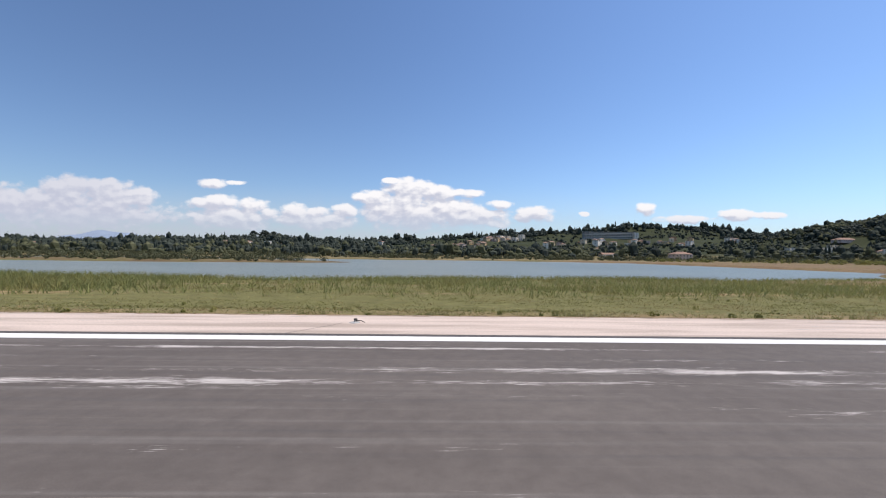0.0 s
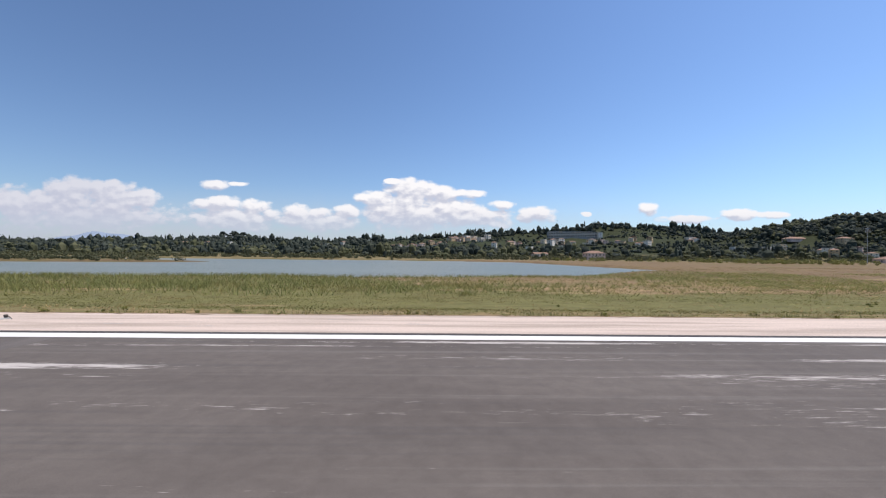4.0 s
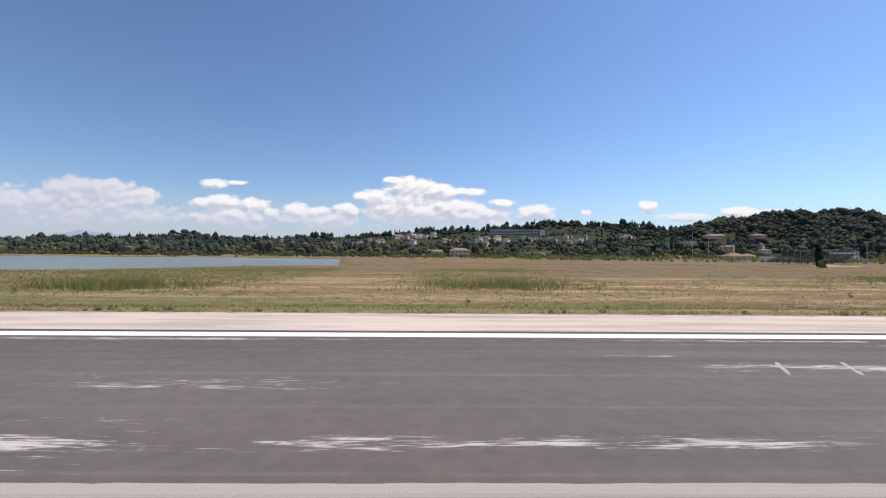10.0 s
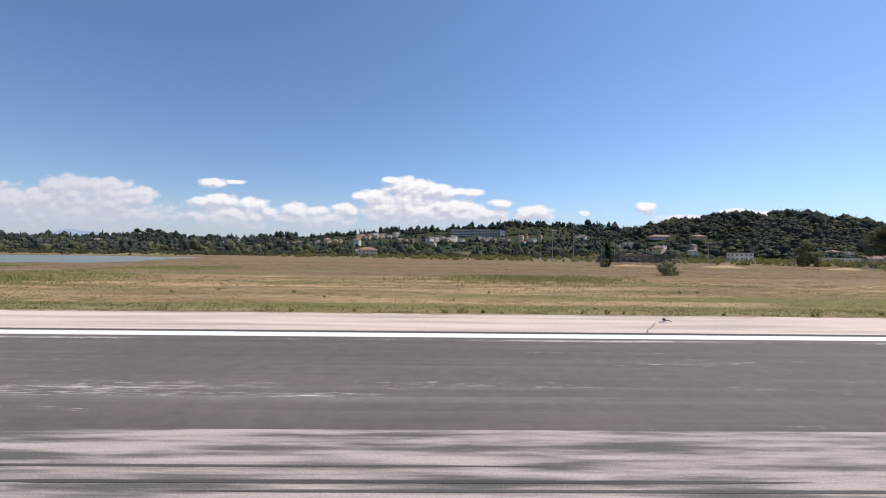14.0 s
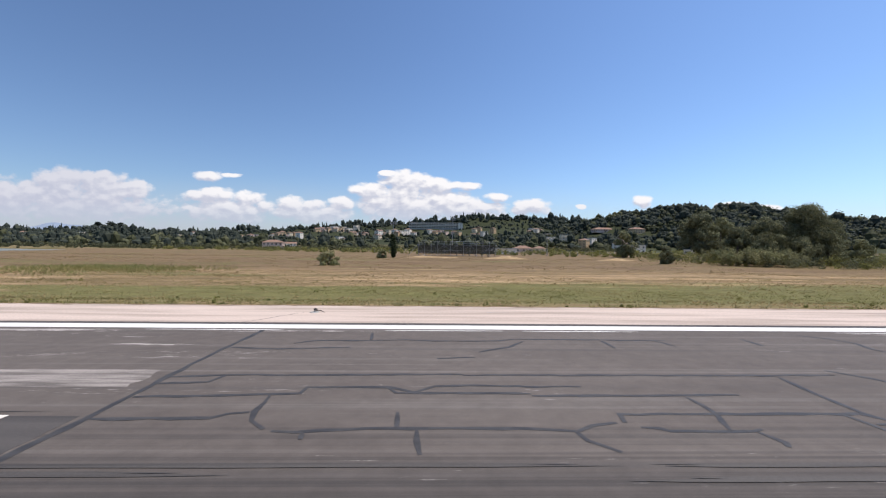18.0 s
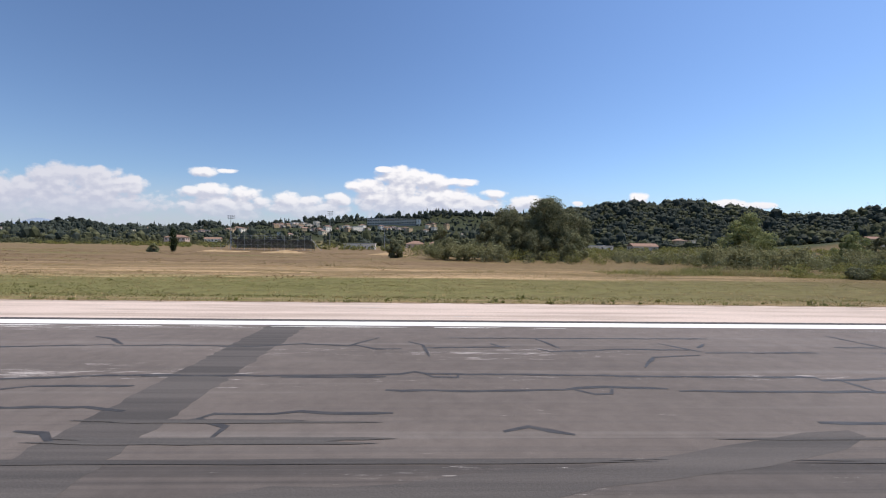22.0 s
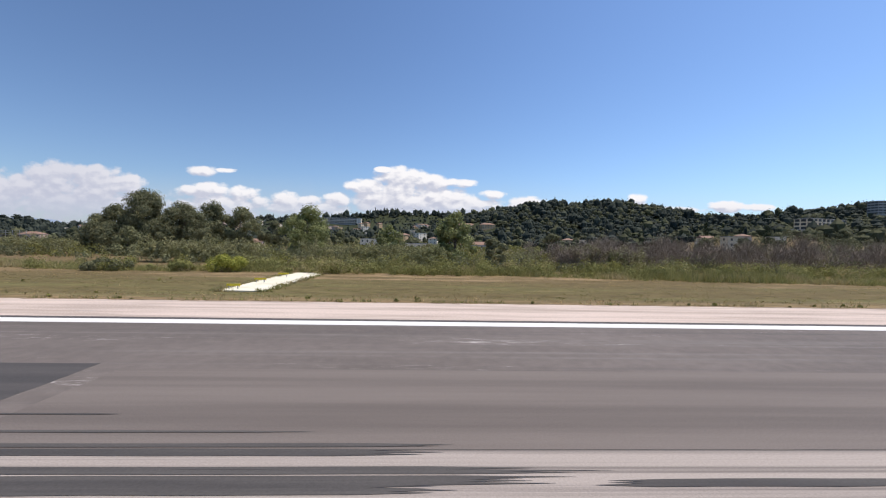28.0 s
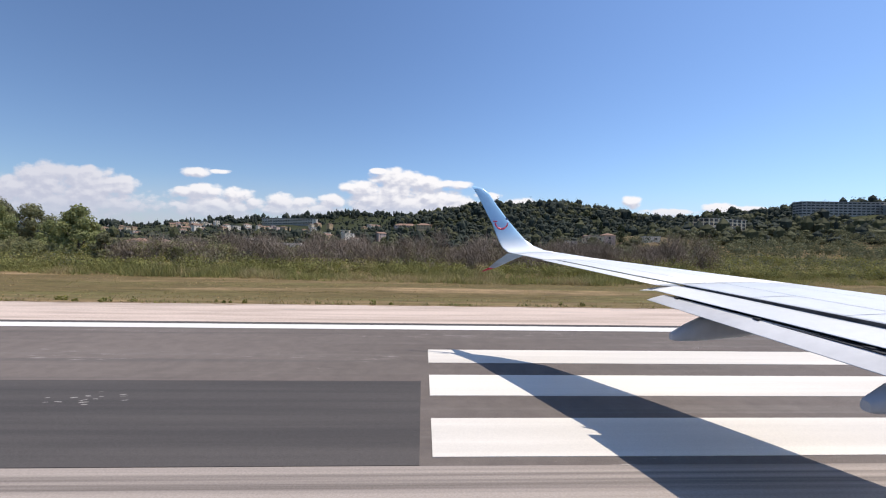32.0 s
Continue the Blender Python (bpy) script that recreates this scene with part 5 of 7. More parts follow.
    # Canoe fairings below the flaps.
    for d, x0 in ((7.6, 4.12), (4.55, 4.58)):
        secs = []
        drop = 0.08 if d < 5 else 0.0
        for f, z0, z1, wid in ((0.0, 2.42, 2.53, 0.06), (0.06, 2.405, 2.57, 0.10), (0.3, 2.405, 2.71, 0.15), (0.6, 2.425, 2.86, 0.18), (1.1, 2.48, 2.93, 0.19), (1.7, 2.57, 2.95, 0.17), (2.6, 2.75, 2.95, 0.08)):
            x, zc, hgt = x0 + f, (z0 + z1) / 2 - drop, (z1 - z0) / 2
            ring = []
            for k in range(14):
                c, q = math.cos(k * math.tau / 14), math.sin(k * math.tau / 14)
                ring.append((x, d + wid * math.copysign(abs(c) ** 0.7, c), zc + hgt * math.copysign(abs(q) ** 0.7, q)))
            secs.append(ring)
        loft("flap_track_fairing", secs, FAIRING_GREY, wing, "grey canoe-shaped flap track fairing")
        bm = bmesh.new()
        box(bm, x0 + 0.75, x0 + 2.6, d - 0.06, d + 0.06, 2.6, deck(d) - 0.2, 0.01)
        part("fairing_pylon", bm, FAIRING_GREY, wing)
    # Panel joints on the upper skin.
    def joint(points, w):
        bm = bmesh.new()
        prev = None
        for x, d, up in points:
            cur = (bm.verts.new((x - w, d, deck(d) + up)), bm.verts.new((x + w, d, deck(d) + up)))
            if prev:
                bm.faces.new((prev[0], prev[1], cur[1], cur[0]))
            prev = cur
        part("panel_joint", bm, FAIRING_GREY, wing)
    def skin(x, d, trail):
        """Height of the upper skin over deck(d), a hair above the paint."""
        c = min(1.0, max(0.0, (x - lead_x(d)) / (trail - lead_x(d))))
        return -0.06 + 0.048 * c + (0.10 + 0.012 * (15.5 - d)) * (1.3 * math.sqrt(c) * (1 - c) + 0.02) + 0.003

    def edge_x(d):
        return tail_x(d) + 0.5 - 0.012 * (d - 8)
    for off, w in ((0.82, 0.009), (1.75, 0.006)):
        joint([(gap_x(d) + off, d, skin(gap_x(d) + off, d, gap_x(d))) for d in (1.5, 3, 4.5, 6, 7.3, 8.6)], w)
        joint([(edge_x(d) + off * 0.75, d, skin(edge_x(d) + off * 0.75, d, edge_x(d))) for d in (8.65, 10, 11.5, 12.8, 13.33)], w)
    joint([(edge_x(d), d, -0.002) for d in (8.66, 10.5, 12.5, 13.33)], 0.008)
    joint([(gap_x(d) + 0.02, d, -0.002) for d in (8.6, 6, 4, 1.5)], 0.012)
    # Joints across the chord between the spoiler panels.
    for d in (8.6, 7.2, 5.9, 4.7, 3.6, 2.6):
        bm = bmesh.new()
        prev = None
        for i in range(6):
            x = gap_x(d) + 0.82 * i / 5
            z = deck(d) + skin(x, d, gap_x(d))
            cur = (bm.verts.new((x, d - 0.012, z)), bm.verts.new((x, d + 0.012, z)))
            if prev:
                bm.faces.new((prev[0], cur[0], cur[1], prev[1]))
            prev = cur
        part("panel_joint", bm, FAIRING_GREY, wing)
    for d in (13.7, 12.6, 11.4):
        bm = bmesh.new()
        tube(bm, [(tail_x(d), d, deck(d) - 0.03), (tail_x(d) - 0.2, d, deck(d) - 0.035)], [0.006, 0.003], 5)
        part("static_wick", bm, GAP_DARK, wing)
    # Stronger dihedral: the inner wing lies lower and further out, seen from the window.
    window = Vector((0, 0, ez))
    for ob in wing.children_recursive:
        for v in ob.data.vertices:
            fore = min(1.0, max(0.0, (v.co.x - 4.5) / 4.5))
            v.co = window + (v.co - window) * (1 + (0.15 - 0.08 * fore) * min(1.3, max(0.0, (15.1 - v.co.y) / 9.1)))
    return wing


build_wing()


# ---- plants ----


def blades(centres, per, height_lo, height_hi, width, spread, rng, lean=0.35):
    """Tufts of pointed blades: one triangle each."""
    n = len(centres) * per
    base = np.repeat(centres, per, 0)
    off = rng.normal(0, spread, (n, 2))
    base = base + np.concatenate([off, np.zeros((n, 1))], 1)
    hgt = rng.uniform(height_lo, height_hi, n)
    ang = rng.uniform(0, math.tau, n)
    w = width * rng.uniform(0.6, 1.4, n)
    side = np.stack([np.cos(ang), np.sin(ang), np.zeros(n)], 1) * w[:, None]
    tip = base + np.stack([rng.normal(0, lean, n) * hgt, rng.normal(0, lean, n) * hgt, hgt], 1)
    low = base - np.array([0, 0, 0.05])
    verts = np.stack([low - side, low + side, tip], 1).reshape(-1, 3)
    return verts, np.arange(3 * n).reshape(-1, 3)


def leaves(centres, radii, per, size, rng, squash=0.8, hollow=0.45):
    """Leaf clumps: small kites scattered in the outer part of each lump."""
    n = len(centres) * per
    c = np.repeat(centres, per, 0)
    r = np.repeat(radii, per)
    way = rng.normal(0, 1, (n, 3))
    way /= np.linalg.norm(way, axis=1)[:, None]
    way[:, 2] *= squash
    p = c + way * (r * rng.uniform(hollow, 1.0, n) ** 0.6)[:, None]
    a = np.cross(way, rng.normal(0, 1, (n, 3)))
    a /= np.linalg.norm(a, axis=1)[:, None] + 1e-6
    b = np.cross(a, way + rng.normal(0, 0.45, (n, 3)))
    b /= np.linalg.norm(b, axis=1)[:, None] + 1e-6
    s = (size * rng.uniform(0.5, 1.4, n))[:, None]
    verts = np.stack([p - a * s, p + b * s * 0.55, p + a * s, p - b * s * 0.55], 1).reshape(-1, 3)
    return verts, np.arange(4 * n).reshape(-1, 4)


def scatter(n, x0, x1, y0, y1, rng):
    p = np.stack([rng.uniform(x0, x1, n), rng.uniform(y0, y1, n)], 1)
    return p


def on_land(p):
    return p[in_lagoon(p[:, 0], p[:, 1]) < -1]


def grounded(p):
    return np.concatenate([p, height(p[:, 0], p[:, 1])[:, None]], 1)


def stuff(name, verts, faces, material, label, category):
    return tagged(new(name, mesh_of(name, verts, faces, material)), label, category, kind="stuff")


def patchy(p, scale, seed, along=0.5):
    """A smooth field from 0 to 1 over the plan."""
    x, y = p[:, 0] * scale * along + seed, p[:, 1] * scale + seed * 1.7
    v = np.sin(x * 1.1) * np.cos(y * 1.3) + 0.6 * np.sin(x * 2.3 + y * 1.9) + 0.5 * np.sin(x * 0.6 - y * 2.7 + 1) + 0.35 * np.sin(x * 5.1 + y * 4.3)
    return np.clip(0.5 + v / 3.6, 0, 1)


def meadow():
    rng = np.random.default_rng(5)

    def clear(p):
        return ~((p[:, 0] > 547.2) & (p[:, 0] < 552.6) & (p[:, 1] > 41.5) & (p[:, 1] < 67.5))

    # Green sward, denser towards the start of the runway.
    p = on_land(scatter(95000, -60, 740, 28.1, 72, rng))
    keep = rng.uniform(0, 1, len(p)) < np.interp(p[:, 0], [-60, 110, 160, 330, 420, 520, 740], [1, 0.95, 0.8, 0.75, 0.7, 0.16, 0.1]) * np.interp(patchy(p, 0.16, 3.0, 0.2), [0.3, 0.55, 0.8], [0.02, 0.75, 1.3]) * np.interp(p[:, 1] + 16 * (patchy(p, 0.06, 2.0) - 0.5) + 9 * (patchy(p, 0.3, 6.0, 0.25) - 0.5), [28, 33, 40, 52, 62, 72], [0.5, 0.75, 1.15, 1.05, 0.4, 0.35]) 
    p = grounded(p[keep & clear(p)])
    v, f = blades(p, 7, 0.04, 0.13, 0.05, 0.34, rng, 1.5)
    stuff("meadow_grass", v, f, GRASS, "short green meadow grass", "grass")
    p = on_land(scatter(80000, -60, 740, 28.1, 85, rng))
    keep = rng.uniform(0, 1, len(p)) < np.interp(p[:, 0], [-60, 90, 160, 420, 520, 740], [0.2, 0.4, 0.9, 0.9, 0.3, 0.2]) * np.interp(patchy(p, 0.16, 3.0, 0.2), [0.25, 0.5, 0.75], [1.3, 0.55, 0.1]) * np.interp(p[:, 1] + 16 * (patchy(p, 0.06, 2.0) - 0.5) + 9 * (patchy(p, 0.3, 6.0, 0.25) - 0.5), [28, 32, 40, 50, 58, 85], [0.9, 0.7, 0.4, 0.5, 1.1, 1.1])
    p = grounded(p[keep & clear(p)])
    v, f = blades(p, 6, 0.04, 0.16, 0.05, 0.36, rng, 1.5)
    stuff("dry_grass", v, f, STRAW, "straw-coloured dry grass", "grass")
    # Rank tufts along the edge of the concrete.
    p = scatter(3400, -60, 720, 27.95, 28.9, rng)
    p = grounded(p[patchy(p, 1.3, 1.0) > 0.5])
    v, f = blades(p, 8, 0.1, 0.32, 0.03, 0.15, rng, 0.5)
    stuff("edge_weeds", v, f, WEED, "tufted weeds along the concrete edge", "weeds")
    # Soil and litter lapping over the concrete edge.
    xs = np.arange(-80, 760, 0.5)
    lap = 0.04 + 0.5 * np.clip(patchy(np.stack([xs, 0 * xs], 1), 2.2, 3.0) - 0.35, 0, 1) + np.abs(rng.normal(0, 0.05, len(xs)))
    verts = np.concatenate([np.stack([xs, 27.895 - lap, 0 * xs - 0.005], 1), np.stack([xs, 0 * xs + 28.3, height(xs, 0 * xs + 28.3) + 0.035], 1)])
    i = np.arange(len(xs) - 1)
    stuff("soil_edge", verts, np.stack([i, i + 1, len(xs) + i + 1, len(xs) + i], 1), SOIL, "dry soil and litter lapping over the concrete edge", "soil")
    # Weeds creeping over the edges of the pale track.
    p = np.concatenate([scatter(160, 547.0, 548.0, 42, 67, rng), scatter(200, 551.9, 552.9, 42, 67, rng), scatter(60, 547.5, 552.5, 41.4, 42.3, rng)])
    p = grounded(p[patchy(p, 1.2, 3.0) > 0.45])
    p[:, 2] += 0.06
    v, f = blades(p, 9, 0.12, 0.4, 0.04, 0.16, rng, 0.6)
    stuff("track_weeds", v, f, WEED, "weeds creeping over the pale track", "weeds")
    # Loose darker clumps standing in the sward.
    p = on_land(scatter(150, -60, 560, 28.6, 60, rng))
    p = grounded(p[patchy(p, 0.3, 8.0) > 0.55])
    r = rng.uniform(0.1, 0.34, len(p))
    p[:, 2] += r * 0.4
    v, f = leaves(p, r, 26, 0.1, rng, 0.7)
    stuff("meadow_clumps", v, f, SHRUB, "small green clumps standing in the sward", "weeds")
    p = scatter(420, -60, 720, 27.95, 29.6, rng)
    p = grounded(p[patchy(p, 1.1, 4.0) > 0.55])
    r = rng.uniform(0.08, 0.32, len(p))
    p[:, 2] += r * 0.45
    v, f = leaves(p, r, 46, 0.08, rng, 0.8)
    stuff("edge_clumps", v, f, SHRUB, "small bushy weeds along the concrete edge", "weeds")
    # Taller growth further out and towards the lagoon.
    p = on_land(scatter(12000, -330, 440, 56, 180, rng))
    p = grounded(p[patchy(p, 0.1, 7.0, 0.22) > 0.42])
    v, f = blades(p, 6, 0.08, 0.3, 0.1, 0.6, rng, 1.5)
    stuff("marsh_grass", v, f, MARSH, "dry marsh grass beyond the meadow", "grass")
    p = on_land(scatter(60000, -160, 240, 46, 125, rng))
    dense = np.interp(p[:, 0], [-160, -45, -25, 60, 110, 138, 172, 180, 196, 203, 224, 236], [1, 1, 0.6, 0.65, 0.25, 0.7, 0.7, 0.0, 0.0, 0.6, 0.6, 0.0]) * smooth(p[:, 1], 46, 64) * (0.1 + 1.1 * patchy(p, 0.07, 2.0))
    p = grounded(p[rng.uniform(0, 1, len(p)) < dense])
    tall = np.interp(p[:, 0], [-60, -30, 60, 120, 185], [1.0, 0.8, 0.75, 0.4, 0.3])
    v, f = blades(p, 6, 0.4, 1.55, 0.06, 0.5, rng, 0.5)
    v = v.reshape(len(p), 18, 3)
    v[:, :, 2] = p[:, None, 2] + (v[:, :, 2] - p[:, None, 2]) * tall[:, None]
    # Two stands of taller reed that rise out of the meadow.
    q = np.concatenate([np.array([158.5, 58.5]) + rng.normal(0, 1, (380, 2)) * (5.5, 2.6), np.array([211.5, 63]) + rng.normal(0, 1, (240, 2)) * (6.0, 3.0)])
    q = grounded(q[patchy(q, 0.5, 3.0) > 0.35])
    low = grounded(np.array([303, 82]) + rng.normal(0, 1, (900, 2)) * (10.0, 6.0))
    w, g = blades(low, 8, 0.15, 0.7, 0.05, 0.6, rng, 0.6)
    stuff("low_reeds", w, g, REED, "low green reeds spreading in the meadow", "reeds")
    w, g = blades(q, 9, 0.4, 1.7, 0.05, 0.5, rng, 0.3)
    stuff("reed_stand", w, g, REED, "stand of tall green reed in the meadow", "reeds")
    stuff("reeds", v.reshape(-1, 3), f, REED, "green reeds on the near lagoon shore", "reeds")
    # Tall weeds in front of the scrub.
    p = scatter(24000, 478, 830, 54, 86, rng)
    edge = 57 + 3 * np.sin(p[:, 0] * 0.045) + np.interp(p[:, 0], [430, 520, 560, 600, 830], [16, 13, 12, 2, 0])
    p = grounded(p[(p[:, 1] > edge) & (p[:, 1] < edge + 3 + 9 * patchy(p, 0.25, 4.0)) & (patchy(p, 0.35, 5.0) > 0.25)])
    v, f = blades(p, 11, 0.3, 0.95, 0.05, 0.5, rng, 0.95)
    rise = np.repeat((0.6 + 1.1 * patchy(p, 0.5, 2.0)) * np.interp(p[:, 0], [478, 540, 590], [0.9, 1.0, 1.25]) * (0.55 + 0.9 * patchy(p, 0.16, 7.0)), 33)
    foot = np.repeat(p[:, 2], 33)
    v[:, 2] = foot + (v[:, 2] - foot) * rise
    stuff("tall_weeds", v, f, WEED, "tall green and straw weeds before the scrub", "weeds")


meadow()


def shrubs():
    rng = np.random.default_rng(8)

    def mounds(name, p, lo, hi, per, size, material, label, squash=0.8, lift=0.55):
        r = lo + (hi - lo) * np.clip(rng.uniform(0, 1, len(p)) ** 0.8 * (0.35 + 1.2 * patchy(p, 0.22, lo * 5)), 0, 1)
        p = grounded(p)
        p[:, 2] += r * lift
        v, f = leaves(p, r, per, size, rng, squash, 0.3)
        stuff(name, v, f, material, label, "scrub")

    # Scrub on the flat between meadow and trees.
    p = scatter(2600, 440, 860, 64, 155, rng)
    front = 69 + np.interp(p[:, 0], [440, 500, 530, 600, 860], [46, 34, 8, 3, 2]) + 4 * np.sin(p[:, 0] * 0.05)
    p = p[(p[:, 1] > front) & (patchy(p, 0.12, 9.0) > 0.2)]
    hue = patchy(p, 0.3, 1.5) + rng.normal(0, 0.1, len(p))
    mounds("scrub", p[(hue > 0.4) & (hue < 0.58)], 0.8, 2.9, 125, 0.2, SHRUB, "dense green scrub on the flat")
    mounds("dark_scrub", p[hue <= 0.4], 0.7, 3.2, 125, 0.2, DARK_LEAF, "dark green bushes among the scrub")
    mounds("bright_scrub", p[hue >= 0.58], 0.6, 2.6, 125, 0.17, BROOM, "bright yellow-green bushes among the scrub")
    # Stands of tall cane with feathery heads.
    p = np.concatenate([scatter(420, 508, 531, 88, 99, rng), scatter(360, 541, 572, 86, 98, rng), scatter(360, 446, 468, 112, 124, rng), scatter(160, 596, 612, 80, 88, rng)])
    p = grounded(p[patchy(p, 0.5, 3.0) > 0.42])
    q = np.repeat(p, 5, 0) + np.concatenate([rng.normal(0, 0.5, (5 * len(p), 2)), rng.uniform(0.4, 1.0, (5 * len(p), 1)) * np.repeat(1.6 + 3.4 * rng.uniform(0.2, 1, len(p)) * (0.5 + 0.8 * patchy(p, 0.6, 2.0)), 5)[:, None]], 1)
    v, f = leaves(q, rng.uniform(0.4, 0.9, len(q)), 26, 0.18, rng, 1.3, 0.1)
    stuff("giant_cane", v, f, CANE, "tall grey-green cane with straw-coloured heads", "cane")
    p = scatter(520, 500, 640, 80, 128, rng)
    p = p[patchy(p, 0.1, 4.0) > 0.45]
    mounds("pale_scrub", p, 1.0, 2.5, 120, 0.19, OLIVE, "grey-green feathery scrub", 0.95, 0.7)
    # Rank growth banked up before the scrub.
    p = scatter(900, 535, 780, 63, 82, rng)
    p = p[(p[:, 1] > 64 + 4 * patchy(p, 0.2, 3.0)) & (patchy(p, 0.4, 8.0) > 0.28)]
    mounds("weed_bank", p, 0.4, 1.7, 110, 0.12, WEED, "pale green rank weeds banked before the scrub", 1.15, 0.8)
    front = scatter(190, 500, 760, 66, 82, rng)
    front = front[patchy(front, 0.4, 5.0) > 0.35]
    mounds("front_bushes", front[::2], 0.6, 2.3, 170, 0.15, SHRUB, "green bushes standing out before the scrub")
    mounds("yellow_bushes", front[1::2], 0.5, 1.8, 170, 0.14, BROOM, "yellow-green bushes standing out before the scrub")
    mounds("broom_bushes", p, 0.6, 1.9, 170, 0.13, BROOM, "yellow-green broom bushes before the scrub")
    p = scatter(420, -290, -45, 210, 260, rng)
    p = p[in_lagoon(p[:, 0], p[:, 1]) < -3]
    mounds("spit_bushes", p, 0.6, 2.8, 60, 0.4, HILL_OLIVE, "brownish bushes on a marshy spit")
    # Bushes on the marsh and along the far shore.
    p = on_land(scatter(2600, -640, 560, 335, 470, rng))
    p = p[patchy(p, 0.045, 4.0, 0.4) > 0.42]
    mounds("shore_bushes", p, 0.8, 3.6, 60, 0.5, HILL_OLIVE, "bushes along the far lagoon shore")
    p = scatter(1900, 160, 720, 150, 335, rng)
    p = p[(patchy(p, 0.05, 6.0) > 0.5) & (p[:, 1] > 160 + np.interp(p[:, 0], [160, 400, 480, 700], [150, 60, 0, -10]))]
    mounds("marsh_bushes", p, 0.8, 2.8, 60, 0.4, SHRUB, "scattered bushes on the flats")
    # Copse below the arcaded block.
    p = scatter(900, 730, 1120, 125, 300, rng)
    p = p[p[:, 1] > 150 - 0.1 * (p[:, 0] - 730)]
    r = rng.uniform(1.6, 4.0, len(p))
    p = grounded(p)
    p[:, 2] += r * 0.4 + rng.uniform(0, 5.5, len(p)) * np.clip((p[:, 0] - 735) / 60, 0.1, 1)
    v, f = leaves(p, r, 130, 0.42, rng, 0.8, 0.4)
    stuff("copse", v, f, DARK_LEAF, "dense green copse below the hill", "woods")


shrubs()


def bush(x, y, wide, tall, leaf, label, seed):
    """A single bush of lumps grown together, wider than high."""
    rng = np.random.default_rng(seed)
    n = 14
    q = np.stack([x + rng.uniform(-0.42, 0.42, n) * wide, y + rng.uniform(-0.25, 0.25, n) * wide, np.zeros(n)], 1)
    rad = rng.uniform(0.16, 0.3, n) * wide * 0.62
    top = tall * (1 - 1.5 * ((q[:, 0] - x) / wide) ** 2)
    q[:, 2] = height(q[:, 0], q[:, 1]) + np.maximum(0.3 * rad, (top - 0.8 * rad) * rng.uniform(0.45, 1.0, n))
    v, f = leaves(q, rad, 420, 0.13, rng, 0.85, 0.3)
    thing = new("bush")
    tagged(thing, label, "bush", "bushes before the scrub")
    thing.matrix_world = pose(x, y, zat(x, y))
    base = np.array([x, y, zat(x, y)])
    ob = new("leaves", mesh_of("leaves", (v - base), f, leaf))
    ob.parent = thing
    bm = bmesh.new()
    for k in range(5):
        g = q[k] - base
        tube(bm, [(0.1 * k - 0.2, 0, -0.1), (g[0] * 0.5, g[1] * 0.5, g[2] * 0.6), tuple(g)], [0.06, 0.045, 0.02], 6)
    part("stems", bm, BARK, thing)


bush(536.0, 67.8, 7.6, 2.9, YELLOW_LEAF, "bright yellow-green bush standing before the scrub", 41)
bush(528.6, 68.8, 4.5, 2.0, BROOM, "pale green bush standing before the scrub", 42)
bush(518.5, 67.4, 6.0, 2.2, DARK_LEAF, "low dark green bush standing before the scrub", 43)
bush(554.5, 77.5, 3.6, 2.0, DARK_LEAF, "small dark green bush beside the pale track", 44)


def bare_thicket():
    rng = np.random.default_rng(21)
    p = scatter(420, 594, 712, 78, 108, rng)
    p = grounded(p[patchy(p, 0.16, 2.0) > 0.42])
    n, per = len(p), 420
    base = np.repeat(p, per, 0) + np.concatenate([rng.normal(0, 0.9, (n * per, 2)), np.zeros((n * per, 1))], 1)
    hgt = np.repeat(rng.uniform(3.0, 7.0, n) * (0.6 + patchy(p, 0.25, 6.0)), per)
    low = hgt * rng.uniform(0.0, 0.72, n * per)
    base[:, 2] += low
    away = rng.normal(0, 0.5, (n * per, 3))
    away[:, 2] = np.abs(away[:, 2]) * 0.7 + 0.35
    tip = base + away * (hgt * 0.36)[:, None]
    ang = rng.uniform(0, math.tau, n * per)
    side = np.stack([np.cos(ang), np.sin(ang), np.zeros(n * per)], 1) * 0.028
    v = np.stack([base - side, base + side, tip], 1).reshape(-1, 3)
    stuff("bare_thicket", v, np.arange(3 * n * per).reshape(-1, 3), TWIG, "leafless brown thicket", "thicket")


bare_thicket()


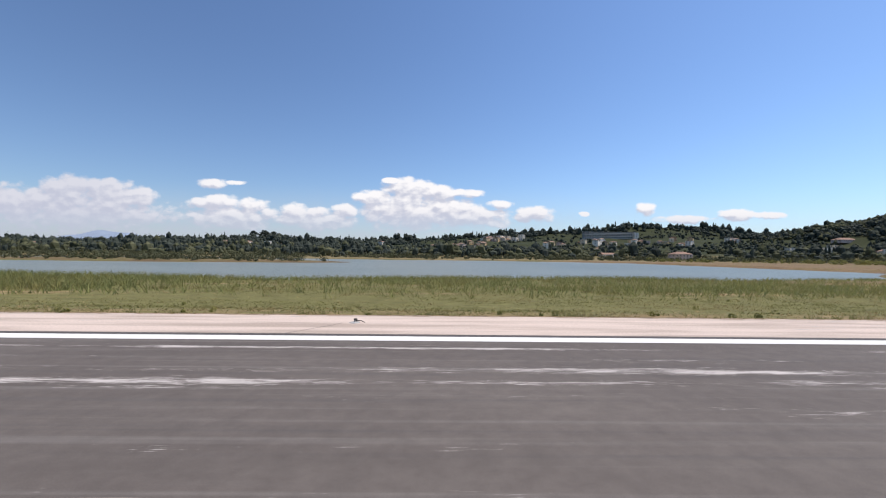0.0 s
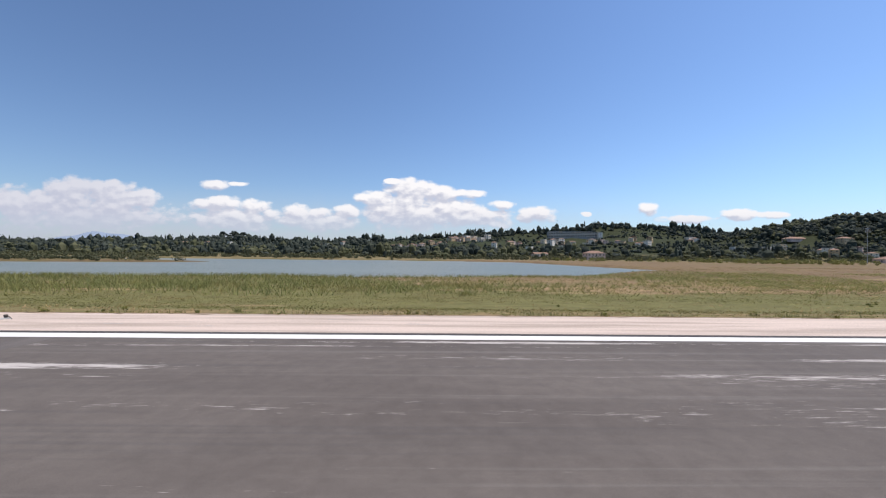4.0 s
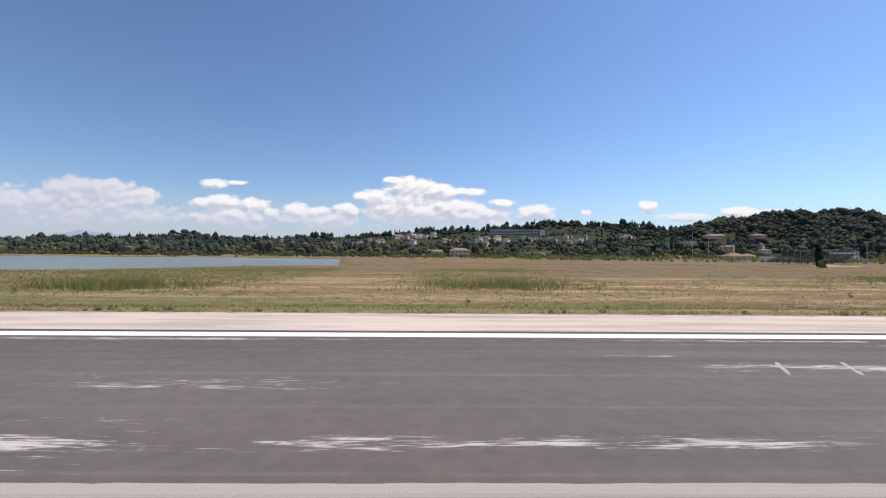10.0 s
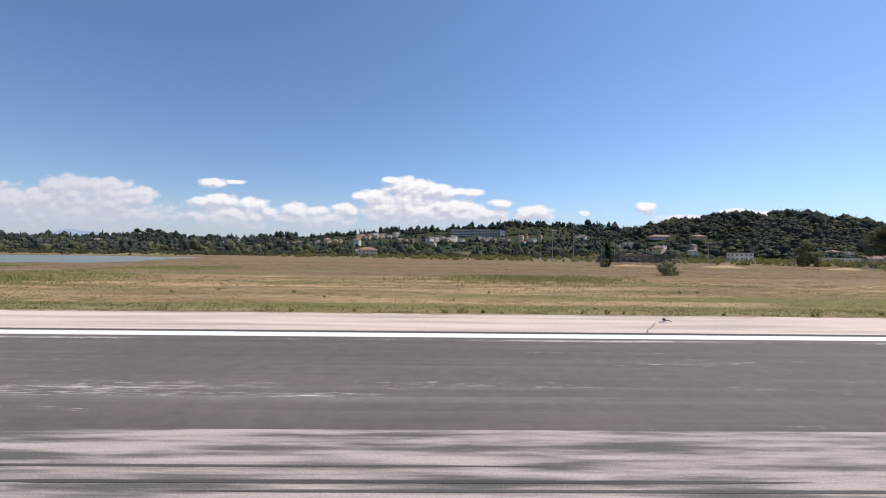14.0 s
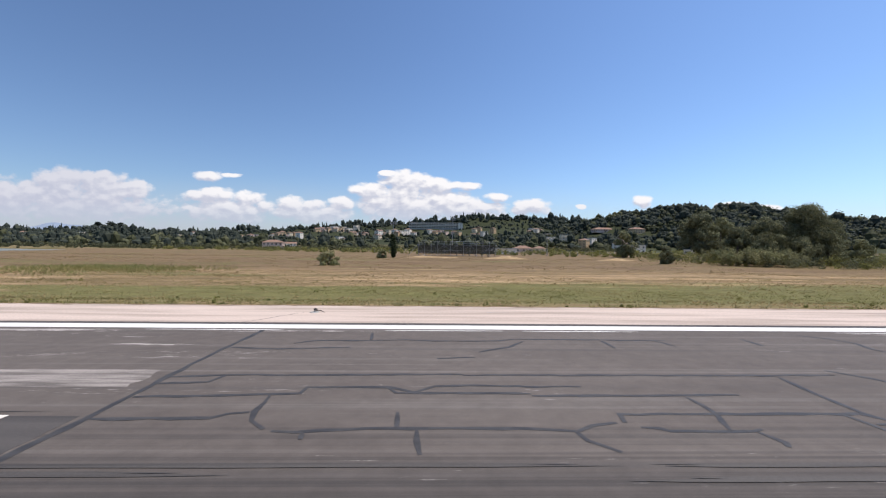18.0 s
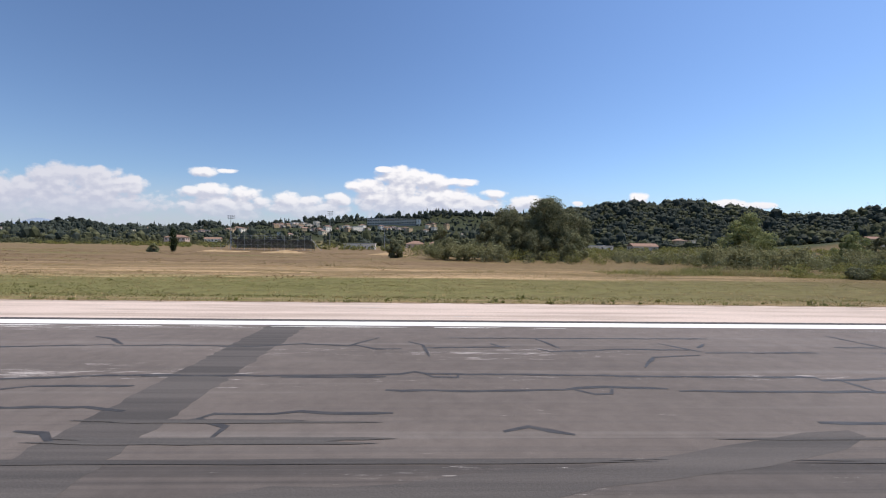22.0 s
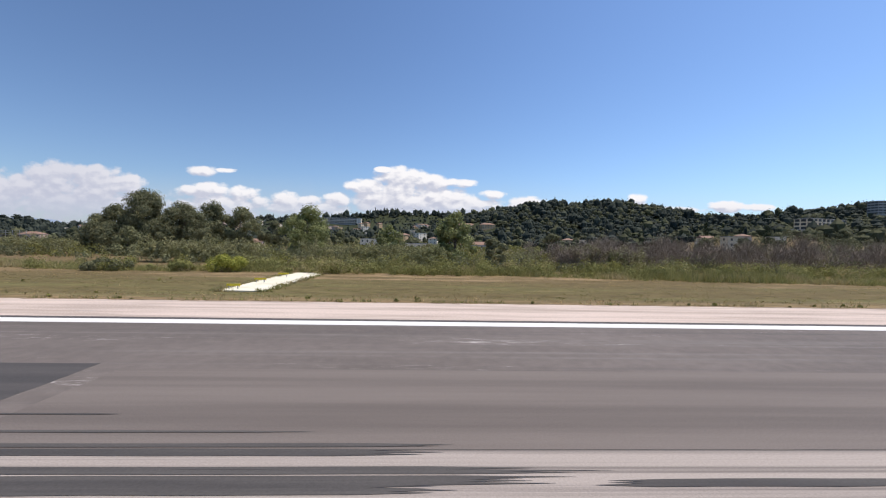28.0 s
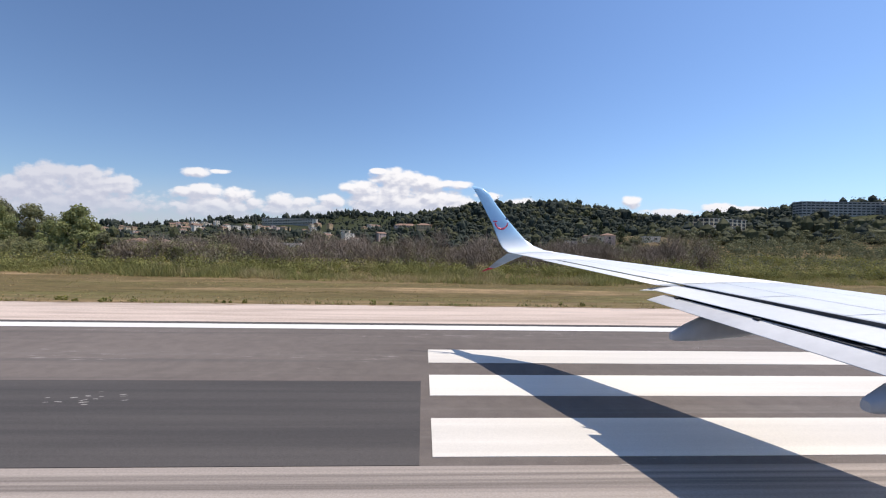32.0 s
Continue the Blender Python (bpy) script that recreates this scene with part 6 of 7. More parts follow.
def tree(x, y, tall, wide, leaf, label, seed, lumps=26, per=150, size=0.32, bare=0.12, squash=0.85, group="trees on the flat"):
    """A tapered trunk with limbs and a crown of many leaf clumps."""
    rng = np.random.default_rng(seed)
    rnd = random.Random(seed)
    thing = new("tree")
    thing.matrix_world = pose(x, y, zat(x, y) - 0.1)
    tagged(thing, label, "tree", group)
    bm = bmesh.new()
    lean = (rnd.uniform(-0.4, 0.4), rnd.uniform(-0.4, 0.4))
    r0 = 0.022 * tall + 0.05
    tube(bm, [(0, 0, 0), (lean[0] * 0.3, lean[1] * 0.3, tall * 0.2), (lean[0], lean[1], tall * 0.45), (lean[0] * 1.6, lean[1] * 1.6, tall * 0.8)], [r0 * 1.3, r0, r0 * 0.7, r0 * 0.2], 9)
    centres, radii = [], []
    for k in range(lumps):
        u = rnd.random()
        h = tall * (bare + (0.93 - bare) * u)
        reach = wide / 2 * math.sin(math.pi * min(0.97, 0.14 + 0.84 * u)) ** 0.7
        a = rnd.uniform(0, math.tau)
        d = reach * rnd.uniform(0.25, 0.9)
        c = (d * math.cos(a), d * math.sin(a), h)
        centres.append(c)
        radii.append(wide * rnd.uniform(0.10, 0.2))
        if k % 3 == 0:
            z0 = max(tall * 0.15, h - d * 0.8 - 0.5)
            tube(bm, [(lean[0] * z0 / tall, lean[1] * z0 / tall, z0), (c[0] * 0.5, c[1] * 0.5, (z0 + h) / 2 - 0.2), c], [r0 * 0.45, r0 * 0.3, r0 * 0.1], 6)
    part("trunk", bm, BARK, thing)
    v, f = leaves(np.array(centres), np.array(radii), per, size, rng, squash, 0.3)
    crown = new("crown", mesh_of("crown", v, f, leaf))
    crown.parent = thing
    return thing


# Eucalyptus clump and feathery trees beyond the scrub.
tree(483, 130.5, 19.0, 18.5, DARK_LEAF, "tall dark eucalyptus with a broken crown", 1, 54, 520, 0.25)
tree(491.5, 135, 16.5, 15, DARK_LEAF, "dark eucalyptus beside a taller one", 2, 44, 460, 0.25)
tree(473.7, 133.3, 14.8, 16, DARK_LEAF, "dark eucalyptus at the edge of the clump", 3, 42, 460, 0.25)
tree(465.3, 136, 11.5, 13, DARK_LEAF, "lower dark tree at the edge of the clump", 4, 36, 360, 0.25)
tree(477.3, 125.8, 9, 12.5, DARK_LEAF, "dark undergrowth tree below the eucalyptus clump", 41, 36, 320, 0.24, 0.02)
tree(487.7, 127.7, 10, 12.5, DARK_LEAF, "dark undergrowth tree beside eucalyptus trunks", 42, 36, 320, 0.24, 0.02)
tree(468, 130.5, 7.6, 11.5, DARK_LEAF, "low dark undergrowth tree", 43, 32, 300, 0.24, 0.02)
tree(486.8, 117.3, 7.4, 9.4, OLIVE, "rounded olive-grey bushy tree", 5, 28, 260, 0.25, 0.1)
tree(479, 178, 20, 17, DARK_LEAF, "dark eucalyptus with a gap in its crown", 6, 42, 250, 0.4)
tree(490, 180, 18, 17, OLIVE, "olive-green eucalyptus with a rounded top", 7, 40, 240, 0.4)
tree(502, 184, 13, 13, DARK_LEAF, "lower dark tree behind the scrub", 8, 26, 220, 0.4)
tree(535.7, 115.5, 13.8, 15, LIGHT_LEAF, "light green feathery tree with a rounded crown", 9, 56, 300, 0.24, 0.1)
tree(574.5, 96, 12, 10.5, LIGHT_LEAF, "light green tree with dense leaves", 10, 40, 260, 0.26, 0.1)
tree(583, 92, 6.5, 6, DARK_LEAF, "small dark tree with a sloping top", 11, 22, 180, 0.26, 0.1)
tree(558, 108, 9.5, 9, LIGHT_LEAF, "medium green tree among scrub", 12, 28, 220, 0.26, 0.1)
tree(452, 190, 12, 12, OLIVE, "olive-green rounded tree on the flat", 13, 28, 200, 0.36, 0.12)
tree(436.3, 126, 5.4, 5.6, DARK_LEAF, "small dark bushy tree in the meadow", 14, 40, 240, 0.22, 0.0)
tree(613, 150, 9, 9, DARK_LEAF, "dark tree behind bare thicket", 15, 26, 200, 0.34, 0.1)
tree(640, 120, 5.5, 7, DARK_LEAF, "dark bushy tree among bare thicket", 16, 22, 180, 0.26, 0.05)
tree(700, 118, 6.5, 8, DARK_LEAF, "dark bushy tree beside bare thicket", 17, 22, 180, 0.28, 0.05)
tree(742, 226, 9, 11, DARK_LEAF, "dark tree before small houses", 51, 30, 200, 0.4, 0.05)
tree(768, 234, 8.5, 10, DARK_LEAF, "dark tree beside small houses", 52, 28, 200, 0.4, 0.05)
tree(755, 222, 5.5, 10, OLIVE, "low olive-green tree before small houses", 53, 28, 180, 0.36, 0.03)
tree(724, 232, 9.5, 11, DARK_LEAF, "rounded dark tree behind bare thicket", 54, 30, 200, 0.4, 0.05)
tree(835, 262, 11, 12, DARK_LEAF, "dark tree below the arcaded block", 55, 30, 200, 0.45, 0.05)
tree(340.5, 102, 3.3, 6.5, CANE, "low brown bush alone in the meadow", 18, 22, 160, 0.2, 0.02)
tree(347, 156, 3.1, 4.5, OLIVE, "small olive-green bush beside a cypress", 19, 20, 150, 0.24, 0.02)


def conifer(x, y, tall, wide, label, seed, leaf=None, group="cypresses"):
    rng = np.random.default_rng(seed)
    thing = new("cypress_tree")
    thing.matrix_world = pose(x, y, zat(x, y) - 0.1)
    tagged(thing, label, "cypress", group)
    bm = bmesh.new()
    tube(bm, [(0, 0, 0), (0, 0, tall * 0.5), (0, 0, tall * 0.95)], [0.16, 0.1, 0.03], 7)
    part("trunk", bm, BARK, thing)
    zs = np.linspace(0.08, 0.95, 26)
    c = np.stack([rng.normal(0, 0.12 * wide, 26), rng.normal(0, 0.12 * wide, 26), zs * tall], 1)
    r = wide * 0.5 * np.sin(np.pi * (0.12 + 0.83 * zs)) ** 0.6
    v, f = leaves(c, r, 90, 0.24, rng, 1.1, 0.4)
    crown = new("crown", mesh_of("crown", v, f, leaf or CYPRESS_LEAF))
    crown.parent = thing
    return thing


conifer(350.5, 162, 9.2, 2.6, "narrow dark cypress standing in the meadow", 31)
conifer(760, 232, 17, 5.0, "tall dark conifer beside a pale house", 32)
conifer(790, 330, 15, 4.0, "dark conifer on the slope", 33)


def forest():
    """Wooded slopes: lumpy crowns, with narrow cypresses among them."""
    rng = np.random.default_rng(3)

    def crowns(name, p, per, material, label, slender=0.07):
        p = p[in_lagoon(p[:, 0], p[:, 1]) < -6]
        p = p[(p[:, 1] > 540) | (p[:, 0] > 640) | (patchy(p, 0.08, 5.0) + 0.9 * (p[:, 1] - 400) / 140 > 0.95)]
        p = p[~((patchy(p, 0.02, 1.0) > 0.74) & (p[:, 1] < 640) & (p[:, 0] < 640))]
        for hx, hy, hw in HOUSE_SPOTS:
            p = p[~((np.abs(p[:, 0] - hx) < hw * 0.62) & (p[:, 1] > hy - 30 - hw * 0.4) & (p[:, 1] < hy + 10))]
        # Each tree is a few crowns grown together.
        p = np.repeat(p, 3, 0) + rng.normal(0, 2.6, (3 * len(p), 2))
        garden = (p[:, 0] > -70) & (p[:, 0] < 600) & (p[:, 1] > 560) & (p[:, 1] < 985)
        p = p[~garden | (rng.uniform(0, 1, len(p)) < 0.4)]
        n = len(p)
        p3 = grounded(p)
        village = (p[:, 0] > -70) & (p[:, 0] < 600) & (p[:, 1] > 560) & (p[:, 1] < 985)
        size = np.where(village, 0.6, np.where(p[:, 1] > 880, 1.1, 0.9)) * (0.45 + 1.05 * patchy(p, 0.06, 4.0))
        kind = rng.uniform(0, 1, n)
        odds = slender * np.where((p[:, 0] > 640) & (p[:, 1] < 840), 0.15, 3.2 * (patchy(p, 0.05, 3.0) > 0.55))
        slim = kind < odds
        rad = np.where(slim, rng.uniform(1.4, 2.2, n), rng.uniform(1.6, 5.6, n) * size)
        tall = np.where(slim, rng.uniform(8, 15, n) * size, rad * rng.choice([1.1, 1.5, 2.2, 3.0], n, p=[0.35, 0.35, 0.2, 0.1]))
        mid = tall * 0.45
        way = rng.normal(0, 1, (n, per, 3))
        way /= np.linalg.norm(way, axis=2)[:, :, None]
        lump = 1 + 0.34 * np.sin(way[:, :, 0] * 4 + kind[:, None] * 40) * np.cos(way[:, :, 2] * 5 + kind[:, None] * 70) + 0.16 * np.sin(way[:, :, 1] * 9 + kind[:, None] * 90)
        q = way * (lump * rng.uniform(0.82, 1.08, (n, per)))[:, :, None] * np.stack([rad, rad, tall / 2], 1)[:, None, :]
        q = q + (p3 + np.stack([0 * mid, 0 * mid, mid], 1))[:, None, :]
        # Each leaf mass lies roughly along the crown's surface.
        a = np.cross(way, rng.normal(0, 1, (n, per, 3)))
        a /= np.linalg.norm(a, axis=2)[:, :, None] + 1e-6
        c = np.cross(way + rng.normal(0, 0.35, (n, per, 3)), a)
        s = (np.where(slim, 0.55, 0.15 * rad + 0.22)[:, None] * rng.uniform(0.5, 1.25, (n, per)))[:, :, None]
        v = np.stack([q - a * s, q + c * s * 0.7, q + a * s, q - c * s * 0.7], 2).reshape(-1, 3)
        # A dense heart behind the outer leaves.
        bm = bmesh.new()
        bmesh.ops.create_icosphere(bm, subdivisions=1, radius=1.0)
        bv = np.array([w.co[:] for w in bm.verts])
        bf = np.array([[w.index for w in fc.verts] for fc in bm.faces])
        bm.free()
        k = len(bv)
        heart = bv[None] * (0.88 + rng.normal(0, 0.1, (n, k, 1))) * np.stack([rad, rad, tall / 2], 1)[:, None, :]
        heart = heart + (p3 + np.stack([0 * mid, 0 * mid, mid], 1))[:, None, :]
        hf = bf[None] + (np.arange(n) * k)[:, None, None] + len(v)
        faces = [tuple(q) for q in np.arange(len(v)).reshape(-1, 4).tolist()] + [tuple(q) for q in hf.reshape(-1, 3).tolist()]
        me = bpy.data.meshes.new(name)
        me.from_pydata(np.concatenate([v, heart.reshape(-1, 3)]).tolist(), [], faces)
        me.materials.append(material)
        tagged(new(name, me), label, "woods", kind="stuff")

    y = rng.uniform(400, 760, 7200)
    near = np.stack([rng.uniform(-1.1 * y - 40, 690 + 1.1 * y), y], 1)
    hill = np.stack([rng.normal(805, 125, 2300), rng.uniform(520, 790, 2300)], 1)
    side = np.stack([rng.uniform(840, 1500, 2000), rng.uniform(270, 480, 2000)], 1)
    spots = np.concatenate([near, hill, side])
    pale = patchy(spots, 0.09, 2.0) + rng.normal(0, 0.14, len(spots)) + 0.25 * (spots[:, 1] < 500) > 0.66
    crowns("hill_woods", spots[~pale], 20, FOREST, "dark green woods with cypresses on the near hills")
    crowns("slope_bushes", spots[pale], 20, HILL_OLIVE, "olive-green trees and bushes on the lower slopes", 0.0)
    y = rng.uniform(840, 1060, 4200)
    crowns("ridge_woods", np.stack([rng.uniform(-1.1 * y - 40, 690 + 1.1 * y), y], 1), 14, FOREST, "dark woods along the far ridge", 0.09)


# ---- buildings ----
PANE_CACHE = {}


def window_mesh(w, h):
    key = (w, h)
    if key not in PANE_CACHE:
        bm = bmesh.new()
        box(bm, -w / 2, w / 2, -0.05, 0.05, 0, h)
        me = bpy.data.meshes.new("window")
        bm.to_mesh(me)
        bm.free()
        me.materials.append(PANE)
        PANE_CACHE[key] = me
    return PANE_CACHE[key]


def sill_mesh(w):
    key = (w, "sill")
    if key not in PANE_CACHE:
        bm = bmesh.new()
        box(bm, -w / 2 - 0.12, w / 2 + 0.12, -0.2, 0.02, -0.12, -0.01)
        me = bpy.data.meshes.new("window_sill")
        bm.to_mesh(me)
        bm.free()
        me.materials.append(WHITE_RENDER)
        PANE_CACHE[key] = me
    return PANE_CACHE[key]


def house(x, y, w, d, storeys, wall, roof="hip", label="", category="house", group="houses on the slopes", bay=4.4, turn=0.0, win=(1.2, 1.35), balcony=False, name="house"):
    """Walls, roof and windows. The front looks towards the runway."""
    hgt = 3.1 * storeys
    thing = new(name)
    thing.matrix_world = pose(x, y, zat(x, y) - 0.5, 0, 0, turn)
    tagged(thing, label, category, group)
    bm = bmesh.new()
    box(bm, -w / 2, w / 2, -d / 2, d / 2, -1.5, hgt + 0.5)
    part("wall", bm, wall, thing)
    bm = bmesh.new()
    z = hgt + 0.5
    if roof == "flat":
        box(bm, -w / 2 - 0.3, w / 2 + 0.3, -d / 2 - 0.3, d / 2 + 0.3, z, z + 0.35)
        part("roof", bm, FLAT_ROOF, thing)
    else:
        e, up = 0.5, min(w, d) * 0.22
        ridge = max(0.0, (w - d) / 2) if roof == "hip" else w / 2 + e
        a = [bm.verts.new(q) for q in ((-w / 2 - e, -d / 2 - e, z), (w / 2 + e, -d / 2 - e, z), (w / 2 + e, d / 2 + e, z), (-w / 2 - e, d / 2 + e, z))]
        r = [bm.verts.new((-ridge - 0.01, 0, z + up)), bm.verts.new((ridge + 0.01, 0, z + up))]
        bm.faces.new((a[0], a[1], r[1], r[0]))
        bm.faces.new((a[2], a[3], r[0], r[1]))
        bm.faces.new((a[1], a[2], r[1]))
        bm.faces.new((a[3], a[0], r[0]))
        bm.faces.new(a[::-1])
        part("roof", bm, TILE_ROOF, thing)
    me = window_mesh(*win)
    n = max(1, int(w / bay))
    for s in range(storeys):
        for i in range(n):
            ob = shared("window", me, thing, pose(-w / 2 + (i + 0.5) * w / n, -d / 2 - 0.02, 0.5 + s * 3.1 + 0.9))
            if y < 620:
                shared("window_sill", sill_mesh(win[0]), ob)
        for i in range(max(1, int(d / 4.5))):
            m = max(1, int(d / 4.5))
            for sgn in (-1, 1):
                shared("window", me, thing, pose(sgn * (w / 2 + 0.02), -d / 2 + (i + 0.5) * d / m, 0.5 + s * 3.1 + 0.9, 0, 0, 90))
        if balcony and s:
            bm = bmesh.new()
            box(bm, -w / 2, w / 2, -d / 2 - 1.3, -d / 2, 0.5 + s * 3.1 - 0.15, 0.5 + s * 3.1)
            box(bm, -w / 2, w / 2, -d / 2 - 1.3, -d / 2 - 1.2, 0.5 + s * 3.1, 0.5 + s * 3.1 + 0.8)
            part("balcony", bm, WHITE_RENDER, thing)
    return thing


WALLS = ((CREAM, "cream"), (WHITE_RENDER, "white"), (OCHRE, "ochre"), (PINKISH, "pinkish"), (WHITE_RENDER, "white"))
HOUSE_SPOTS = []


def village():
    rnd = random.Random(17)
    zones = [(-620, -540, 610, 660, 3), (-445, -350, 800, 830, 7), (-345, -300, 850, 870, 3), (-170, -90, 800, 860, 3), (-5, 95, 765, 850, 17), (105, 200, 930, 975, 12), (215, 330, 780, 830, 12),
             (330, 480, 740, 800, 16), (100, 330, 600, 760, 6), (530, 600, 770, 800, 3), (535, 612, 468, 520, 5)]
    for x0, x1, y0, y1, n in zones:
        for k in range(n):
            HOUSE_SPOTS.append((rnd.uniform(x0, x1), rnd.uniform(y0, y1), rnd.uniform(7, 13)))
    for x, y, w in list(HOUSE_SPOTS):
        mat_, word = rnd.choice(WALLS)
        st = rnd.choice((1, 1, 2, 2, 3))
        kind = rnd.choice(("hip", "hip", "gable", "flat"))
        roof_word = "flat roof" if kind == "flat" else "terracotta roof"
        house(x, y, w, rnd.uniform(8, 11), st, mat_, kind, f"{word} {('one', 'two', 'three')[st - 1]}-storey house with a {roof_word} among trees", turn=rnd.uniform(32, 76))


village()


def landmarks():
    # Long hotel on the ridge, terraced blocks, red-roofed halls, arcaded hotel block, hilltop slab.
    house(370, 902, 108, 15, 4, GREY_RENDER, "flat", "long grey four-storey hotel on the ridge", "hotel", "large buildings", 5.0, 0, (3.6, 1.6), balcony=True, name="hotel")
    house(424, 893, 9, 12, 4, WHITE_RENDER, "flat", "white stair tower at the end of a hotel", "tower", "large buildings", 6.0, 0, name="stair_tower")
    house(310, 795, 22, 12, 3, WHITE_RENDER, "flat", "white three-storey block below a hotel", "apartment block", "large buildings", 4.0, 44, name="apartment_block")
    for x, y, w, st, word, mat_ in ((116, 952, 15, 3, "white", WHITE_RENDER), (131, 962, 13, 2, "cream", CREAM), (146, 955, 16, 3, "white", WHITE_RENDER), (163, 966, 12, 3, "cream", CREAM), (178, 950, 12, 3, "white", WHITE_RENDER), (194, 956, 9, 4, "white", WHITE_RENDER), (130, 938, 14, 2, "pinkish", PINKISH)):
        house(x, y, w, 11, st, mat_, "flat", f"{word} {('one', 'two', 'three', 'four')[st - 1]}-storey terraced block with balconies", "apartment block", "apartment blocks", 3.4, 48, (1.6, 1.5), balcony=True, name="apartment_block")
    house(457, 755, 11, 10, 3, WHITE_RENDER, "flat", "white cube-shaped three-storey house", "house", "villas", 3.4, 30)
    house(555, 790, 17, 10, 2, WHITE_RENDER, "flat", "wide white villa high on the slope", "villa", "villas", 3.4, 24, balcony=True, name="villa")
    house(623, 635, 34, 14, 1, PINKISH, "hip", "wide hall with a dark red tiled roof", "hall", "large buildings", 4.0, 10, name="hall")
    house(650, 585, 20, 11, 2, OCHRE, "hip", "ochre house with a terracotta roof at the foot of the hill", "house", "large buildings", 3.6, 14)
    house(223, 383, 17, 10, 2, PINKISH, "hip", "pinkish hall with a terracotta roof", "hall", "large buildings", 3.2, 8, name="hall")
    house(200, 492, 17, 9, 1, WHITE_RENDER, "gable", "long low white building with a pale roof", "building", "large buildings", 3.2, 14, name="low_building")
    house(406, 250, 18, 6, 1, WHITE_RENDER, "flat", "long low white building behind the grandstand", "building", "large buildings", 3.2, 0, (1.0, 0.7), name="low_building")
    house(898, 345, 46, 14, 4, CREAM, "flat", "pale four-storey hotel block with recessed arches", "hotel", "large buildings", 5.7, 20, (3.6, 2.1), name="hotel")
    house(866, 336, 13, 10, 2, CREAM, "flat", "low pale annexe beside a hotel block", "building", "large buildings", 4.0, -4, name="annexe")
    house(1140, 470, 110, 14, 5, GREY_RENDER, "flat", "long grey building on the hilltop", "building", "large buildings", 5.0, -6, (3.6, 1.6), name="hilltop_building")
    house(1190, 452, 40, 14, 3, GREY_RENDER, "flat", "grey concrete block on the hillside", "building", "large buildings", 5.0, -6, name="hilltop_building")
    house(752, 250, 9, 7, 3, CREAM, "flat", "weathered cream house with broken upper wall", "house", "houses behind the scrub")
    house(762, 254, 7, 6, 3, PINKISH, "hip", "small pinkish house behind scrub", "house", "houses behind the scrub")
    house(742, 262, 6, 6, 2, WHITE_RENDER, "flat", "small white house behind scrub", "house", "houses behind the scrub")
    house(800, 275, 11, 6, 1, WHITE_RENDER, "flat", "white flat-roofed house above a green bank", "house", "houses behind the scrub")
    house(722, 460, 12, 9, 2, OCHRE, "hip", "ochre two-storey house with a terracotta roof", "house", "houses behind the scrub")
    house(738, 462, 11, 9, 2, CREAM, "flat", "cream two-storey house with balconies", "house", "houses behind the scrub", balcony=True)
    house(700, 455, 8, 7, 1, CREAM, "hip", "small cream house with a terracotta roof", "house", "houses behind the scrub")
    house(770, 300, 10, 8, 1, CREAM, "gable", "low house with a pale tiled gable", "house", "houses behind the scrub")
    house(555, 285, 30, 10, 1, WHITE_RENDER, "flat", "long low white shed behind scrub", "shed", "sheds", 5.0, 0, name="shed")
    house(600, 300, 18, 10, 1, GREY_RENDER, "gable", "grey shed with a terracotta roof", "shed", "sheds", 5.0, 0, name="shed")
    for x, y, w, st, mat_, word in ((520, 560, 16, 2, WHITE_RENDER, "white"), (545, 570, 13, 3, CREAM, "cream"), (490, 575, 12, 2, WHITE_RENDER, "white")):
        house(x, y, w, 10, st, mat_, "flat", f"{word} terraced villa on the lower slope", "house", "villas", balcony=True)
    house(524, 330, 15, 9, 2, WHITE_RENDER, "flat", "small white two-storey building behind trees", "building", "large buildings", 3.2, 0, name="low_building")
    house(436, 330, 14, 10, 1, PINKISH, "hip", "long house with a terracotta roof behind a fence", "house", "houses behind the scrub")
    house(450, 335, 9, 8, 1, CREAM, "hip", "cream house with a terracotta roof", "house", "houses behind the scrub")


landmarks()
HOUSE_SPOTS += [(370, 900, 80), (152, 955, 62), (895, 343, 34), (1150, 468, 70), (722, 460, 26), (223, 383, 30), (520, 565, 30), (310, 795, 26), (457, 755, 16), (555, 790, 22), (623, 635, 36), (650, 585, 24), (200, 492, 24),
                (752, 250, 16), (800, 275, 10), (555, 285, 30), (443, 332, 24)]
forest()
for px, py, ph, pw, ps in ((-426, 1060, 23, 30, 61), (-405, 1066, 19, 25, 62), (-449, 1052, 18, 24, 63), (-378, 1072, 16, 21, 64), (-640, 820, 15, 20, 65)):
    tree(px, py, ph, pw, FOREST, "umbrella pine standing over the ridge", ps, 34, 80, 0.9, 0.4, 0.55, "umbrella pines")


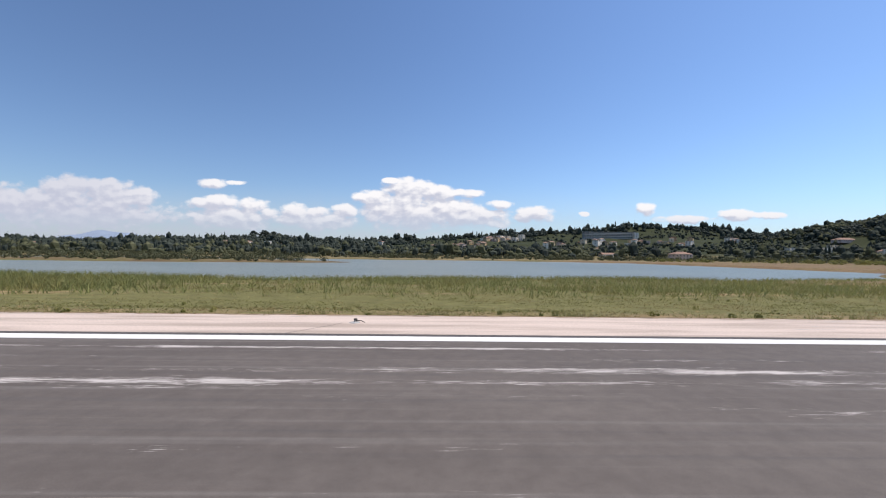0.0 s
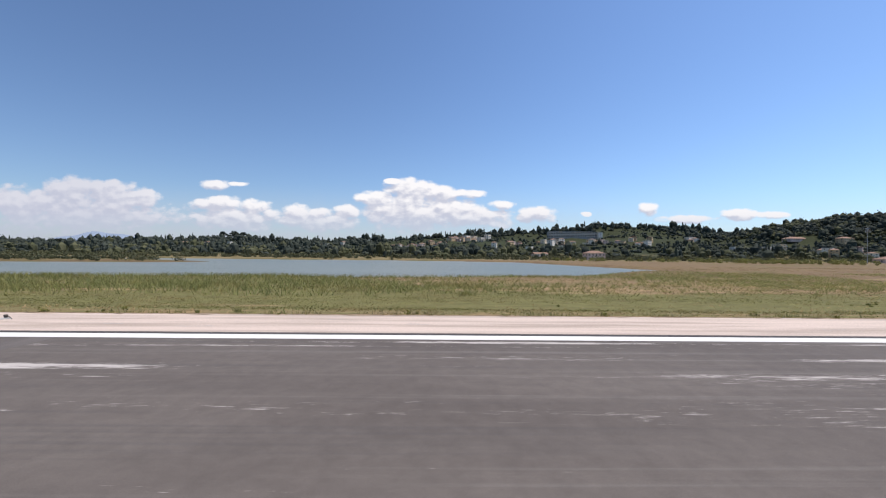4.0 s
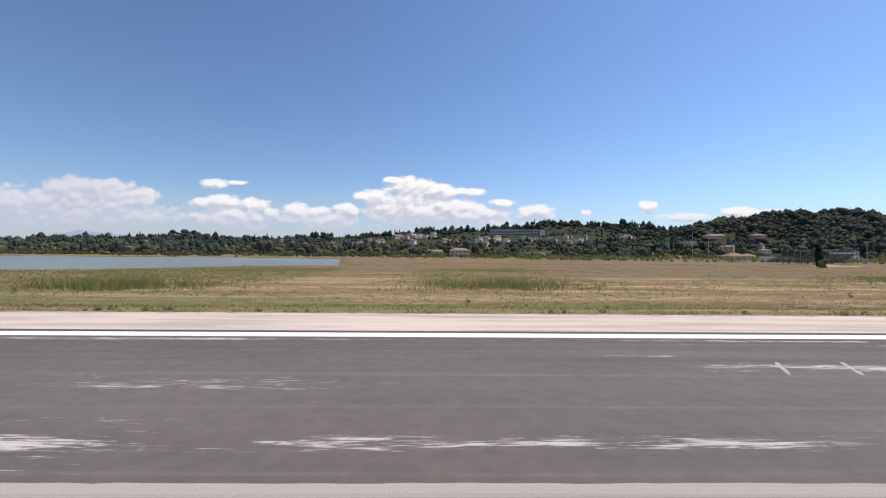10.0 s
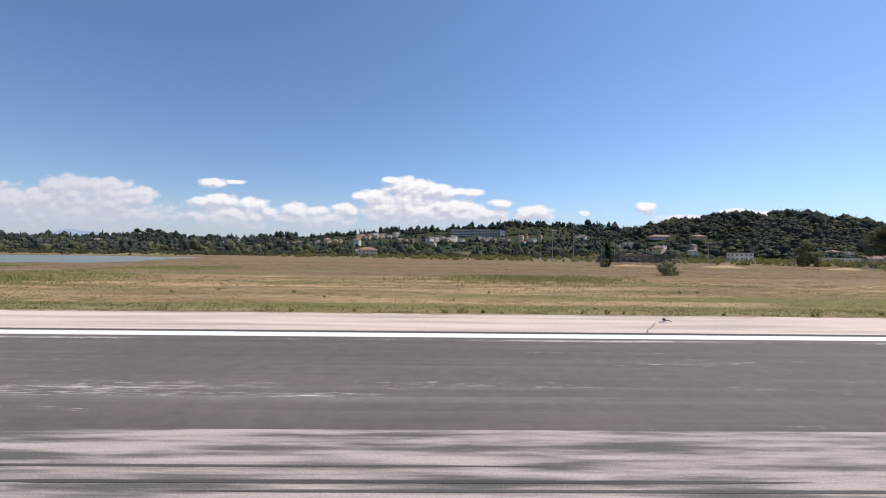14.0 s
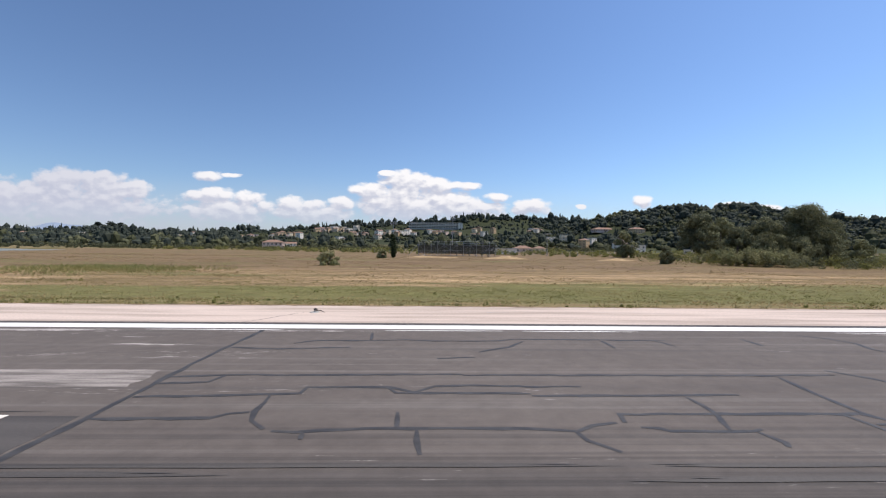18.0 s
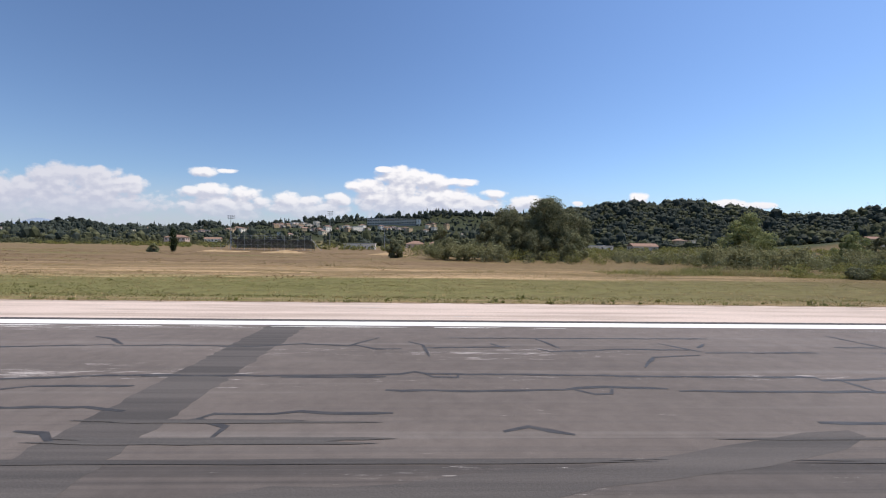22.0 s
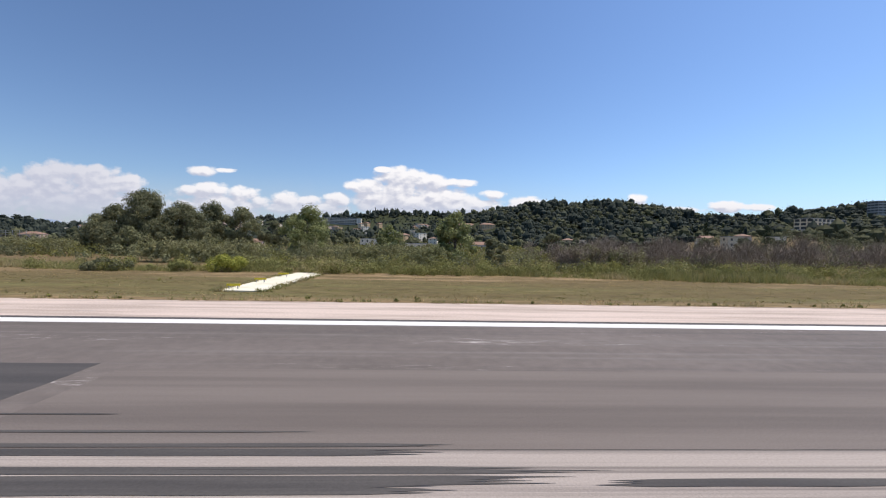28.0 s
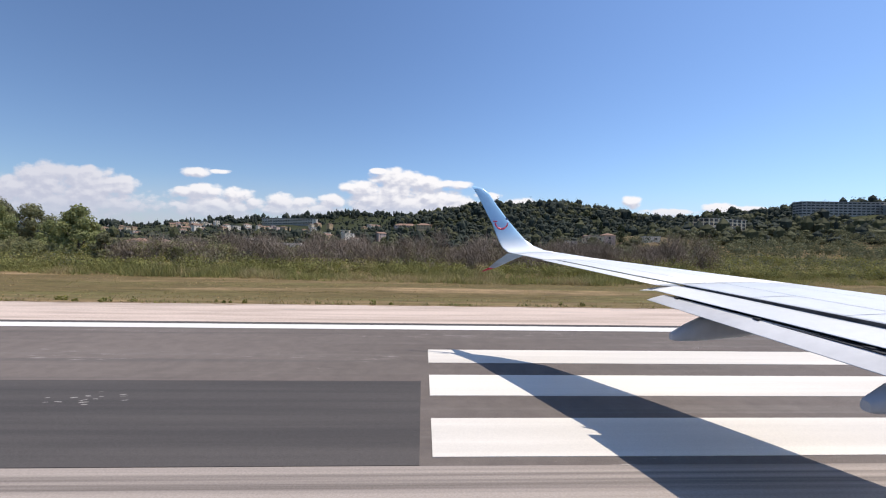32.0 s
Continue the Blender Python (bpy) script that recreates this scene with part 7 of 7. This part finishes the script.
def grandstand(x, y, w):
    """Scaffold seating seen from behind: posts, braces, stepped boards and a rail."""
    thing = new("grandstand")
    thing.matrix_world = pose(x, y, zat(x, y))
    tagged(thing, "dark scaffold grandstand with raked seat boards", "grandstand")
    n = 12
    for i in range(n + 1):
        px = -w / 2 + w * i / n
        for py, h in ((0.0, 6.9), (3.0, 4.9), (6.0, 3.0)):
            bm = bmesh.new()
            tube(bm, [(px, py, -0.4), (px, py, h)], [0.08, 0.08], 6)
            part("post", bm, STEEL if py == 0 else RUST, thing)
        if i < n:
            q = px + w / n
            for z0, z1 in ((0.3, 2.6), (2.7, 5.0)):
                bm = bmesh.new()
                a, b = ((px, 0, z0), (q, 0, z1)) if i % 2 else ((px, 0, z1), (q, 0, z0))
                tube(bm, [a, b], [0.05, 0.05], 5)
                part("brace", bm, STEEL, thing)
    for h in (0.4, 2.65, 5.05, 5.9, 6.7):
        bm = bmesh.new()
        tube(bm, [(-w / 2, 0, h), (w / 2, 0, h)], [0.05, 0.05], 5)
        part("rail", bm, STEEL, thing)
    for k in range(9):
        bm = bmesh.new()
        box(bm, -w / 2, w / 2, 0.3 + k * 0.75, 0.72 + k * 0.75, 5.0 - k * 0.45, 5.08 - k * 0.45)
        part("seat_board", bm, STAND_BOARD, thing)
        bm = bmesh.new()
        box(bm, -w / 2, w / 2, 0.74 + k * 0.75, 0.78 + k * 0.75, 4.7 - k * 0.45, 4.98 - k * 0.45)
        part("riser", bm, STAND_BOARD, thing)
    for side in (-1, 1):
        bm = bmesh.new()
        tube(bm, [(side * w / 2, 0, 5.4), (side * (w / 2 + 4.5), 0, 0.3)], [0.09, 0.09], 6)
        part("stair_rail", bm, STEEL, thing)
    return thing


grandstand(376.5, 190, 35.0)


def mast(x, y, tall, heads, label):
    thing = new("floodlight_mast")
    thing.matrix_world = pose(x, y, zat(x, y))
    tagged(thing, label, "floodlight mast", "floodlight masts")
    bm = bmesh.new()
    tube(bm, [(0, 0, -0.5), (0, 0, tall)], [0.22, 0.11], 8)
    part("pole", bm, STEEL, thing)
    for row in range(heads):
        bm = bmesh.new()
        tube(bm, [(-1.5, 0, tall - row * 1.1), (1.5, 0, tall - row * 1.1)], [0.06, 0.06], 6)
        part("crossarm", bm, STEEL, thing)
        for k in range(4):
            bm = bmesh.new()
            box(bm, -1.5 + k, -1.0 + k, -0.2, 0.12, tall - row * 1.1 + 0.06, tall - row * 1.1 + 0.5, 0.04)
            part("lamp_head", bm, STEEL, thing)


mast(345, 220, 16.6, 2, "grey floodlight mast beside a grandstand")
mast(379, 290, 24.2, 3, "tall grey floodlight mast behind a grandstand")
mast(424, 215, 11, 1, "short grey floodlight mast")


def wire_fence(x0, x1, y, n, tall, label):
    thing = new("fence")
    thing.matrix_world = pose(x0, y, zat((x0 + x1) / 2, y))
    tagged(thing, label, "fence", "fences")
    for i in range(n + 1):
        bm = bmesh.new()
        tube(bm, [((x1 - x0) * i / n, 0, -0.3), ((x1 - x0) * i / n, 0, tall)], [0.06, 0.06], 6)
        part("post", bm, STEEL, thing)
    for h in (0.25, 0.6, 0.97):
        bm = bmesh.new()
        tube(bm, [(0, 0, tall * h), (x1 - x0, 0, tall * h)], [0.02, 0.02], 4)
        part("wire", bm, STEEL, thing)


wire_fence(335, 470, 222, 34, 2.6, "tall wire fence on steel posts")
wire_fence(585, 622, 100, 14, 1.8, "wire fence on steel posts behind weeds")

# Pale slab across the meadow with yellow barriers along it.
bm = bmesh.new()
rows = []
rnd = random.Random(9)
wear = [0.0, 0.0]
for i in range(70):
    yy = 42.0 + 25.0 * i / 69
    wear = [w * 0.8 + rnd.gauss(0, 0.06) for w in wear]
    x0, x1 = 547.7 + wear[0], 552.2 + wear[1]
    z = zat(550, yy) + 0.1
    rows.append([bm.verts.new(q) for q in ((x0, yy, z - 0.4), (x0, yy, z), (x1, yy, z), (x1, yy, z - 0.4))])
for r0, r1 in zip(rows, rows[1:]):
    for k in range(3):
        bm.faces.new((r0[k], r0[k + 1], r1[k + 1], r1[k]))
bm.faces.new(rows[0][::-1])
bm.faces.new(rows[-1])
bmesh.ops.recalc_face_normals(bm, faces=bm.faces)
track = part("concrete_track", bm, SLAB)
tagged(track, "sunlit pale concrete track across the meadow", "track", kind="structure")
for k, yy in enumerate((43.5, 50.5, 58.5)):
    b = new("barrier")
    b.matrix_world = pose(548.6, yy, zat(550, yy) + 0.09)
    tagged(b, "low yellow barrier on two legs", "barrier", "barriers beside the track")
    for s in (-0.45, 0.45):
        bm = bmesh.new()
        box(bm, s - 0.05, s + 0.05, -0.04, 0.04, 0, 0.35, 0.01)
        part("leg", bm, STEEL, b)
    bm = bmesh.new()
    box(bm, -0.7, 0.7, -0.04, 0.04, 0.3, 0.52, 0.015)
    part("bar", bm, YELLOW, b)


# Distant ridge; its haze is only in the colour, the air is clear.
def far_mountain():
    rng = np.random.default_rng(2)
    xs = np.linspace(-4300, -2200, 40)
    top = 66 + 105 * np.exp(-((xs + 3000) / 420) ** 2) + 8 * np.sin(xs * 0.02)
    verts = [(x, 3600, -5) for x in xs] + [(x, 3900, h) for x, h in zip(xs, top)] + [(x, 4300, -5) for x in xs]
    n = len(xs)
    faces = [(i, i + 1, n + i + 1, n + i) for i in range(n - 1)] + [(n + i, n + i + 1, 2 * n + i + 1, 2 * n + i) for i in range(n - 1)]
    tagged(new("backdrop", mesh_of("backdrop", verts, faces, MOUNTAIN, True)), "far mountain with pale blue haze painted into its colour", "mountain", kind="structure")


far_mountain()


# ---- heaps of sandy earth at the end of the meadow ----
def sand_heap(x, y, length, depth, tall, seed, label):
    rng = np.random.default_rng(seed)
    n, m = 26, 12
    u, v = np.meshgrid(np.linspace(-1, 1, n), np.linspace(-1, 1, m))
    lump = np.clip(1 - u ** 2 - v ** 2, 0, 1) ** 0.8 * (0.75 + 0.3 * np.sin(u * 5 + seed) * np.cos(v * 3) + 0.12 * rng.normal(0, 1, u.shape))
    px, py = x + u.ravel() * length / 2, y + v.ravel() * depth / 2
    verts = np.stack([px, py, height(px, py) - 0.03 + lump.ravel() * tall], 1)
    faces = [(j * n + i, j * n + i + 1, (j + 1) * n + i + 1, (j + 1) * n + i) for j in range(m - 1) for i in range(n - 1)]
    tagged(new("sand_heap", mesh_of("sand_heap", verts, np.array(faces), SAND, True)), label, "sand heap", "earth heaps")


sand_heap(393, 158, 17, 7, 1.0, 1, "low heap of orange sandy earth")
sand_heap(432, 150, 15, 6, 0.8, 2, "low ridge of orange sandy earth")
sand_heap(365, 170, 22, 6, 0.7, 3, "flat spread of orange sandy earth")
